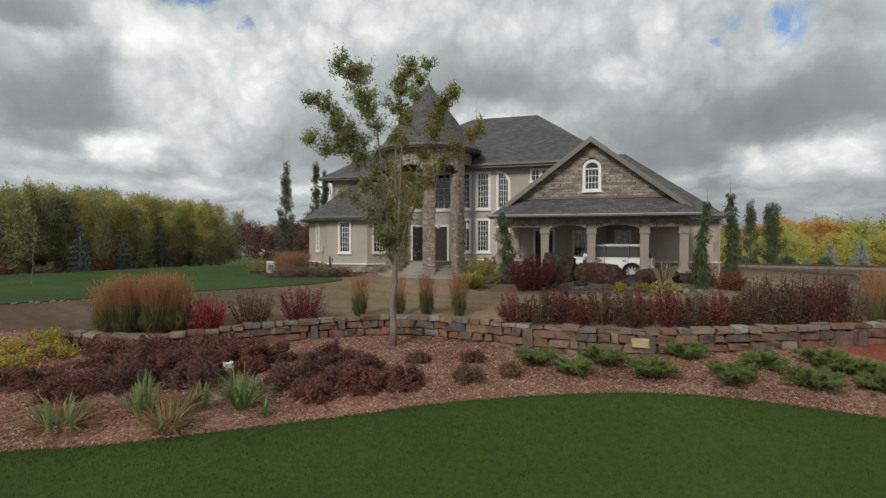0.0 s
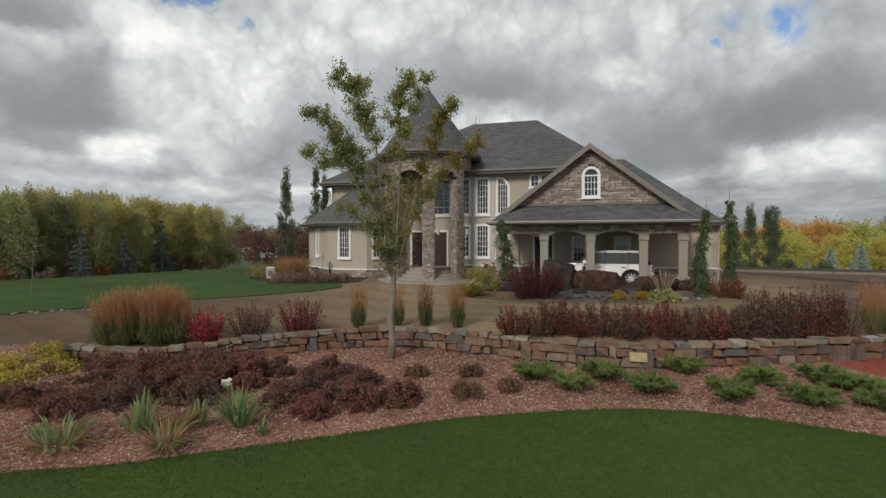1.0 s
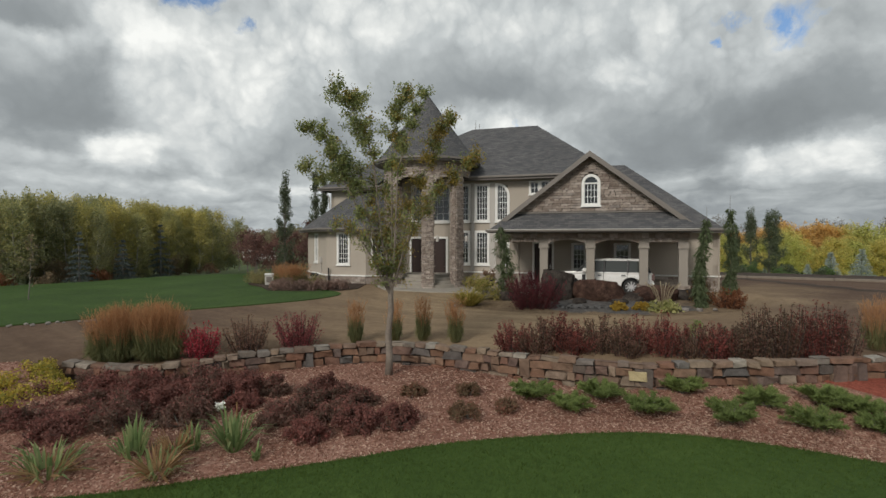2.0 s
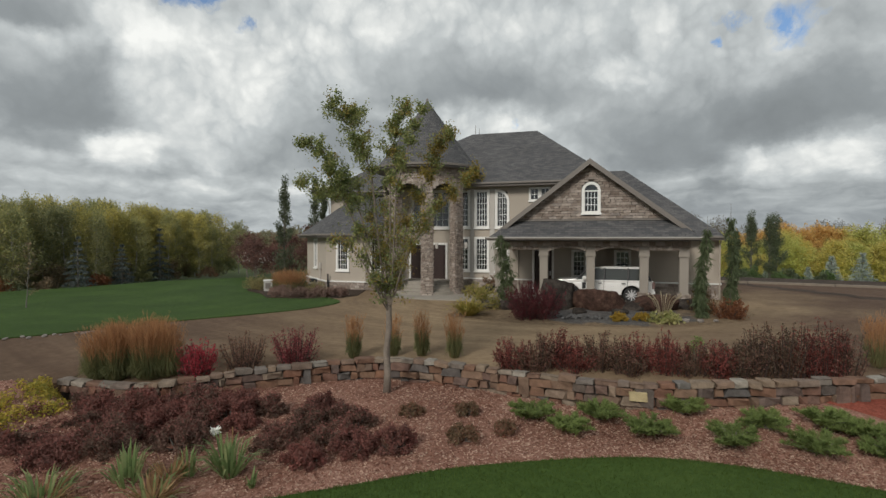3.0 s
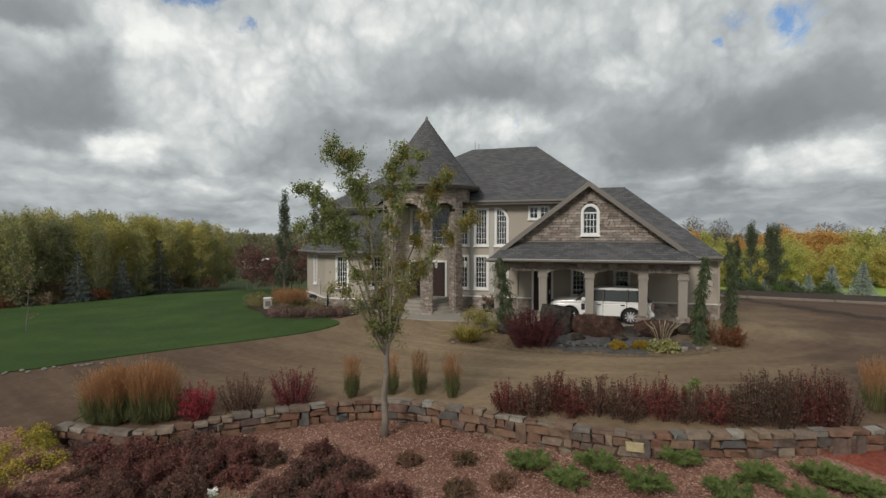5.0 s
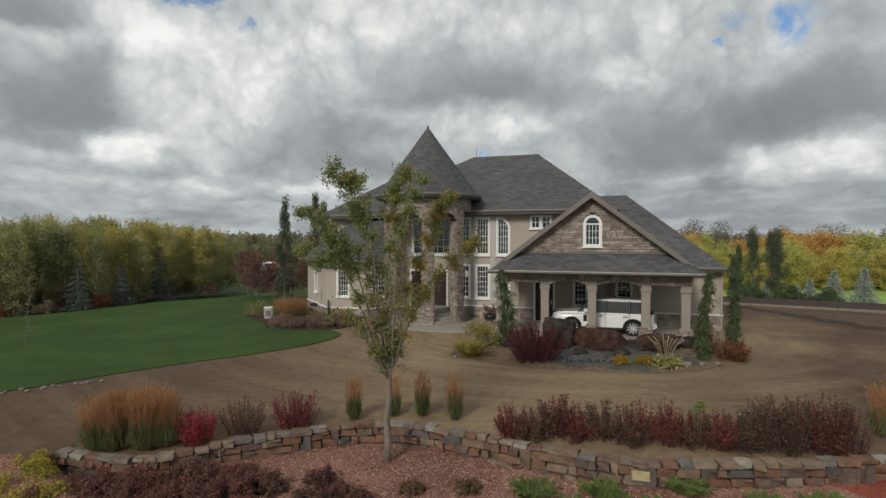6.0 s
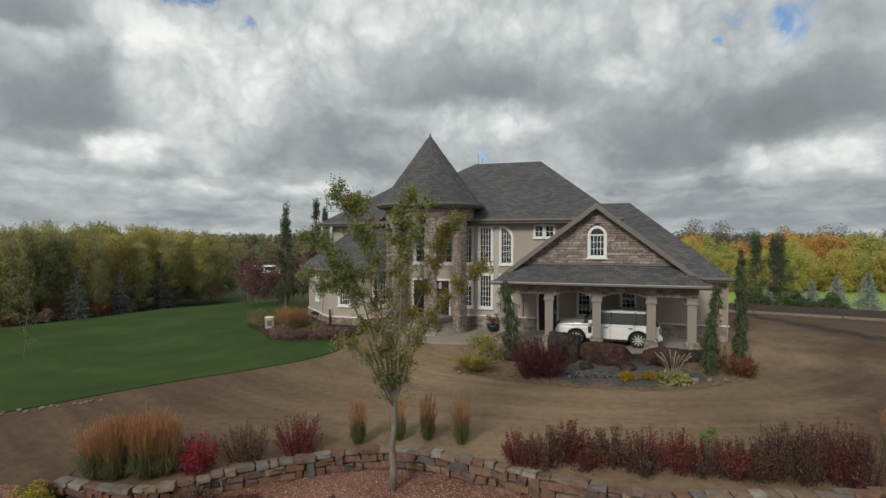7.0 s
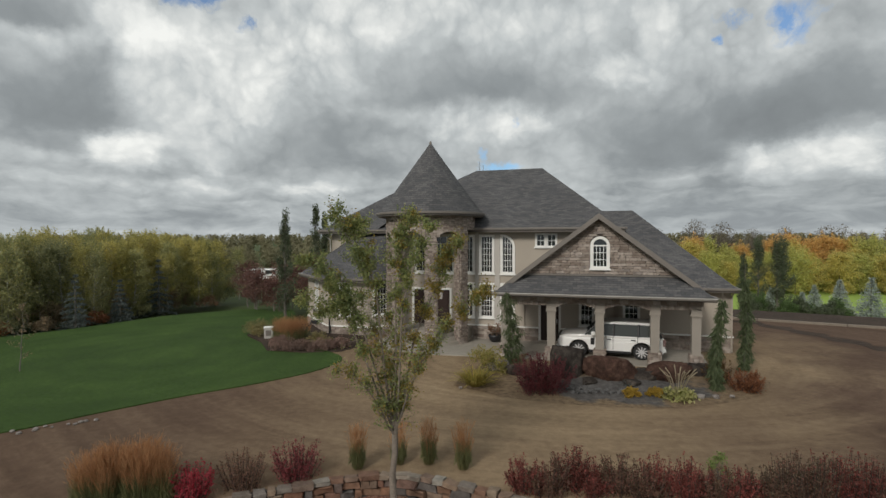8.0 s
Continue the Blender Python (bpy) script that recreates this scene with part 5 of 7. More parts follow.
def spruce_parts(ob, rng, height, radius, mat, tiers=15, per=11, needle=0.16, sag=0.25, bark=None):
    """A conifer: trunk and whorls of drooping needled boughs."""
    bm = bmesh.new()
    tube(bm, [(0, 0, 0), (0, 0, height * 0.5), (0, 0, height)], [0.03 * height ** 0.8, 0.02 * height ** 0.8, 0.006], 6)
    part("trunk", bm, bark or M_GREYBARK, ob)
    cs = []
    for i in range(tiers):
        s = i / (tiers - 1)
        z, r = height * (0.05 + 0.92 * s), radius * (1 - s) + 0.05
        for j in range(max(5, int(per * (1 - 0.5 * s)))):
            a = rng.uniform(0, 2 * math.pi)
            ln = r * rng.uniform(0.75, 1.12)
            tip = np.array([math.cos(a) * ln, math.sin(a) * ln, z - sag * ln + 0.12 * ln])
            base = np.array([0, 0, z])
            k = max(5, int(16 * ln / radius))
            t = rng.uniform(0.15, 1.0, k)[:, None]
            root = base * (1 - t) + tip * t
            d = rng.normal(size=(k, 3)) * 0.7 + np.array([math.cos(a), math.sin(a), -0.15])
            d /= np.linalg.norm(d, axis=1)[:, None]
            cs.append(blade_corners(rng, root, root + d * (needle * rng.uniform(0.7, 1.5, k))[:, None], needle * 0.42))
    quads("needle_foliage", np.concatenate(cs), mat, ob)
    return ob


def weeping_spruce(x, y, height, seed, bend, fat=1.0):
    """A narrow trained spruce that hangs its boughs close to the stem, with a bare leader."""
    rng = np.random.default_rng(seed)
    ob = thing("weeping_spruce", "narrow weeping green spruce with a thin bare leader", "conifer", pose(x, y, 0), "weeping spruces")
    bm = bmesh.new()
    pts = [(bend * 0.22 * math.sin(5 * s) * (1 - s * 0.4), 0.12 * math.sin(4 * s + 1), height * s) for s in np.linspace(0, 1, 10)]
    tube(bm, pts, [0.06 * (1 - 0.93 * i / 9) for i in range(10)], 6)
    part("trunk", bm, M_GREYBARK, ob)
    cs = []
    for s in np.linspace(0.02, 0.86, 46):
        c = np.array([np.interp(s, np.linspace(0, 1, 10), [p[j] for p in pts]) for j in range(3)])
        lump = 0.72 + 0.45 * math.sin(s * 34 + seed) * (0.3 + s)
        r = (0.40 * (1 - s) ** 0.42 + 0.08) * lump * fat
        k = int(64 * (1 - 0.55 * s))
        a = rng.uniform(0, 2 * np.pi, k)
        q = rng.uniform(0.25, 1.0, k) * r
        root = c + np.stack([np.cos(a) * q, np.sin(a) * q, rng.uniform(-0.05, 0.09, k)], 1)
        d = np.stack([np.cos(a) * 0.5, np.sin(a) * 0.5, -rng.uniform(0.5, 1.4, k)], 1) + rng.normal(size=(k, 3)) * 0.3
        d /= np.linalg.norm(d, axis=1)[:, None]
        cs.append(blade_corners(rng, root, root + d * rng.uniform(0.12, 0.30, k)[:, None], 0.042))
    quads("needle_foliage", np.concatenate(cs), L_SPRUCE, ob)
    return ob


def columnar_poplar(x, y, z, height, r, seed, label="tall narrow dark green columnar poplar", mat=None, count=6000):
    rng = np.random.default_rng(seed)
    ob = thing("columnar_tree", label, "tree", pose(x, y, z), "columnar trees")
    bm, cl, sz = bmesh.new(), [], []
    tube(bm, limb((0, 0, 0), (0.05, 0, height), 0, 6, 0.04, rng), [0.12 * (1 - 0.9 * i / 6) for i in range(7)], 6)
    for i in range(46):
        s = rng.uniform(0.02, 0.86)
        a = rng.uniform(0, 2 * math.pi)
        w = r * (0.45 + 0.55 * math.sin(math.pi * min(1, s * 1.25) ** 0.7)) * (1.08 - 0.95 * s ** 1.6)
        w *= rng.uniform(0.55, 1.3)
        tip = np.array([math.cos(a) * w, math.sin(a) * w, height * s + rng.uniform(0.6, 1.35)])
        tube(bm, [(0, 0, height * s), tuple(tip * np.array([0.7, 0.7, 1]) - np.array([0, 0, 0.4])), tuple(tip)], [0.03, 0.02, 0.006], 4)
        for t in (0.5, 0.8, 1.0):
            cl.append(np.array([0, 0, height * s]) * (1 - t) + tip * t)
            sz.append(0.34 * r + 0.10)
    part("trunk", bm, M_GREYBARK, ob)
    pts, face = clumped(rng, count, np.array(cl), np.array(sz), 0.3, True)
    quads("crown", leaf_corners(rng, pts, 0.11, 0.7, lie=0.2, face=face), mat or L_DARK, ob)
    return ob


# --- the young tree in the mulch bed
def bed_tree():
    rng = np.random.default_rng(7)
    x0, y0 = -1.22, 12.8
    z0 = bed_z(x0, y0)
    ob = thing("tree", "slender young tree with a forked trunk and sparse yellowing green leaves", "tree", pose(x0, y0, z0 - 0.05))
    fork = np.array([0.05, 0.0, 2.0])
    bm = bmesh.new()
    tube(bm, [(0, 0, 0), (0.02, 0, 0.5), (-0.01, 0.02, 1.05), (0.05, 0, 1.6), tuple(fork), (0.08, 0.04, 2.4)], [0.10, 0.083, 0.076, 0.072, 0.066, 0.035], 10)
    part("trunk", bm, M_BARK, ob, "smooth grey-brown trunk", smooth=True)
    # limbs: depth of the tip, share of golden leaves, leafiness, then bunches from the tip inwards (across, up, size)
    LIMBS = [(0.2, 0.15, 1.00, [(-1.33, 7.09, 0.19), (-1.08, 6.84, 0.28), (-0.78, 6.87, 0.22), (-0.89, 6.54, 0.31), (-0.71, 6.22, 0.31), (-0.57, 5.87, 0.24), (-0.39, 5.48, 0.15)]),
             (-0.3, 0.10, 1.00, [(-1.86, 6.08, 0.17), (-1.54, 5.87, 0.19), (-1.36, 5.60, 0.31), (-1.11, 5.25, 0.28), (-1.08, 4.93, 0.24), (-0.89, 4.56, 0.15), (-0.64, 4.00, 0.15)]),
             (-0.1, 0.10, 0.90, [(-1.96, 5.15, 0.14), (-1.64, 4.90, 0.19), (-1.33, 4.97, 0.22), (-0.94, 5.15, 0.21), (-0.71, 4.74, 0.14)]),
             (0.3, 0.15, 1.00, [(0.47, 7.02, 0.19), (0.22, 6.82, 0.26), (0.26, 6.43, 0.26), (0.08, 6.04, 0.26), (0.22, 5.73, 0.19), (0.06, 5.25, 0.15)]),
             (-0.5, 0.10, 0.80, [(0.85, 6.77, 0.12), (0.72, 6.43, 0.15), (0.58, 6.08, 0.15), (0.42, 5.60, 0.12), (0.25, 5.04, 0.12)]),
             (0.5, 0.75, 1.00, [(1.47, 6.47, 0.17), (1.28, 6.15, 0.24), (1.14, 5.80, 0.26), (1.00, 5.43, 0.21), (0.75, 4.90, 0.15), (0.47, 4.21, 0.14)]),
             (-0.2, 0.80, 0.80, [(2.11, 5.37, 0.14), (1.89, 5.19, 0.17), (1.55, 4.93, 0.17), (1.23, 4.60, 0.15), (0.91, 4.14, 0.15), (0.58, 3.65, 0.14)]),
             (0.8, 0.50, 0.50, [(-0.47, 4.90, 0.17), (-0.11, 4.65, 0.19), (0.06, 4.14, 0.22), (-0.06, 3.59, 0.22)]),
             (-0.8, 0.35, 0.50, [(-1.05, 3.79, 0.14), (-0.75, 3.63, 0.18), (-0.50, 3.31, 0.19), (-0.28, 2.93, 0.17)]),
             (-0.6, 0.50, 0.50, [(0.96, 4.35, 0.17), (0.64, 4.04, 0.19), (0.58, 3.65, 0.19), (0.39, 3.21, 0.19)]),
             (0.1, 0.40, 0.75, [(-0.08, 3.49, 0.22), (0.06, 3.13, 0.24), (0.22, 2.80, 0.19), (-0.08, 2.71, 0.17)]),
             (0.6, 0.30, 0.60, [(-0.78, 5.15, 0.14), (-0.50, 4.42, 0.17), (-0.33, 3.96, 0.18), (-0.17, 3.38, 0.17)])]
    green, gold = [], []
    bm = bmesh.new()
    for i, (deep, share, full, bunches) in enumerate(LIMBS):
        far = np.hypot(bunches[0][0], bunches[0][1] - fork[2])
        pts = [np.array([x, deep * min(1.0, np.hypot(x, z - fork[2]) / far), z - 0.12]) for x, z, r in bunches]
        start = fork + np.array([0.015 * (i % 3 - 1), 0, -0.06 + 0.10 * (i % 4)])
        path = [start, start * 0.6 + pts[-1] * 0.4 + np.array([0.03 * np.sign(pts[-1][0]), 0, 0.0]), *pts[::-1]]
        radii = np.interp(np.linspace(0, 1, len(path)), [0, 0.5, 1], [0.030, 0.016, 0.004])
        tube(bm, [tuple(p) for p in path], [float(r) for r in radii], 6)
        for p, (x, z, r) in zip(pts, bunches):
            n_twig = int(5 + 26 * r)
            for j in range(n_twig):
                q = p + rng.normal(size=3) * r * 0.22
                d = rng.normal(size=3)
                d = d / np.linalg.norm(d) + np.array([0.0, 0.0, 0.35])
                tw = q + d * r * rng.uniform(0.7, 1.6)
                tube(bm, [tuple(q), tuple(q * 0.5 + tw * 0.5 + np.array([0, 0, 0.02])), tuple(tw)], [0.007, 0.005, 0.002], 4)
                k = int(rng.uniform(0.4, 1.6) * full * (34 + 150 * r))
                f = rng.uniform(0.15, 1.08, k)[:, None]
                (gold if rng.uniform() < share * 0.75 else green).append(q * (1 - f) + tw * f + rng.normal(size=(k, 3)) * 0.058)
        # sprays along the limb between the bunches
        for p, q in zip(path[1:], path[2:]):
            for j in range(5):
                a = p + (q - p) * rng.uniform(0, 1)
                tw = a + rng.normal(size=3) * np.array([0.17, 0.17, 0.10]) + np.array([0, 0, 0.16])
                tube(bm, [tuple(a), tuple(tw)], [0.005, 0.002], 4)
                k = int(rng.integers(6, 24) * full)
                f = rng.uniform(0.3, 1.1, k)[:, None]
                (gold if rng.uniform() < share * 0.7 + 0.05 else green).append(a * (1 - f) + tw * f + rng.normal(size=(k, 3)) * 0.06)
    # small twigs up the inner stems
    for j in range(80):
        q = fork + np.array([rng.normal() * 0.24, rng.normal() * 0.24, rng.uniform(0.15, 2.4)])
        tw = q + rng.normal(size=3) * np.array([0.30, 0.30, 0.16]) + np.array([0, 0, 0.2])
        tube(bm, [tuple(q), tuple(tw)], [0.006, 0.002], 4)
        k = int(rng.integers(8, 24))
        f = rng.uniform(0.3, 1.0, k)[:, None]
        (gold if rng.uniform() < 0.35 else green).append(q * (1 - f) + tw * f + rng.normal(size=(k, 3)) * 0.05)
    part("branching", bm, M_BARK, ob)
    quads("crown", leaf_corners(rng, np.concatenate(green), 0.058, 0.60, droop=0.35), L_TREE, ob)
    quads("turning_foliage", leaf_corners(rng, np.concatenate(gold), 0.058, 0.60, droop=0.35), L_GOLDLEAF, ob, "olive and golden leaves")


L_GOLDLEAF = leafy("turning_leaf", (0.14, 0.135, 0.038), (0.30, 0.235, 0.060), 0.55, (0.42, 0.28, 0.07))
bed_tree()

# --- plants of the mulch bed
MOUNDS = [(-7.55, 9.6), (-6.75, 9.45), (-6.45, 9.9), (-7.85, 10.5), (-5.95, 9.95), (-5.6, 10.45), (-4.85, 10.0), (-7.1, 11.2), (-6.35, 11.2), (-5.55, 11.2), (-4.75, 10.8), (-4.3, 11.0), (-5.45, 11.65), (-8.3, 9.45), (-7.25, 11.3), (-6.2, 11.25), (-6.9, 10.4), (-5.2, 10.9), (-7.9, 9.35), (-7.3, 9.35), (-7.2, 10.0), (-6.2, 10.55), (-5.1, 11.6), (-4.3, 11.7), (-7.6, 10.9), (-6.45, 9.1), (-5.75, 9.45)]
for i, (x, y) in enumerate(MOUNDS):
    mound_shrub("shrub", x, y, bed_z(x, y), 0.53 + 0.06 * math.sin(i * 2.3), 0.55 + 0.09 * math.cos(i * 1.7), (L_MAROON, L_PURPLE)[i % 2], 100 + i, "rounded maroon-leaved shrub massed in the bark mulch", leaf=0.050, count=3900, group="maroon bed shrubs", top=L_PURPLE, lumps=44, knot=0.20)
MOUNDS2 = [(-3.55, 11.5, 0.40), (-3.0, 10.05, 0.46), (-2.35, 9.4, 0.43), (-2.55, 11.8, 0.38), (-1.95, 10.15, 0.44), (-2.6, 10.8, 0.45), (-1.5, 9.8, 0.46), (-0.8, 9.95, 0.44), (-1.6, 10.95, 0.40), (-2.0, 11.2, 0.4), (-3.9, 10.75, 0.36)]
for i, (x, y, r) in enumerate(MOUNDS2):
    mound_shrub("shrub", x, y, bed_z(x, y), r, r * 1.1, (L_MAROON, L_PURPLE)[(i // 2) % 2], 140 + i, "rounded maroon-leaved shrub massed in the bark mulch", leaf=0.050, count=2900, group="maroon bed shrubs", top=L_PURPLE, lumps=40, knot=0.20)
L_MAROON_GREEN = leafy("reddish_green_leaf", (0.085, 0.080, 0.042), (0.22, 0.145, 0.088), 0.6, (0.33, 0.14, 0.10))
for i, (x, y, r) in enumerate([(-0.55, 11.5, 0.31), (0.62, 11.5, 0.30), (0.5, 10.25, 0.36), (1.36, 10.55, 0.27)]):
    mound_shrub("small_shrub", x, y, bed_z(x, y), r, r * 0.95, L_MAROON_GREEN, 160 + i, "small round reddish green shrub standing alone in mulch", leaf=0.046, count=2000, group="small bed shrubs", lumps=34, knot=0.22)
for i, (x, y, r) in enumerate([(2.0, 11.15, 0.50), (2.62, 10.5, 0.42), (3.34, 10.95, 0.45), (4.08, 10.32, 0.50), (5.02, 10.95, 0.40), (5.44, 9.82, 0.48), (6.3, 10.3, 0.50), (6.74, 9.5, 0.52), (7.35, 10.15, 0.46), (7.8, 9.9, 0.48), (7.85, 9.2, 0.5)]):
    spreading_juniper(x, y, bed_z(x, y), r, 0.30 + 0.04 * (i % 3), 180 + i)
for i, (x, y, r, h, n) in enumerate([(-3.45, 9.0, 0.52, 0.95, 60), (-4.92, 8.6, 0.42, 0.88, 44), (-4.09, 8.9, 0.24, 0.72, 22), (-2.95, 8.65, 0.16, 0.42, 12)]):
    spiky_plant("iris", x, y, bed_z(x, y), r, h, n, L_IRIS, 200 + i, "clump of upright green sword-shaped iris leaves", 0.045)
for i, (x, y, r, h, n) in enumerate([(-4.25, 8.1, 0.5, 0.66, 34), (-5.9, 8.05, 0.6, 0.78, 58), (-4.3, 8.7, 0.36, 0.55, 10)]):
    ob = spiky_plant("iris", x, y, bed_z(x, y), r, h, n, L_IRIS, 210 + i, "drooping iris clump with browned straw-coloured leaves", 0.04)
    rng = np.random.default_rng(220 + i)
    k = (110, 60, 70)[i]
    a = rng.uniform(0, 2 * np.pi, k)
    root = np.stack([np.cos(a) * r * 0.2, np.sin(a) * r * 0.2, np.full(k, 0.15)], 1)
    tip = np.stack([np.cos(a) * r * rng.uniform(0.5, 1.2, k), np.sin(a) * r * rng.uniform(0.5, 1.2, k), rng.uniform(0.02, 0.58, k)], 1)
    quads("withered_tuft", blade_corners(rng, root, tip, 0.032), L_STRAW, ob, "withered straw-coloured leaves")
rng = np.random.default_rng(230)
bloom = thing("white_flower", "single white bloom on a thin stem beside the iris", "flower", pose(-3.72, 9.15, bed_z(-3.72, 9.15)))
part("stem", tube(bmesh.new(), [(0, 0, 0), (0.02, 0, 0.4), (0.0, 0, 0.66)], [0.008, 0.007, 0.006], 5), M_GREYBARK, bloom)
quads("bloom", leaf_corners(rng, rng.normal(size=(26, 3)) * 0.035 + np.array([0, 0, 0.69]), 0.10, 0.8), M_WHITE, bloom)
part("stem", tube(bmesh.new(), [(0.25, 0.02, 0), (0.26, 0.02, 0.75)], [0.007, 0.012], 5), L_STRAW, bloom)
for i, (x, y, r, h) in enumerate([(-8.3, 9.75, 0.62, 0.64), (-7.95, 10.75, 0.6, 0.68), (-8.7, 10.0, 0.66, 0.66), (-8.9, 10.8, 0.6, 0.66), (-8.2, 10.3, 0.55, 0.68), (-8.5, 11.35, 0.55, 0.72), (-8.9, 11.75, 0.5, 0.6)]):
    mound_shrub("golden_shrub", x, y, bed_z(x, y), r, h, L_GOLD, 240 + i, "low golden yellow shrub at the end of the wall", leaf=0.06, count=3200, group="golden shrubs")

# --- plants behind the wall
for i, (x, y, r, h) in enumerate([(-8.02, 12.72, 0.42, 1.26), (-7.62, 12.66, 0.36, 1.30), (-7.7, 13.05, 0.36, 1.28), (-6.86, 12.7, 0.44, 1.38), (-6.5, 12.85, 0.36, 1.26), (-6.95, 13.1, 0.36, 1.34), (-7.25, 12.9, 0.30, 1.16)]):
    feather_grass(x, y, yard_z(x, y), r, h + 0.06, 300 + i, "dense clump of tan-plumed ornamental grass behind the wall", 760, 360, "large grass clumps", 0.24)
for i, (x, y) in enumerate([(-2.28, 14.4), (-1.25, 14.65), (-0.46, 14.6), (0.42, 14.3)]):
    feather_grass(x, y, yard_z(x, y), 0.23, (1.22, 1.16, 1.28, 1.30)[i], 310 + i, "slim upright tan-plumed ornamental grass behind the wall", 360, 130, "slim grass clumps", 0.1)
feather_grass(10.75, 13.0, 0, 0.4, 1.35, 320, "tan-plumed ornamental grass at the end of the hedge", 320, 240)
upright_shrub("burning_bush", -5.85, 13.0, yard_z(-5.85, 13.0), 0.50, 0.90, L_CRIMSON, 330, "bright crimson upright shrub behind the stone wall", 0.05, 3000, stems=48)
L_BRONZE = leafy("bronze_maroon_leaf", (0.075, 0.055, 0.032), (0.20, 0.115, 0.075), 0.6, (0.30, 0.14, 0.11))
upright_shrub("barberry", -4.88, 13.45, yard_z(-4.88, 13.45), 0.62, 0.98, L_BRONZE, 331, "dull maroon-brown upright shrub behind the stone wall", 0.045, 2800, stems=56)
L_DUSKRED = leafy("dusk_red_leaf", (0.09, 0.028, 0.030), (0.26, 0.056, 0.062), 0.55, (0.38, 0.11, 0.115))
upright_shrub("burning_bush", -3.68, 13.9, yard_z(-3.68, 13.9), 0.66, 1.02, L_DUSKRED, 332, "dusky crimson upright shrub behind the stone wall", 0.048, 3400, stems=64)
L_BARB = leafy("barberry_leaf", (0.070, 0.066, 0.038), (0.165, 0.100, 0.068), 0.6, (0.27, 0.12, 0.095))
L_BARB_RED = leafy("red_barberry_leaf", (0.072, 0.038, 0.028), (0.215, 0.064, 0.052), 0.6, (0.36, 0.10, 0.085))
HEDGE = [(1.85, 13.65, 0.66, 1), (2.35, 13.45, 0.74, 0), (2.95, 13.7, 0.82, 1), (3.35, 13.35, 0.62, 1), (3.95, 13.35, 0.80, 0), (4.45, 13.05, 0.70, 0), (4.9, 13.3, 0.76, 1), (5.4, 13.05, 0.80, 1), (5.95, 12.95, 0.62, 0),
         (6.45, 12.85, 0.66, 1), (6.95, 12.75, 0.74, 0), (7.35, 12.75, 1.04, 0), (7.85, 12.6, 1.12, 0), (8.3, 12.7, 1.02, 1), (8.7, 12.45, 1.14, 1), (9.02, 12.4, 0.98, 0)]
for i, (x, y, h, red) in enumerate(HEDGE):
    if x > 7.2:
        h += 0.12
    upright_shrub("barberry", x, y - 0.42, yard_z(x, y - 0.42), 0.52 + 0.06 * math.sin(i * 2.6), h + 0.19, (L_BARB, L_BARB_RED)[red], 340 + i, ("upright brown-green barberry in a loose hedge", "upright dark red barberry in a loose hedge")[red], 0.05, 3000, "barberry hedge", 44)
mound_shrub("green_shrub", 6.55, 13.6, 0, 0.28, 0.74, L_JUNIPER, 360, "small green shrub rising behind the barberry hedge", leaf=0.06, count=500)

# ---------------------------------------------------------------- rock island before the carport
def isle_build(k):
    a, b, c = k.noise(k.pos, 60.0, 4.0, 0.75), k.noise(k.pos, 5.0, 4.0), k.noise(k.pos, 0.7, 3.0)
    f = k.math("ADD", k.math("MULTIPLY", a, 0.5), k.math("MULTIPLY", b, 0.5))
    soil = k.ramp(f, [(0.36, (0.080, 0.055, 0.036)), (0.62, (0.25, 0.18, 0.112))])
    chip = k.ramp(f, [(0.34, (0.040, 0.036, 0.034)), (0.64, (0.140, 0.130, 0.123))])
    # dark chips lie in the middle, the driven gravel creeps in at the rim
    off = k.vmath("MULTIPLY", k.vmath("SUBTRACT", k.pos, (7.0, 20.9, 0.0)), (0.30, 0.62, 0.0))
    ring = k.math("ADD", k.n("ShaderNodeVectorMath", {"operation": "LENGTH"}, i0=off).outputs[1], k.math("MULTIPLY", k.math("SUBTRACT", c, 0.5), 1.6))
    put(k, k.mix(k.ramp(ring, [(0.75, 1.0), (1.15, 0.0)]), soil, chip), 0.95, a, 0.015, spec=0.15)


M_ISLE = material("island_gravel", isle_build)
isle = resample(curve([(0.3, 21.6, 0.02), (1.3, 20.9, 0.02), (2.3, 20.05, 0.02), (4.2, 19.3, 0.02), (6.0, 18.95, 0.02), (7.9, 18.95, 0.02), (10.0, 19.5, 0.02), (11.7, 20.4, 0.02), (13.0, 22.0, 0.02)], 8), 60)
back = resample(np.array([(0.6, 22.8, 0.03), (1.6, 25.2, 0.04), (3.4, 26.0, 0.03), (5.5, 24.7, 0.08), (10.0, 23.3, 0.08), (13.4, 24.6, 0.03)]), 60)
bm = strip(bmesh.new(), isle, back, 24, lambda x, y, z: z - 0.012 + 0.22 * math.exp(-((x - 7) / 3.6) ** 2 - ((y - 22.3) / 1.3) ** 2) + 0.01 * noise.noise(Vector((x * 6, y * 6, 0))))
tagged(part("island_bed", bm, M_ISLE, smooth=True), "island bed of grey chipped gravel and dark soil", "planting bed", kind="structure")


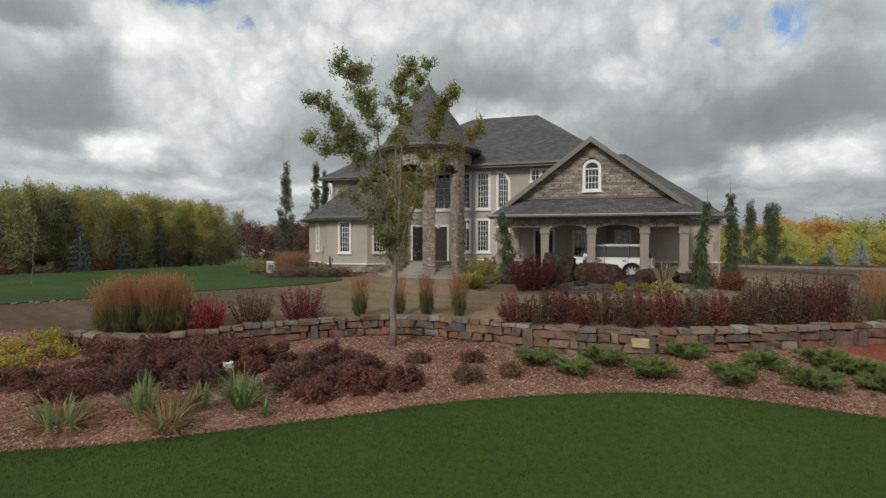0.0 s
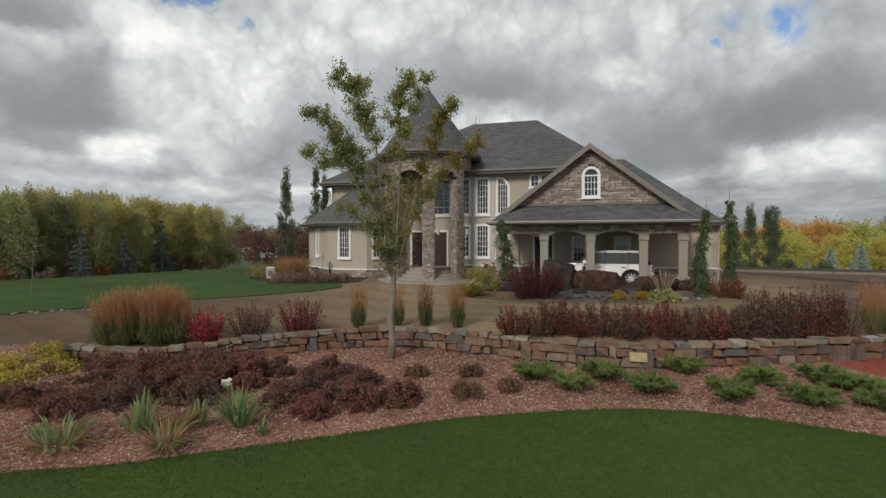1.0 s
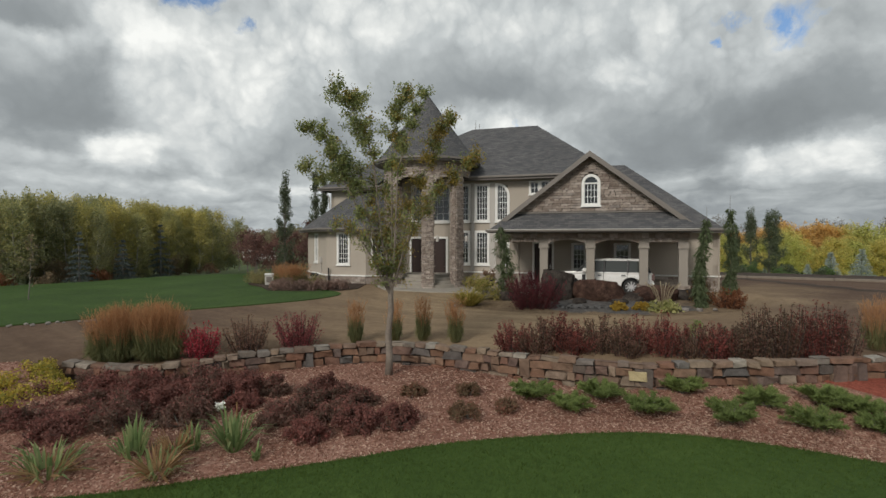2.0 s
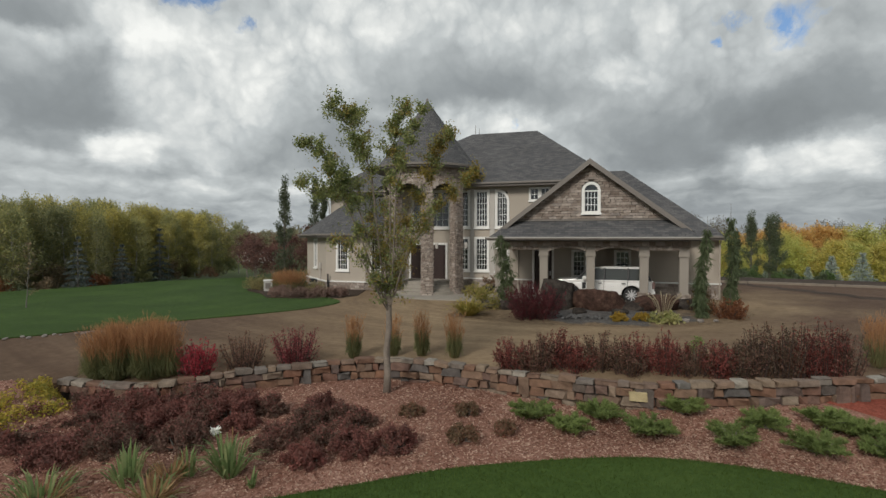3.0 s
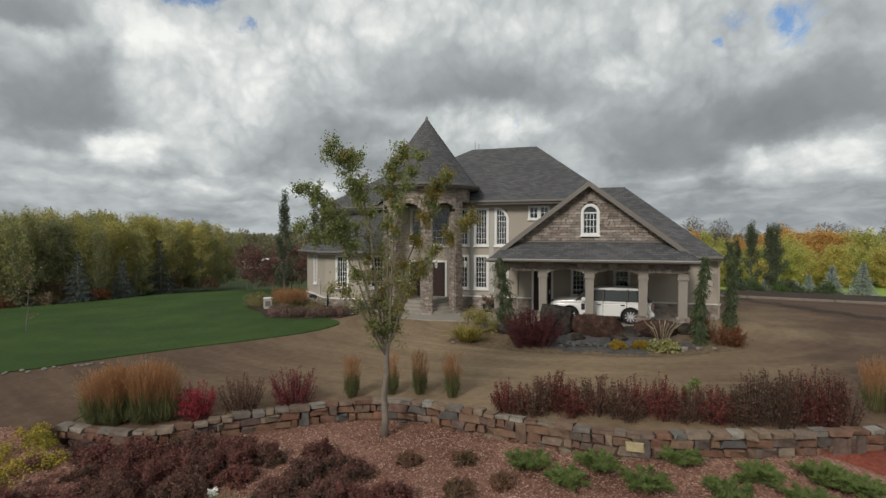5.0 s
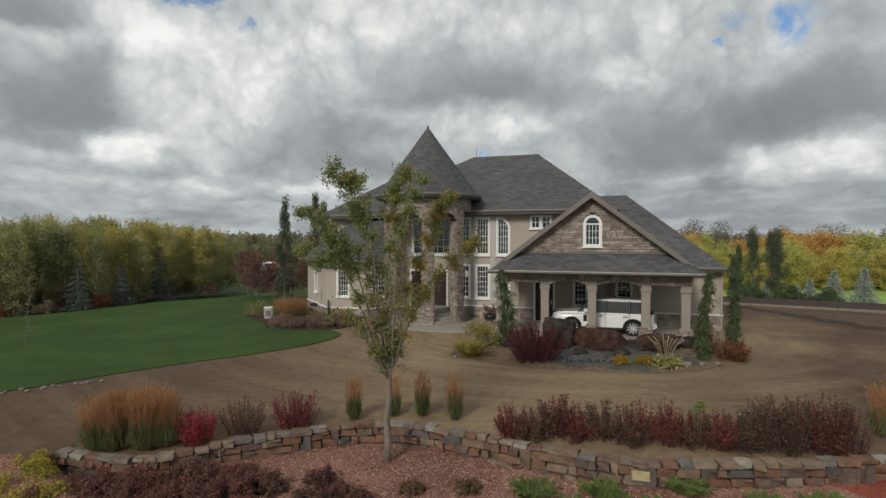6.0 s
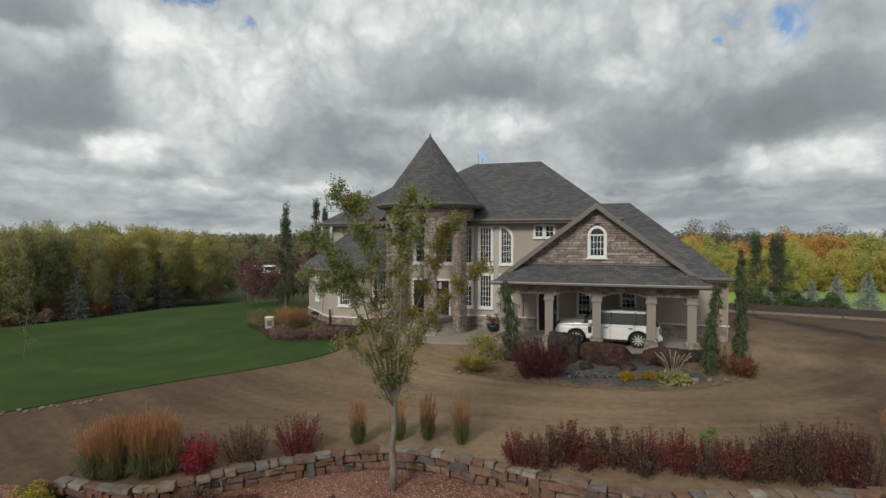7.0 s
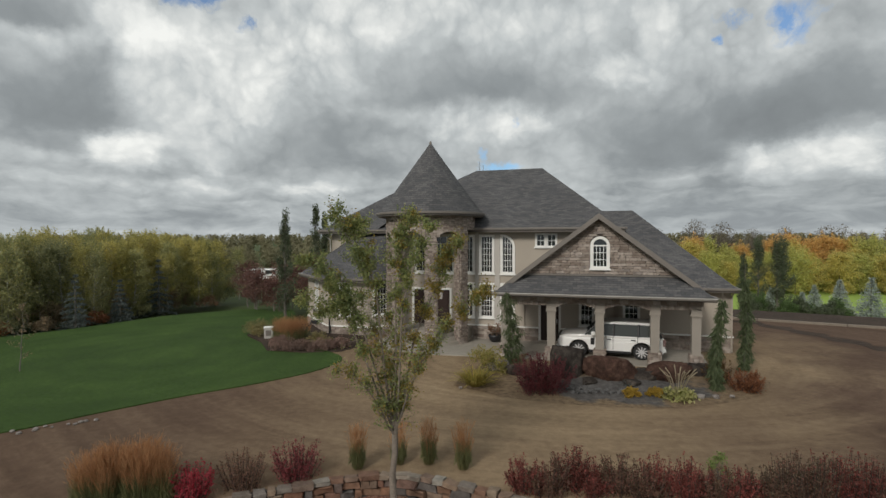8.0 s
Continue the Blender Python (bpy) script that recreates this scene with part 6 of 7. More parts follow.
def boulder(x, y, z, sx, sy, sz, mat, seed, label, turn=0.0, ridge=1.0):
    bm = bmesh.new()
    bmesh.ops.create_icosphere(bm, subdivisions=4, radius=1.0)
    for v in bm.verts:
        p = v.co.copy()
        q = p + Vector((seed * 3.7, seed * 1.3, 0))
        d = 1 + 0.30 * noise.noise(q * 0.9) + 0.18 * noise.noise(q * 2.3) + 0.09 * noise.noise(q * 6)
        p *= d
        for k in range(11):                    # broken faces
            nrm = Vector((math.sin(seed + k * 2.1), math.cos(seed * 1.7 + k * 1.3), math.sin(k * 1.9 + seed) * 0.8)).normalized()
            if k == 0:
                nrm = Vector((0.15 * math.sin(seed), 0.1, 1)).normalized()
            over = p.dot(nrm) - 0.60 - 0.06 * (k % 4)
            if over > 0:
                p -= nrm * over * 0.94
        v.co = p + Vector(p).normalized() * (0.06 * noise.noise(q * 5) + 0.05 * noise.noise(q * 12))
        v.co.z = max(v.co.z, -0.45)
    bm.normal_update()
    ob = part("boulder", bm, mat, None, "", pose(x, y, z, 0, 0, turn) @ Matrix.Diagonal((sx, sy, sz, 1)), smooth=True)
    return tagged(ob, label, "boulder", "island boulders")


boulder(4.98, 22.5, 0.50, 0.80, 0.65, 1.36, M_BOULDER_DARK, 1, "tall dark grey boulder with a flat top", 20)
boulder(6.62, 22.2, 0.36, 1.30, 0.85, 1.0, M_BOULDER, 2, "massive reddish brown boulder", -10)
boulder(9.0, 22.2, 0.22, 1.2, 0.8, 0.92, M_BOULDER, 3, "dark brown angular boulder leaning on its neighbour", 15)
boulder(8.0, 22.2, 0.2, 0.8, 0.6, 0.5, M_BOULDER_DARK, 4, "low dark boulder wedged between larger ones", 40)
boulder(10.6, 23.0, 0.2, 0.95, 0.6, 0.55, M_BOULDER_DARK, 5, "low dark slab-like boulder", -20)
boulder(2.35, 23.9, 0.25, 0.65, 0.45, 0.42, M_ROCK_PALE, 6, "pale grey rock at the island's edge", 30)
boulder(3.0, 23.2, 0.2, 0.5, 0.4, 0.36, M_BOULDER_DARK, 7, "dark rounded rock beside the red bush", 0)
boulder(5.6, 21.6, 0.14, 0.45, 0.35, 0.3, M_BOULDER_DARK, 8, "small dark rock in the gravel", 50)
boulder(7.2, 21.3, 0.16, 0.4, 0.3, 0.26, M_BOULDER_DARK, 9, "small dark rock in the gravel", 10)
for i, (x, y, s) in enumerate([(9.2, 20.0, 0.2), (9.75, 19.95, 0.17), (10.35, 20.0, 0.12), (0.55, 21.2, 0.1), (8.75, 20.4, 0.16)]):
    boulder(x, y, 0.06, s, s * 0.8, s * 0.7, M_ROCK_PALE, 20 + i, "small pale stone on the island gravel", i * 40)
rng = np.random.default_rng(50)
pts = np.stack([rng.uniform(4.6, 6.9, 220), rng.uniform(20.3, 21.6, 220), np.full(220, 0.1)], 1)
tagged(quads("slate_chips", leaf_corners(rng, pts, 0.14, 0.8, flat=0.7), plain("slate_chip", (0.095, 0.092, 0.090), 0.8)), "scatter of blue-grey slate chips", "chips", kind="stuff")
upright_shrub("burning_bush", 3.6, 20.9, 0, 1.3, 1.5, L_WINE, 400, "large wine-red bush on the rock island", 0.055, 12000, "", 150)
for i, (x, y) in enumerate([(6.78, 20.2), (7.66, 20.22)]):
    mound_shrub("chrysanthemum", x, y, 0.03, 0.37, 0.36, L_MUM, 410 + i, "round mound of orange-yellow chrysanthemum flowers", "flower", 0.05, 2400, "yellow flower mounds", False, lumps=70, knot=0.16)
L_DRYSTALK = leafy("dry_stalk", (0.30, 0.25, 0.17), (0.52, 0.45, 0.33), 0.8)
hosta = mound_shrub("hosta", 8.3, 19.8, 0.03, 0.58, 0.46, L_VARIEGATED, 420, "cream-variegated leafy plant with dry flower stalks", "plant", 0.16, 420, "", False)
bm = bmesh.new()
for i in range(15):
    a = i * 2.4
    tube(bm, [(0.1 * math.cos(a), 0.1 * math.sin(a), 0.2), (0.38 * math.cos(a), 0.38 * math.sin(a), 0.85), (0.62 * math.cos(a), 0.62 * math.sin(a), 1.05 + 0.2 * math.sin(i * 3.1))], [0.012, 0.014, 0.022], 4)
part("flower_stalk", bm, L_DRYSTALK, hosta)
weeping_spruce(2.95, 25.35, 3.8, 1, 1.0, 1.25)
weeping_spruce(10.25, 20.75, 4.0, 2, -0.5, 0.62)
weeping_spruce(12.95, 23.8, 4.7, 3, 0.6, 0.75)
upright_shrub("rust_shrub", 11.35, 20.9, 0, 0.72, 0.85, L_RUST, 430, "spreading rust-red shrub on the rock island", 0.075, 2600, "", 60)
upright_shrub("olive_shrub", 10.75, 21.9, 0, 0.6, 1.35, leafy("bronze_leaf", (0.06, 0.035, 0.012), (0.17, 0.10, 0.035)), 431, "bronze upright shrub between the weeping spruces", 0.07, 1400)
spiky_plant("daylily", 1.15, 21.6, 0.02, 0.9, 0.85, 230, leafy("yellowing_blade", (0.17, 0.17, 0.042), (0.42, 0.33, 0.085)), 440, "yellowing clump of arching strap leaves", 0.05)
mound_shrub("rose_bush", 1.75, 23.6, 0.02, 0.85, 1.3, leafy("yellow_green_leaf", (0.13, 0.14, 0.03), (0.36, 0.32, 0.09), 0.6, (0.52, 0.38, 0.22)), 441, "yellow-green shrub with pale seed heads", leaf=0.08, count=2600)
spiky_plant("grey_grass", 7.0, 21.2, 0.1, 0.3, 0.3, 50, leafy("grey_blade", (0.10, 0.12, 0.11), (0.22, 0.25, 0.24)), 442, "small tuft of grey-blue grass among the rocks", 0.03)

# potted plant on the apron
pot = thing("potted_plant", "dark bowl planter with a reddish plant on the apron", "planter", pose(2.75, 30.3, 0.05))
bm = bmesh.new()
prof = [(0.20, 0.0), (0.30, 0.10), (0.36, 0.28), (0.38, 0.40), (0.34, 0.40), (0.32, 0.32)]
n = 20
rings = [[bm.verts.new((r * math.cos(2 * math.pi * j / n), r * math.sin(2 * math.pi * j / n), z)) for j in range(n)] for r, z in prof]
for p, q in zip(rings, rings[1:]):
    for j in range(n):
        bm.faces.new((p[j], p[(j + 1) % n], q[(j + 1) % n], q[j]))
bm.faces.new(rings[-1])
bm.faces.new(rings[0][::-1])
part("bowl", bm, M_BLACK, pot, smooth=True)
rng = np.random.default_rng(60)
c = rng.normal(size=(14, 3)) * np.array([0.22, 0.22, 0.15]) + np.array([0, 0, 0.62])
quads("foliage", leaf_corners(rng, clumped(rng, 420, c, 0.16), 0.09, 0.6), L_MAROON_GREEN, pot)
quads("blossom", leaf_corners(rng, clumped(rng, 60, c, 0.18), 0.06, 0.8), leafy("pale_pink_flower", (0.40, 0.25, 0.22), (0.6, 0.45, 0.38)), pot)

# plants along the wing wall
L_BEDGREEN = leafy("bed_olive_leaf", (0.115, 0.115, 0.055), (0.27, 0.245, 0.11), 0.6, (0.40, 0.30, 0.14))
L_DUSTY = leafy("dusty_plum_leaf", (0.12, 0.085, 0.066), (0.27, 0.185, 0.15), 0.7, (0.36, 0.22, 0.18))
for i, (x, y, r, h, mat, lab) in enumerate([(-8.4, 28.6, 0.75, 0.55, L_DUSTY, "low dull red shrub along the house bed"), (-7.4, 28.3, 0.7, 0.5, L_DUSTY, "low plum-red shrub along the house bed"), (-6.5, 28.5, 0.7, 0.6, L_DUSTY, "low reddish shrub along the house bed"),
                                             (-5.75, 28.9, 0.6, 0.65, L_DUSTY, "low reddish shrub along the house bed"), (-9.1, 29.5, 0.6, 0.5, L_DUSTY, "low plum-red shrub along the house bed"), (-6.9, 29.6, 0.7, 0.7, L_BEDGREEN, "low olive shrub along the house bed"),
                                             (-11.6, 33.5, 0.9, 0.85, L_BEDGREEN, "olive-brown shrub at the lawn's end"), (-10.9, 32.6, 0.7, 0.6, L_BEDGREEN, "olive-brown shrub at the lawn's end")]):
    mound_shrub("bed_shrub", x, y, 0, r, h, mat, 450 + i, lab, leaf=0.075, count=2400, group="house bed shrubs")
for i, (x, y) in enumerate([(-9.3, 31.2), (-8.5, 31.4), (-8.9, 30.8)]):
    feather_grass(x, y, 0, 0.7, 1.35, 470 + i, "rounded tan ornamental grass by the house", 320, 420, "grasses by the house")
box_ob = thing("utility_box", "small pale grey utility pedestal at the lawn's edge", "utility box", pose(-10.3, 31.6, 0, 0, 0, 12))
part("cabinet", box(bmesh.new(), -0.24, 0.24, -0.2, 0.2, 0.0, 0.62, bevel=0.008), M_GUTTER, box_ob)
part("vent_panel", box(bmesh.new(), -0.15, 0.15, -0.215, -0.2, 0.18, 0.5, bevel=0.004), M_RAKE, box_ob)
part("cap", box(bmesh.new(), -0.27, 0.27, -0.23, 0.23, 0.62, 0.69, bevel=0.02), M_TRIM, box_ob)
tagged(part("house_bed", slab(bmesh.new(), [(-12.0, 32.8, 0.03), (-10.4, 30.6, 0.03), (-9.3, 28.3, 0.03), (-7.2, 27.6, 0.03), (-5.4, 27.9, 0.03), (-4.6, 29.2, 0.03), (-4.6, 34.0, 0.03), (-10.5, 37.5, 0.03)], 0.4), M_SOIL), "dark soil bed along the house", "planting bed", kind="structure")

# ---------------------------------------------------------------- woods and far things
def wood_tree(seed, height, spread, mat, name, label, leaf, count, bark=None, limbs=16, low=0.05):
    rng = np.random.default_rng(seed)
    ob = thing(name, label, "tree", pose(0, 0, -200))
    return tree_parts(ob, rng, height, 0.05 + 0.005 * height, spread, mat, bark or M_PALE_BARK, leaf, count, low, limbs, 0.55, 0.7, 0.7, 18)


rng = np.random.default_rng(500)
# dark and brown olive raised towards grey, with the wood's haze in the colour
L_DARKOLIVE = leafy("dark_olive_leaf", (0.155, 0.172, 0.100), (0.30, 0.31, 0.155), 0.6, (0.44, 0.39, 0.16))
L_YELLOLIVE = leafy("yellow_olive_leaf", (0.235, 0.235, 0.095), (0.47, 0.43, 0.15), 0.6, (0.72, 0.59, 0.18))
L_BROWNOLIVE = leafy("brown_olive_leaf", (0.13, 0.105, 0.070), (0.26, 0.20, 0.125), 0.6, (0.36, 0.24, 0.14))
olive = [wood_tree(501 + i, 6.4, 1.75, (L_OLIVE, L_DARKOLIVE, L_OLIVE)[i], "aspen_tree", "young aspen with olive green leaves at the wood's edge", 0.125, 5000, None, 44, 0.12) for i in range(3)]
gold = [wood_tree(511 + i, 6.4, 1.75, (L_YELLOLIVE, L_OLIVE, L_YELLOLIVE)[i], "aspen_tree", "young aspen turning yellow at the wood's edge", 0.125, 5000, None, 44, 0.12) for i in range(3)]


def wood_line(t):
    """Front edge of the wood beside the lawn."""
    p = [(-50.0, 22.0), (-37.0, 28.5), (-30.5, 35.5), (-28.0, 40.5), (-26.8, 45.0), (-25.0, 50.0), (-21.8, 54.5)]
    d = [0, 0.28, 0.46, 0.60, 0.73, 0.87, 1.0]
    return np.array([np.interp(t, d, [q[0] for q in p]), np.interp(t, d, [q[1] for q in p])])


for row, depth in enumerate((0.6, 2.8, 5.4, 8.4, 11.5)):
    n = (56, 46, 36, 24, 16)[row]
    for i in range(n):
        t = (i + rng.uniform(0.1, 0.9)) / n
        p = wood_line(t) + np.array([-0.62, 0.78]) * depth + rng.normal(size=2) * 0.8
        if t > 0.90 and depth > 4:
            p[0] -= 1.5
        pool = gold if rng.uniform() < smoothstep(0.35, 0.75, t) else olive
        src = pool[int(rng.integers(0, 3))]
        s = rng.uniform(0.86, 1.07) * (0.90, 0.98, 1.03, 1.05, 1.06)[row]
        copy = copy_thing(src, pose(p[0], p[1], -0.5, 0, 0, float(rng.uniform(0, 360))) @ Matrix.Diagonal((s * rng.uniform(0.8, 1.1), s * 0.9, s, 1)))
        tagged(copy, group="aspens beside the lawn")
for src in (*olive, *gold):
    for o in (*src.children_recursive, src):
        bpy.data.objects.remove(o)

# undergrowth along the foot of the wood
under = [mound_shrub("undergrowth_shrub", 0, 0, -200, 1.25, 2.1, (L_DARKOLIVE, L_DARKOLIVE, L_BROWNOLIVE)[i], 520 + i, ("tall olive green bush in the wood's undergrowth", "olive green bush in the wood's undergrowth", "brownish olive bush in the wood's undergrowth")[i], leaf=0.12, count=3400) for i in range(3)]
for i in range(46):
    t = (i + rng.uniform(0.1, 0.9)) / 46
    p = wood_line(t) + np.array([-0.62, 0.78]) * (0.3 + 1.6 * (i % 2)) + rng.normal(size=2) * 0.5
    s = rng.uniform(0.75, 1.3)
    tagged(copy_thing(under[int(rng.integers(0, 3))], pose(p[0], p[1], -0.6, 0, 0, float(rng.uniform(0, 360))) @ Matrix.Diagonal((s, s, s * rng.uniform(0.8, 1.2), 1))), group="undergrowth of the wood")
for src in under:
    for o in (*src.children_recursive, src):
        bpy.data.objects.remove(o)

# spruces planted in front of the wood
L_SLATE = leafy("slate_spruce_needle", (0.055, 0.070, 0.064), (0.18, 0.21, 0.20), 0.6)
for i, (x, y, h, mat) in enumerate([(-26.5, 38.6, 3.8, L_SLATE), (-25.0, 41.4, 3.2, L_SLATE), (-24.8, 46.5, 4.6, L_SLATE)]):
    r2 = np.random.default_rng(530 + i)
    spruce_parts(thing("spruce", "blue-grey spruce before the aspens", "conifer", pose(x, y, -0.5), "spruces by the wood"), r2, h, 0.30 * h, mat, 10, 34, 0.17, 0.45)
for i, (x, y, r, h, mat, lab) in enumerate([(-25.9, 40.0, 0.9, 1.1, L_RUST, "rusty low bush at the wood's foot"), (-29.6, 35.2, 0.9, 1.0, L_RUST, "brownish low bush at the wood's foot"), (-25.6, 45.0, 0.9, 1.0, L_DARKOLIVE, "green low bush at the wood's foot"), (-28.0, 37.6, 0.8, 0.9, L_BROWNOLIVE, "brown low bush at the wood's foot"),
                                            (-31.8, 32.8, 0.9, 1.0, L_DARKOLIVE, "green low bush at the wood's foot"), (-22.4, 50.5, 0.9, 1.0, L_MAROON_GREEN, "reddish low bush at the wood's foot")]):
    mound_shrub("wood_edge_shrub", x, y, -0.5, r, h, mat, 540 + i, lab, leaf=0.16, count=700, group="bushes at the wood's foot")
L_PLUM = leafy("plum_leaf", (0.082, 0.052, 0.044), (0.19, 0.095, 0.082), 0.6, (0.34, 0.19, 0.14))
for i, (x, y, h, s) in enumerate([(-15.9, 45.5, 3.4, 1.6), (-14.2, 44.6, 3.0, 1.5), (-13.4, 47.0, 3.9, 1.7), (-16.8, 47.5, 3.7, 1.6), (-10.9, 45.0, 4.8, 1.3), (-15.0, 48.5, 4.0, 1.8), (-18.2, 49.5, 4.0, 1.7), (-12.4, 49.0, 3.6, 1.6)]):
    r2 = np.random.default_rng(550 + i)
    tree_parts(thing("crab_apple_tree", "small dark purple-leaved tree beyond the lawn", "tree", pose(x, y, -0.5), "purple trees"), r2, h, 0.07, s, L_PLUM, M_GREYBARK, 0.13, 2800, 0.15, 14, 0.6)
# saplings on the lawn
for i, (x, y, h) in enumerate([(-18.9, 24.2, 3.4), (-28.4, 33.6, 4.2)]):
    r2 = np.random.default_rng(560 + i)
    tree_parts(thing("sapling", "thin sapling with a few reddish leaves on the lawn", "tree", pose(x, y, -0.25)), r2, h, 0.03, 0.55, L_BROWNOLIVE, M_GREYBARK, 0.08, 260, 0.25, 11, 0.6)

columnar_poplar(-12.3, 41.4, -0.4, 8.3, 0.62, 570)
columnar_poplar(-11.2, 46.6, -0.4, 9.3, 0.55, 571, count=6000)
columnar_poplar(-10.3, 46.2, -0.4, 8.2, 0.5, 572, count=6000)
for i, (x, y, z, h, r) in enumerate([(32.0, 55.0, -2.2, 8.3, 0.85), (33.6, 54.5, -2.2, 7.7, 1.0), (34.9, 55.5, -2.3, 8.2, 1.0), (31.3, 56.5, -2.2, 6.4, 0.6)]):
    columnar_poplar(x, y, z, h, r, 575 + i, "dark columnar tree beyond the yard's edge", None, 6500)
# wood beyond the far lawn; the sunshine on it is put into the leaf colours
L_LIME = leafy("sunlit_lime_leaf", (0.29, 0.32, 0.10), (0.53, 0.53, 0.17), 0.6, (0.70, 0.61, 0.19))
far_pool = [wood_tree(600 + i, 10.8, 3.9, m, "maple_tree", lab, 0.27, 8000, M_GREYBARK, 34, 0.02) for i, (m, lab) in enumerate([(L_YELLOW, "bright yellow autumn tree in the far wood"), (L_LIME, "yellow-green autumn tree in the far wood"), (L_YELLOW, "bright yellow autumn tree in the far wood"), (L_ORANGE, "orange autumn tree in the far wood"), (L_LIME, "yellow-green autumn tree in the far wood")])]
for row in range(3):
    for i in range(25):
        x = 44 + i * 3.3 + rng.uniform(-1, 1) + row
        y = 104 + row * 5.5 + rng.uniform(-1.5, 1.5) - 0.10 * (x - 50)
        k = int(rng.choice([0, 1, 2, 4, 1, 4]))
        if (row == 2 and rng.uniform() < (0.8 if x < 62 else 0.4)) or (row == 1 and x < 56 and rng.uniform() < 0.5):
            k = 3
        s = rng.uniform(0.70, 1.15) * (1.0, 1.06, 1.14)[row] * (0.86 if row == 0 else 1.0)
        tagged(copy_thing(far_pool[k], pose(x, y, land(x, y) - 0.1, 0, 0, float(rng.uniform(0, 360))) @ Matrix.Diagonal((s, s, s * 0.80, 1))), group="autumn trees beyond the far lawn")
for src in far_pool:
    for o in (*src.children_recursive, src):
        bpy.data.objects.remove(o)
# blue spruces and low hedge on the far lawn
for i, (x, y, h) in enumerate([(40.8, 55.6, 4.9), (42.9, 54.2, 5.3), (50.6, 73.4, 4.4), (49.9, 74.8, 3.2), (47.5, 78.0, 3.6)]):
    r2 = np.random.default_rng(620 + i)
    spruce_parts(thing("blue_spruce", "pale blue spruce standing on the far lawn", "conifer", pose(x, y, land(x, y)), "blue spruces"), r2, h, 0.40 * h, L_BLUE, 19, 38, 0.24)
L_HEDGE = leafy("hedge_leaf", (0.05, 0.085, 0.03), (0.13, 0.19, 0.07), 0.6)
for i in range(9):
    x, y = 29.0 + 0.95 * i, 51.2 - 0.42 * i + 0.7 * (i % 3)
    mound_shrub("hedge_shrub", x, y, land(x, y) - 0.2, 1.1, (2.1 if i < 8 else 1.3) + 0.3 * math.sin(i * 2), (L_DARK, L_HEDGE)[i % 2], 640 + i, "rounded green shrub along the yard's edge", leaf=0.16, count=2600, group="shrubs along the yard's edge")


def far_woods(name, label, x0, x1, y, z, h, mat, leaf, count, seed, vary=0.25):
    """A long far-off belt of trees: uncountable clumps of leaves."""
    r2 = np.random.default_rng(seed)
    k = int((x1 - x0) / (h * 0.22))
    cx = r2.uniform(x0, x1, k)
    hh = h * r2.uniform(1 - vary, 1 + vary * 0.6, k)
    cl = np.stack([cx, y + r2.uniform(-h, h, k), z + hh * 0.55], 1)
    j = r2.integers(0, k, count)
    d = r2.normal(size=(count, 3))
    d /= np.linalg.norm(d, axis=1)[:, None]
    d *= (r2.uniform(0, 1, count) ** 0.45)[:, None]
    face = d.copy()
    pts = cl[j] + d * np.stack([hh[j] * 0.30, hh[j] * 0.30, hh[j] * 0.52], 1)
    tagged(quads(name, leaf_corners(r2, pts, leaf, 0.8, lie=0.3, face=face), mat), label, "woods", kind="stuff")


L_FARGREY = leafy("far_wood_leaf", (0.19, 0.18, 0.11), (0.31, 0.285, 0.17), 0.7)
L_FARBROWN = leafy("far_brown_leaf", (0.125, 0.110, 0.085), (0.24, 0.205, 0.155), 0.7)
far_woods("distant_woods", "dark belt of tall trees behind the autumn wood", 46, 160, 165, -5.0, 13.4, L_FARBROWN, 0.36, 110000, 700, 0.38)
far_woods("distant_woods", "low distant belt of woods on the horizon", -420, 420, 520, -1.0, 11.0, L_FARGREY, 1.5, 60000, 701, 0.12)
far_woods("distant_woods", "olive thicket behind the purple trees", -80, -8, 95, -0.8, 5.2, L_FARGREY, 0.34, 50000, 702, 0.15)
far_woods("distant_woods", "distant woods closing the view behind the house", -60, 70, 150, -1.0, 7.4, L_FARGREY, 0.6, 45000, 703, 0.15)
# white trailer behind the trees
trailer = thing("travel_trailer", "white trailer parked far behind the trees", "trailer", pose(-28.6, 84.0, -1.15, 0, 0, 8))
part("body", box(bmesh.new(), -3.0, 3.0, -1.2, 1.2, 0.6, 2.3, bevel=0.2), M_CARPAINT, trailer)
part("window", box(bmesh.new(), -2.4, -1.4, -1.22, -1.2, 1.4, 1.9), M_CARGLASS, trailer)
part("window", box(bmesh.new(), 0.5, 2.0, -1.22, -1.2, 1.5, 2.1), M_CARGLASS, trailer)
for x in (-0.6, 0.6):
    bm = bmesh.new()
    bmesh.ops.create_cone(bm, cap_ends=True, segments=16, radius1=0.36, radius2=0.36, depth=0.25, matrix=pose(x, -1.1, 0.36, 90))
    part("wheel", bm, M_TYRE, trailer)
part("hitch", box(bmesh.new(), 3.0, 4.3, -0.08, 0.08, 0.55, 0.68), M_BLACK, trailer)
part("jack", box(bmesh.new(), 4.0, 4.1, -0.05, 0.05, 0.0, 0.6), M_BLACK, trailer)

# ---------------------------------------------------------------- car in the carport
def profile_body(bm, pts, half, inset=None):
    """Side outline (x, z) carried across the width."""
    left = [bm.verts.new((x, -h, z)) for (x, z), h in zip(pts, half)]
    right = [bm.verts.new((x, h, z)) for (x, z), h in zip(pts, half)]
    n = len(pts)
    bm.faces.new(left)
    bm.faces.new(right[::-1])
    for i in range(n):
        bm.faces.new((left[i], right[i], right[(i + 1) % n], left[(i + 1) % n]))


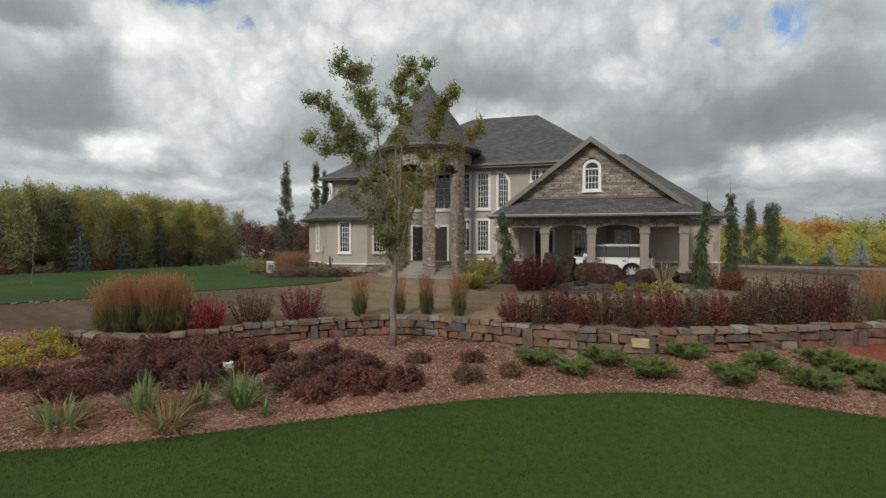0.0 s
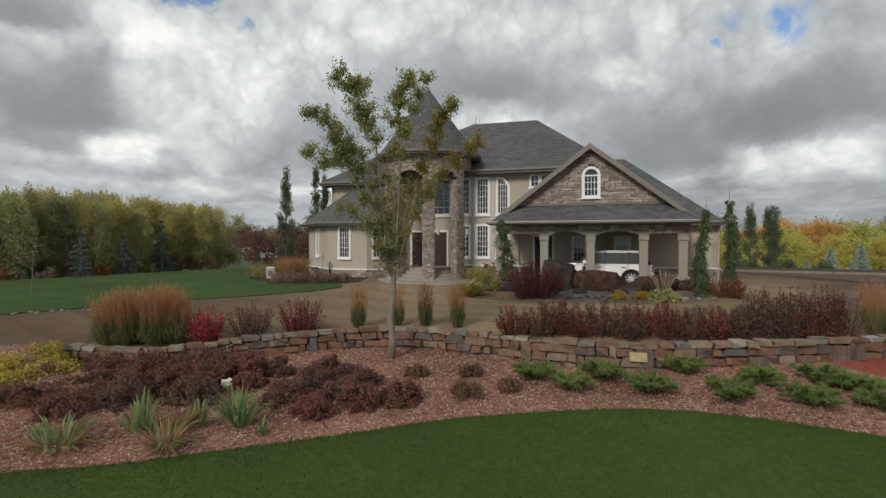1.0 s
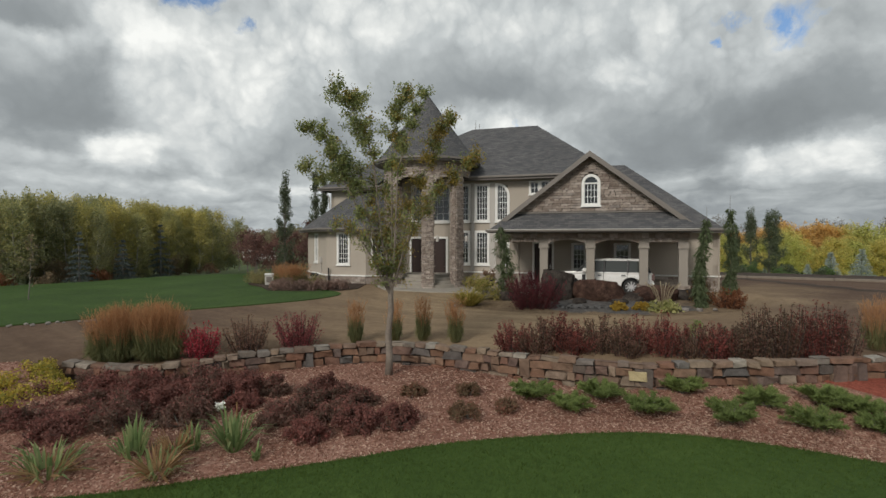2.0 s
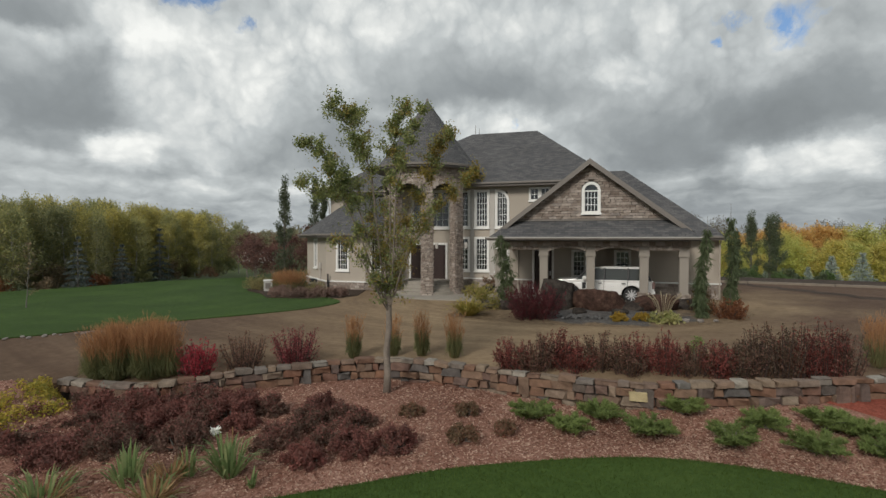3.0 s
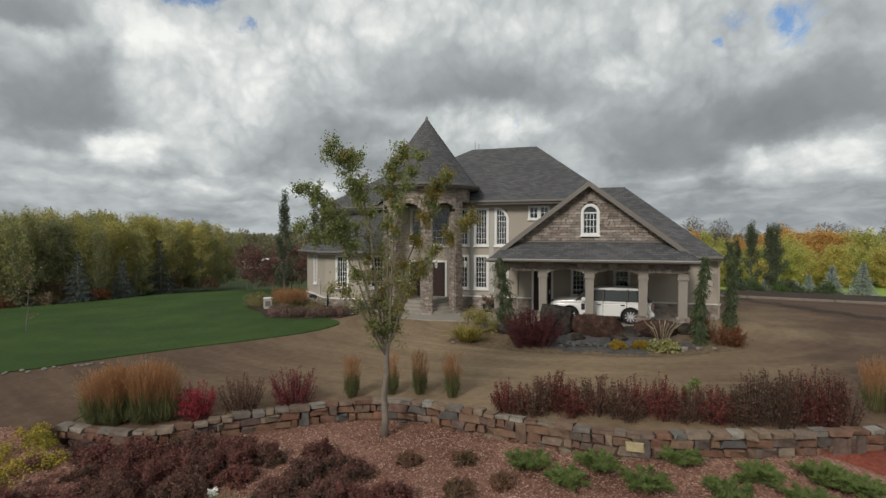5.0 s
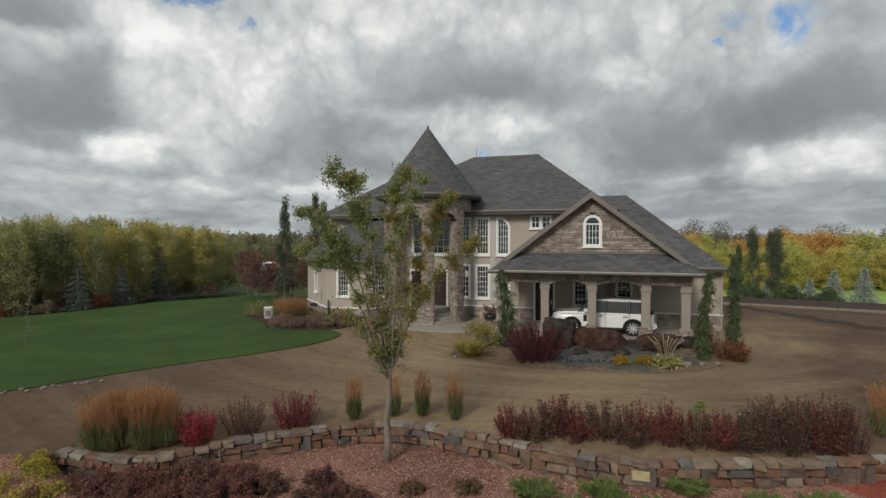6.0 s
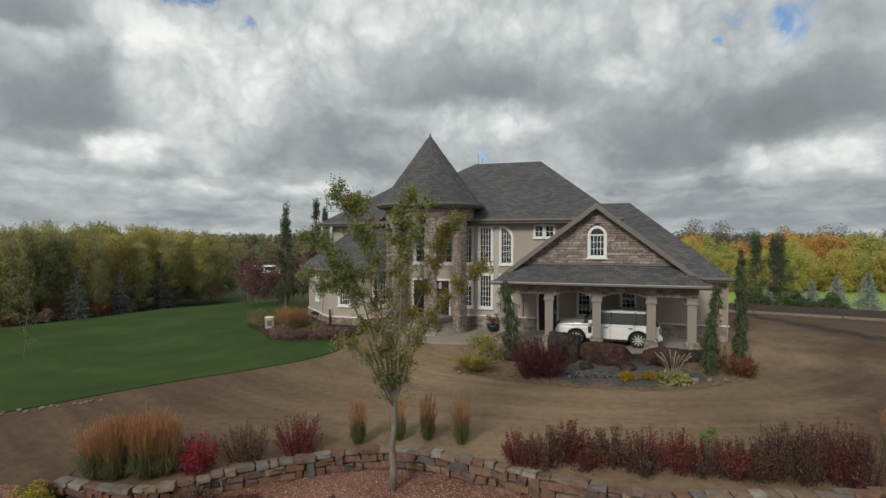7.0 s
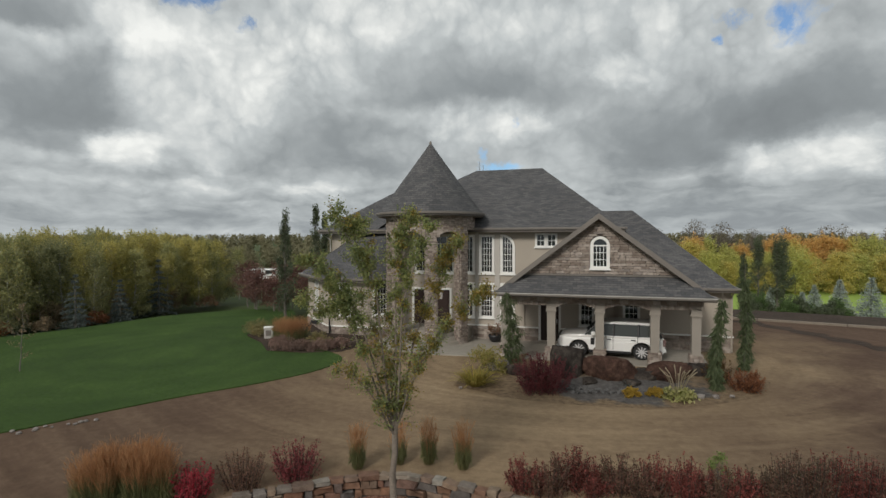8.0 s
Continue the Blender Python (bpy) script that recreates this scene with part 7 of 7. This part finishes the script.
def arch_line(cx, r, z0, steps=10):
    a0 = math.asin(min(1, (0.40 - z0) / r)) if z0 < 0.4 else 0
    return [(cx + r * math.cos(math.pi + a0 - (math.pi + 2 * a0) * i / steps), 0.40 + r * math.sin(math.pi + a0 - (math.pi + 2 * a0) * i / steps)) for i in range(steps + 1)]


def big_suv(m):
    """Boxy off-road estate; x to its tail, nose at -x."""
    car = thing("car", "white boxy off-road estate car parked under the carport", "car", m)
    fx, rx, R = -1.44, 1.44, 0.47
    low = [(-2.42, 0.42), (-2.2, 0.30)] + arch_line(fx, R, 0.28) + arch_line(rx, R, 0.28) + [(2.30, 0.32), (2.44, 0.42)]
    body = low + [(2.47, 0.75), (2.44, 1.05), (2.38, 1.16), (-0.95, 1.16), (-1.25, 1.17), (-2.15, 1.10), (-2.36, 1.02), (-2.46, 0.80)]
    half = [0.95] * len(body)
    for i, (x, z) in enumerate(body):
        if abs(x) > 2.3:
            half[i] = 0.86
        elif z > 1.1:
            half[i] = 0.92
    bm = bmesh.new()
    profile_body(bm, body, half)
    bmesh.ops.recalc_face_normals(bm, faces=bm.faces)
    shell = part("body", bm, M_CARPAINT, car, "white painted body")
    bev = shell.modifiers.new("edge", "BEVEL")
    bev.width, bev.segments, bev.limit_method, bev.angle_limit = 0.05, 3, "ANGLE", radians(35)
    # cabin glass, pillars and roof
    bm = bmesh.new()
    profile_body(bm, [(-1.12, 1.15), (-0.52, 1.74), (2.05, 1.74), (2.36, 1.15)], [0.90, 0.74, 0.74, 0.88])
    bmesh.ops.recalc_face_normals(bm, faces=bm.faces)
    part("cabin_glass", bm, M_CARGLASS, car)
    bm = bmesh.new()
    profile_body(bm, [(-0.62, 1.72), (-0.40, 1.81), (0.4, 1.86), (1.9, 1.84), (2.14, 1.78), (2.16, 1.72)], [0.77, 0.74, 0.72, 0.73, 0.76, 0.78])
    bmesh.ops.recalc_face_normals(bm, faces=bm.faces)
    roof = part("roof", bm, M_CARPAINT, car)
    bev = roof.modifiers.new("edge", "BEVEL")
    bev.width, bev.segments, bev.limit_method = 0.04, 2, "ANGLE"
    for s in (-1, 1):
        for (xa, xb), w, mat in (((-1.14, -0.56), 0.045, M_BLACK), ((0.18, 0.20), 0.05, M_BLACK), ((1.28, 1.30), 0.05, M_BLACK), ((2.30, 2.02), 0.05, M_BLACK)):
            bm = bmesh.new()
            q0, q1 = Vector((xa, s * 0.905, 1.14)), Vector((xb, s * 0.755, 1.75))
            tube(bm, [q0, q1], [w, w], 6)
            part("pillar", bm, mat, car)
        for xa, xb in ((-0.9, 0.15), (0.25, 1.25)):
            # door seams, handles and sill
            part("door_handle", box(bmesh.new(), xb - 0.28, xb - 0.08, s * 0.955 - 0.02, s * 0.955 + 0.02, 0.96, 1.0, bevel=0.008), M_BLACK, car)
            part("door_seam", box(bmesh.new(), xb - 0.008, xb + 0.008, s * 0.948 - 0.006, s * 0.948 + 0.006, 0.42, 1.14), M_BLACK, car)
        part("sill", box(bmesh.new(), -0.98, 0.98, s * 0.93 - 0.04, s * 0.93 + 0.04, 0.28, 0.40, bevel=0.02), M_BLACK, car)
        part("side_vent", box(bmesh.new(), -0.88, -0.70, s * 0.95 - 0.012, s * 0.95 + 0.012, 0.66, 1.0, bevel=0.006), M_BLACK, car, "dark upright vent behind the front wheel")
        part("mirror", box(bmesh.new(), -0.86, -0.66, s * 1.02 - 0.11, s * 1.02 + 0.11, 1.14, 1.34, bevel=0.04), M_CARPAINT, car)
        part("headlight", box(bmesh.new(), -2.46, -2.28, s * 0.66 - 0.2, s * 0.66 + 0.2, 0.82, 1.0, bevel=0.03), M_CARGLASS, car)
        part("tail_light", box(bmesh.new(), 2.36, 2.50, s * 0.80 - 0.1, s * 0.80 + 0.1, 0.72, 1.08, bevel=0.03), M_LAMP_RED, car)
        for cx in (fx, rx):
            bm = bmesh.new()
            n = 28
            for r0, r1, y0, y1 in ((0.28, 0.385, 0.64, 0.94),):
                rings = []
                for r, y in ((r0, y0), (r1 - 0.03, y0), (r1, y0 + 0.05), (r1, y1 - 0.05), (r1 - 0.03, y1), (r0, y1)):
                    rings.append([bm.verts.new((cx + r * math.cos(2 * math.pi * j / n), s * y, 0.39 + r * math.sin(2 * math.pi * j / n))) for j in range(n)])
                for p, q in zip(rings, rings[1:] + rings[:1]):
                    for j in range(n):
                        bm.faces.new((p[j], p[(j + 1) % n], q[(j + 1) % n], q[j]))
            bmesh.ops.recalc_face_normals(bm, faces=bm.faces)
            wheel = part("wheel", bm, M_TYRE, car, "black tyre on a silver ten-spoke rim", smooth=True)
            bm = bmesh.new()
            bmesh.ops.create_cone(bm, cap_ends=True, segments=n, radius1=0.275, radius2=0.275, depth=0.04, matrix=pose(cx, s * 0.86, 0.39, 90))
            part("rim_well", bm, M_BLACK, wheel)
            bm = bmesh.new()
            for j in range(10):
                q = Matrix.Translation((cx, s * 0.915, 0.39)) @ Matrix.Rotation(2 * math.pi * j / 10, 4, "Y")
                box(bm, -0.026, 0.026, -0.02, 0.02, 0.03, 0.29, q)
            bmesh.ops.create_cone(bm, cap_ends=True, segments=14, radius1=0.065, radius2=0.065, depth=0.06, matrix=pose(cx, s * 0.915, 0.39, 90))
            bmesh.ops.create_cone(bm, cap_ends=False, segments=n, radius1=0.292, radius2=0.292, depth=0.05, matrix=pose(cx, s * 0.92, 0.39, 90))
            part("rim", bm, M_ALLOY, wheel)
    part("grille", box(bmesh.new(), -2.49, -2.42, -0.44, 0.44, 0.78, 1.0, bevel=0.02), M_BLACK, car)
    part("bumper", box(bmesh.new(), -2.50, -2.34, -0.84, 0.84, 0.36, 0.58, bevel=0.05), M_CARPAINT, car)
    part("bumper", box(bmesh.new(), 2.36, 2.52, -0.86, 0.86, 0.40, 0.62, bevel=0.05), M_CARPAINT, car)
    return car


big_suv(H @ pose(9.9, -1.55, 0.05) @ Matrix.Diagonal((1, 1, 0.94, 1)))

# ---------------------------------------------------------------- stonework
def stone_mesh(name, seed, mat, rough=0.06, cuts=1):
    """A unit block with knocked corners and an uneven face; shared by many stones."""
    r2 = np.random.default_rng(seed)
    bm = bmesh.new()
    bmesh.ops.create_cube(bm, size=1.0)
    bmesh.ops.bevel(bm, geom=list(bm.edges), offset=0.07, segments=1, affect="EDGES", profile=0.5)
    for v in bm.verts:
        v.co += Vector(r2.normal(size=3) * rough * 0.6)
    me = bpy.data.meshes.new(name)
    bm.to_mesh(me)
    bm.free()
    me.materials.append(mat)
    return me


def lay(name, me, parent, m):
    ob = new(name, me)
    ob.parent = parent
    ob.matrix_basis = m
    return ob


# dry-laid retaining wall
rng = np.random.default_rng(800)
wall_ob = thing("retaining_wall", "curved low retaining wall of rust, grey and tan ledge stone", "stone wall")
flat = resample(WALL_LINE, 400)
seg = np.concatenate([[0], np.cumsum(np.linalg.norm(np.diff(flat[:, :2], axis=0), axis=1))])


def wall_at(s):
    return [np.interp(s, seg, flat[:, i]) for i in range(3)]


core = bmesh.new()
inner, outer = flat.copy(), flat.copy()
for line, off in ((inner, 0.30), (outer, 0.07)):
    tang = np.gradient(flat[:, :2], axis=0)
    tang /= np.linalg.norm(tang, axis=1)[:, None]
    line[:, 0] -= tang[:, 1] * off
    line[:, 1] += tang[:, 0] * off
top_in, top_out, low_out = inner.copy(), outer.copy(), outer.copy()
top_in[:, 2] -= 0.08
top_out[:, 2] -= 0.08
low_out[:, 2] -= 0.75
strip(core, low_out, top_out, 1)
strip(core, top_out, top_in, 1)
part("core", core, M_JOINT, wall_ob)
face_meshes = [stone_mesh("wall_stone", 810 + i, M_FLAG, 0.10) for i in range(6)]
cap_meshes = [stone_mesh("cap_stone", 820 + i, M_CAP, 0.12) for i in range(5)]
heights = [0.205, 0.19, 0.19]
top = 0.11
for row, hgt in enumerate(heights):
    s = rng.uniform(0, 0.3)
    while s < seg[-1] - 0.3:
        w = rng.uniform(0.15, 0.28) if rng.uniform() < 0.35 else rng.uniform(0.28, 0.54)
        two = row == 0 and w < 0.42 and rng.uniform() < 0.18
        x, y, z = wall_at(s + w / 2)
        a, b = wall_at(s), wall_at(s + w)
        turn = math.degrees(math.atan2(b[1] - a[1], b[0] - a[0]))
        hh = hgt * rng.uniform(0.80, 1.08) * (2.0 if two else 1.0)
        zc = z - top - sum(heights[:row]) - hgt / 2 - (hgt * 0.5 if two else 0)
        proud = rng.normal() * 0.02 - (0.02 if two else 0.0)
        lay("stone", face_meshes[int(rng.integers(0, 6))], wall_ob, pose(x, y, zc, rng.normal() * 2.0, rng.normal() * 1.8, turn + rng.normal() * 2.5) @ Matrix.Translation((0, 0.125 + proud, 0)) @ Matrix.Diagonal((w - rng.uniform(0.012, 0.03), 0.34, hh - rng.uniform(0.008, 0.02), 1)))
        s += w
s = 0.0
while s < seg[-1] - 0.3:
    w = rng.uniform(0.20, 0.50)
    x, y, z = wall_at(s + w / 2)
    a, b = wall_at(s), wall_at(s + w)
    turn = math.degrees(math.atan2(b[1] - a[1], b[0] - a[0]))
    thick = top * rng.uniform(0.75, 1.25)
    lay("cap_stone", cap_meshes[int(rng.integers(0, 5))], wall_ob, pose(x, y, z - top + thick / 2 + rng.normal() * 0.008, rng.normal() * 2.5, rng.normal() * 2.2, turn + rng.normal() * 3) @ Matrix.Translation((0, 0.08 + rng.normal() * 0.025, 0)) @ Matrix.Diagonal((w - rng.uniform(0.01, 0.03), 0.25 + rng.uniform(-0.05, 0.06), thick, 1)))
    s += w
mesh_y = stone_mesh("pale_stone", 830, plain("yellow_stone", (0.42, 0.34, 0.19), 0.85, 12.0, 0.25, 0.02), 0.08)
lay("stone", mesh_y, wall_ob, pose(4.25, 11.36, -0.20, 0, 1, -14) @ Matrix.Diagonal((0.36, 0.30, 0.20, 1))).name = "pale_stone"

# cladding of the gable, stone by stone
veneer_meshes = [stone_mesh("veneer_stone", 840 + i, M_VENEER, 0.08) for i in range(5)]
z = 4.11
while z < 6.74:
    hgt = rng.uniform(0.09, 0.16)
    half = (GZ - 0.14 - (z + hgt * 0.6)) / SL
    u = GU - half + rng.uniform(-0.1, 0.0)
    while u < GU + half - 0.06:
        w = min(rng.uniform(0.16, 0.48), GU + half - u + 0.05)
        spans = [(u, u + w)]
        r = 0.43 if z + hgt / 2 < 5.5 else 0.43 * math.sqrt(max(0, 1 - ((z + hgt / 2 - 5.5) / 0.46) ** 2))
        if z + hgt < 4.38 or z > 5.98:
            r = 0
        if r:
            lo, hi = GU + 0.04 - r, GU + 0.04 + r
            spans = [(a, b) for a, b in ((u, min(u + w, lo)), (max(u, hi), u + w)) if b - a > 0.05]
        for a, b in spans:
            lay("stone", veneer_meshes[int(rng.integers(0, 5))], gable, pose((a + b) / 2, -0.02 + rng.normal() * 0.012, z + hgt / 2, 0, rng.normal() * 0.8, 0) @ Matrix.Diagonal((b - a - 0.014, 0.12, hgt - 0.013, 1)))
        u += w
    z += hgt


def clad(name, parent, place, width, z0, z1, hmin, hmax, wmin, wmax, mat=None, m=None, label="", depth=0.1):
    """Joined cladding: place(s, z) gives the pose of a stone at s along the face."""
    bm = bmesh.new()
    z = z0
    while z < z1 - 0.04:
        hgt = min(rng.uniform(hmin, hmax), z1 - z)
        s = -rng.uniform(0, wmin * 0.7)
        while s < width - 0.02:
            w = rng.uniform(wmin, wmax)
            a, b = max(0.0, s), min(width, s + w)
            if b - a > 0.04:
                q = place((a + b) / 2, z + hgt / 2) @ Matrix.Translation((0, rng.normal() * 0.012, 0)) @ Matrix.Diagonal((b - a - 0.012, depth, hgt - 0.012, 1))
                made = bmesh.ops.create_cube(bm, size=1.0, matrix=q)
                for v in made["verts"]:
                    v.co += Vector(rng.normal(size=3) * 0.006)
            s += w
        z += hgt
    return part(name, bm, mat or M_VENEER_ISLE, parent, label, m)


def round_place(a0, r):
    def place(s, z):
        t = radians(a0) + s / r
        return pose(r * math.sin(t), -r * math.cos(t), z, 0, 0, math.degrees(t))
    return place


tw_cols = [o for o in tower.children if o.name.startswith("tower_column")]
for ob, (a0, a1) in zip(tw_cols, COLS):
    arc = radians(a1 - a0) * TR
    clad("stone_cladding", ob, round_place(a0, TR), arc, 0.02, 6.3, 0.065, 0.13, 0.16, 0.40)
    for a, s in ((a0, -1), (a1, 1)):            # returns of the column
        q = pose(TR * math.sin(radians(a)), -TR * math.cos(radians(a)), 0, 0, 0, a + 90 * s)
        if s < 0:
            q = pose((TR - 0.45) * math.sin(radians(a)), -(TR - 0.45) * math.cos(radians(a)), 0, 0, 0, a - 90)
        clad("stone_cladding", ob, lambda d, z, q=q: q @ pose(d, 0, z), 0.45, 0.02, 5.7, 0.065, 0.13, 0.15, 0.3)
clad("stone_cladding", tower, round_place(-120, TR), radians(240) * TR, 6.28, 7.0, 0.07, 0.14, 0.18, 0.46)
for (_, a0), (a1, _) in zip(COLS, COLS[1:]):     # spandrels over the arches
    n = 9
    bm = bmesh.new()
    for i in range(n):
        f = abs(2 * (i + 0.5) / n - 1)
        zz = 5.62 + 0.55 * math.sqrt(max(0, 1 - f * f))
        t = a0 + (a1 - a0) * (i + 0.5) / n
        w = radians((a1 - a0) / n) * TR
        bmesh.ops.create_cube(bm, size=1.0, matrix=pose(TR * math.sin(radians(t)), -TR * math.cos(radians(t)), (zz + 6.28) / 2, 0, 0, t) @ Matrix.Diagonal((w - 0.012, 0.14, 6.28 - zz, 1)))
    part("stone_cladding", bm, M_VENEER_ISLE, tower)
# base courses of the walls
straight = lambda d, z: pose(d, -0.04, z)
for a, b in ((2.2, 6.1), (7.3, 15.7)):
    clad("stone_cladding", house, straight, b - a, 0.0, 0.78, 0.11, 0.18, 0.2, 0.5, m=pose(a, FRONT, 0))
clad("stone_cladding", house, straight, 9.0, 0.0, 0.78, 0.11, 0.18, 0.2, 0.5, m=wall_frame(15.7, FRONT, 90))
for p, q in zip(WING, WING[1:]):
    turn = math.degrees(math.atan2(q[1] - p[1], q[0] - p[0]))
    clad("stone_cladding", house, straight, math.dist(p, q), -0.1, 0.46, 0.11, 0.18, 0.2, 0.5, m=wall_frame(*p, turn))
# beam facing and column feet
clad("stone_cladding", beam, lambda d, z: pose(d, -0.02, z), 8.97, 2.79, 3.02, 0.23, 0.23, 0.2, 0.42, m=pose(4.85, -3.42, 0))
for p, q in zip(CX, CX[1:]):
    n = 14
    for i in range(n):
        a, b = p + 0.22 + (q - p - 0.44) * i / n, p + 0.22 + (q - p - 0.44) * (i + 1) / n
        lo, hi = bay_top(p, (i + 0.5) / n) + 0.01, 2.79
        lay("voussoir", veneer_meshes[i % 5], beam, pose((a + b) / 2, -3.42, (lo + hi) / 2) @ Matrix.Diagonal((b - a - 0.012, 0.12, hi - lo, 1)))
feet = [o for o in house.children if o.name.startswith("column")]
for ob in feet:
    for k in range(4):
        q = pose(0, 0, 0, 0, 0, 90 * k)
        clad("stone_cladding", ob, lambda d, z, q=q: q @ pose(d - 0.24, -0.24, z), 0.48, 0.0, 0.58, 0.10, 0.16, 0.16, 0.3)

# ---------------------------------------------------------------- loose cover: bark chips and turf
rng = np.random.default_rng(900)
n = 60000
f = rng.uniform(0.0, 1.0, n) ** 0.9
col_i = rng.uniform(18, 150, n)
i0 = np.floor(col_i).astype(int)
w = (col_i - i0)[:, None]
a = BED_TOP[i0] * (1 - w) + BED_TOP[np.minimum(i0 + 1, 159)] * w
b = BED_LOW[i0] * (1 - w) + BED_LOW[np.minimum(i0 + 1, 159)] * w
pts = a * (1 - f[:, None]) + b * f[:, None]
pts = pts[~((pts[:, 0] > 7.6) & (f < 0.55 * np.clip((pts[:, 0] - 7.6) / 1.2, 0, 1)))]
pts[:, 2] = [bed_height(p[0], p[1], p[2]) + 0.012 for p in pts]
L_CHIP = leafy("bark_chip", (0.105, 0.045, 0.032), (0.345, 0.178, 0.130), 0.9, (0.64, 0.47, 0.37), 1.35)
tagged(quads("bark_chips", leaf_corners(rng, pts, 0.058, 0.45, flat=0.75, lie=0.8), L_CHIP), "loose reddish bark chips strewn over the bed", "mulch", kind="stuff")
n = 70000
x = rng.uniform(-8.5, 9.5, n)
edge_y = np.interp(x, lawn_top[:, 0], lawn_top[:, 1])
d = rng.uniform(0.0, 1.0, n) ** 1.5 * 6.0
yy = edge_y - d
# height of the lawn sheet there
g = ((edge_y - yy) / (edge_y + 14.0))
zz = np.interp(x, lawn_top[:, 0], lawn_top[:, 2]) * (1 - g) + (-2.6) * g
root = np.stack([x, yy, zz - 0.005], 1)
tip = root + np.stack([rng.normal(size=n) * 0.014, rng.normal(size=n) * 0.014, rng.uniform(0.025, 0.055, n)], 1)
tagged(quads("turf", blade_corners(rng, root, tip, 0.010), L_TURF), "short mown grass blades of the front lawn", "grass", kind="stuff")
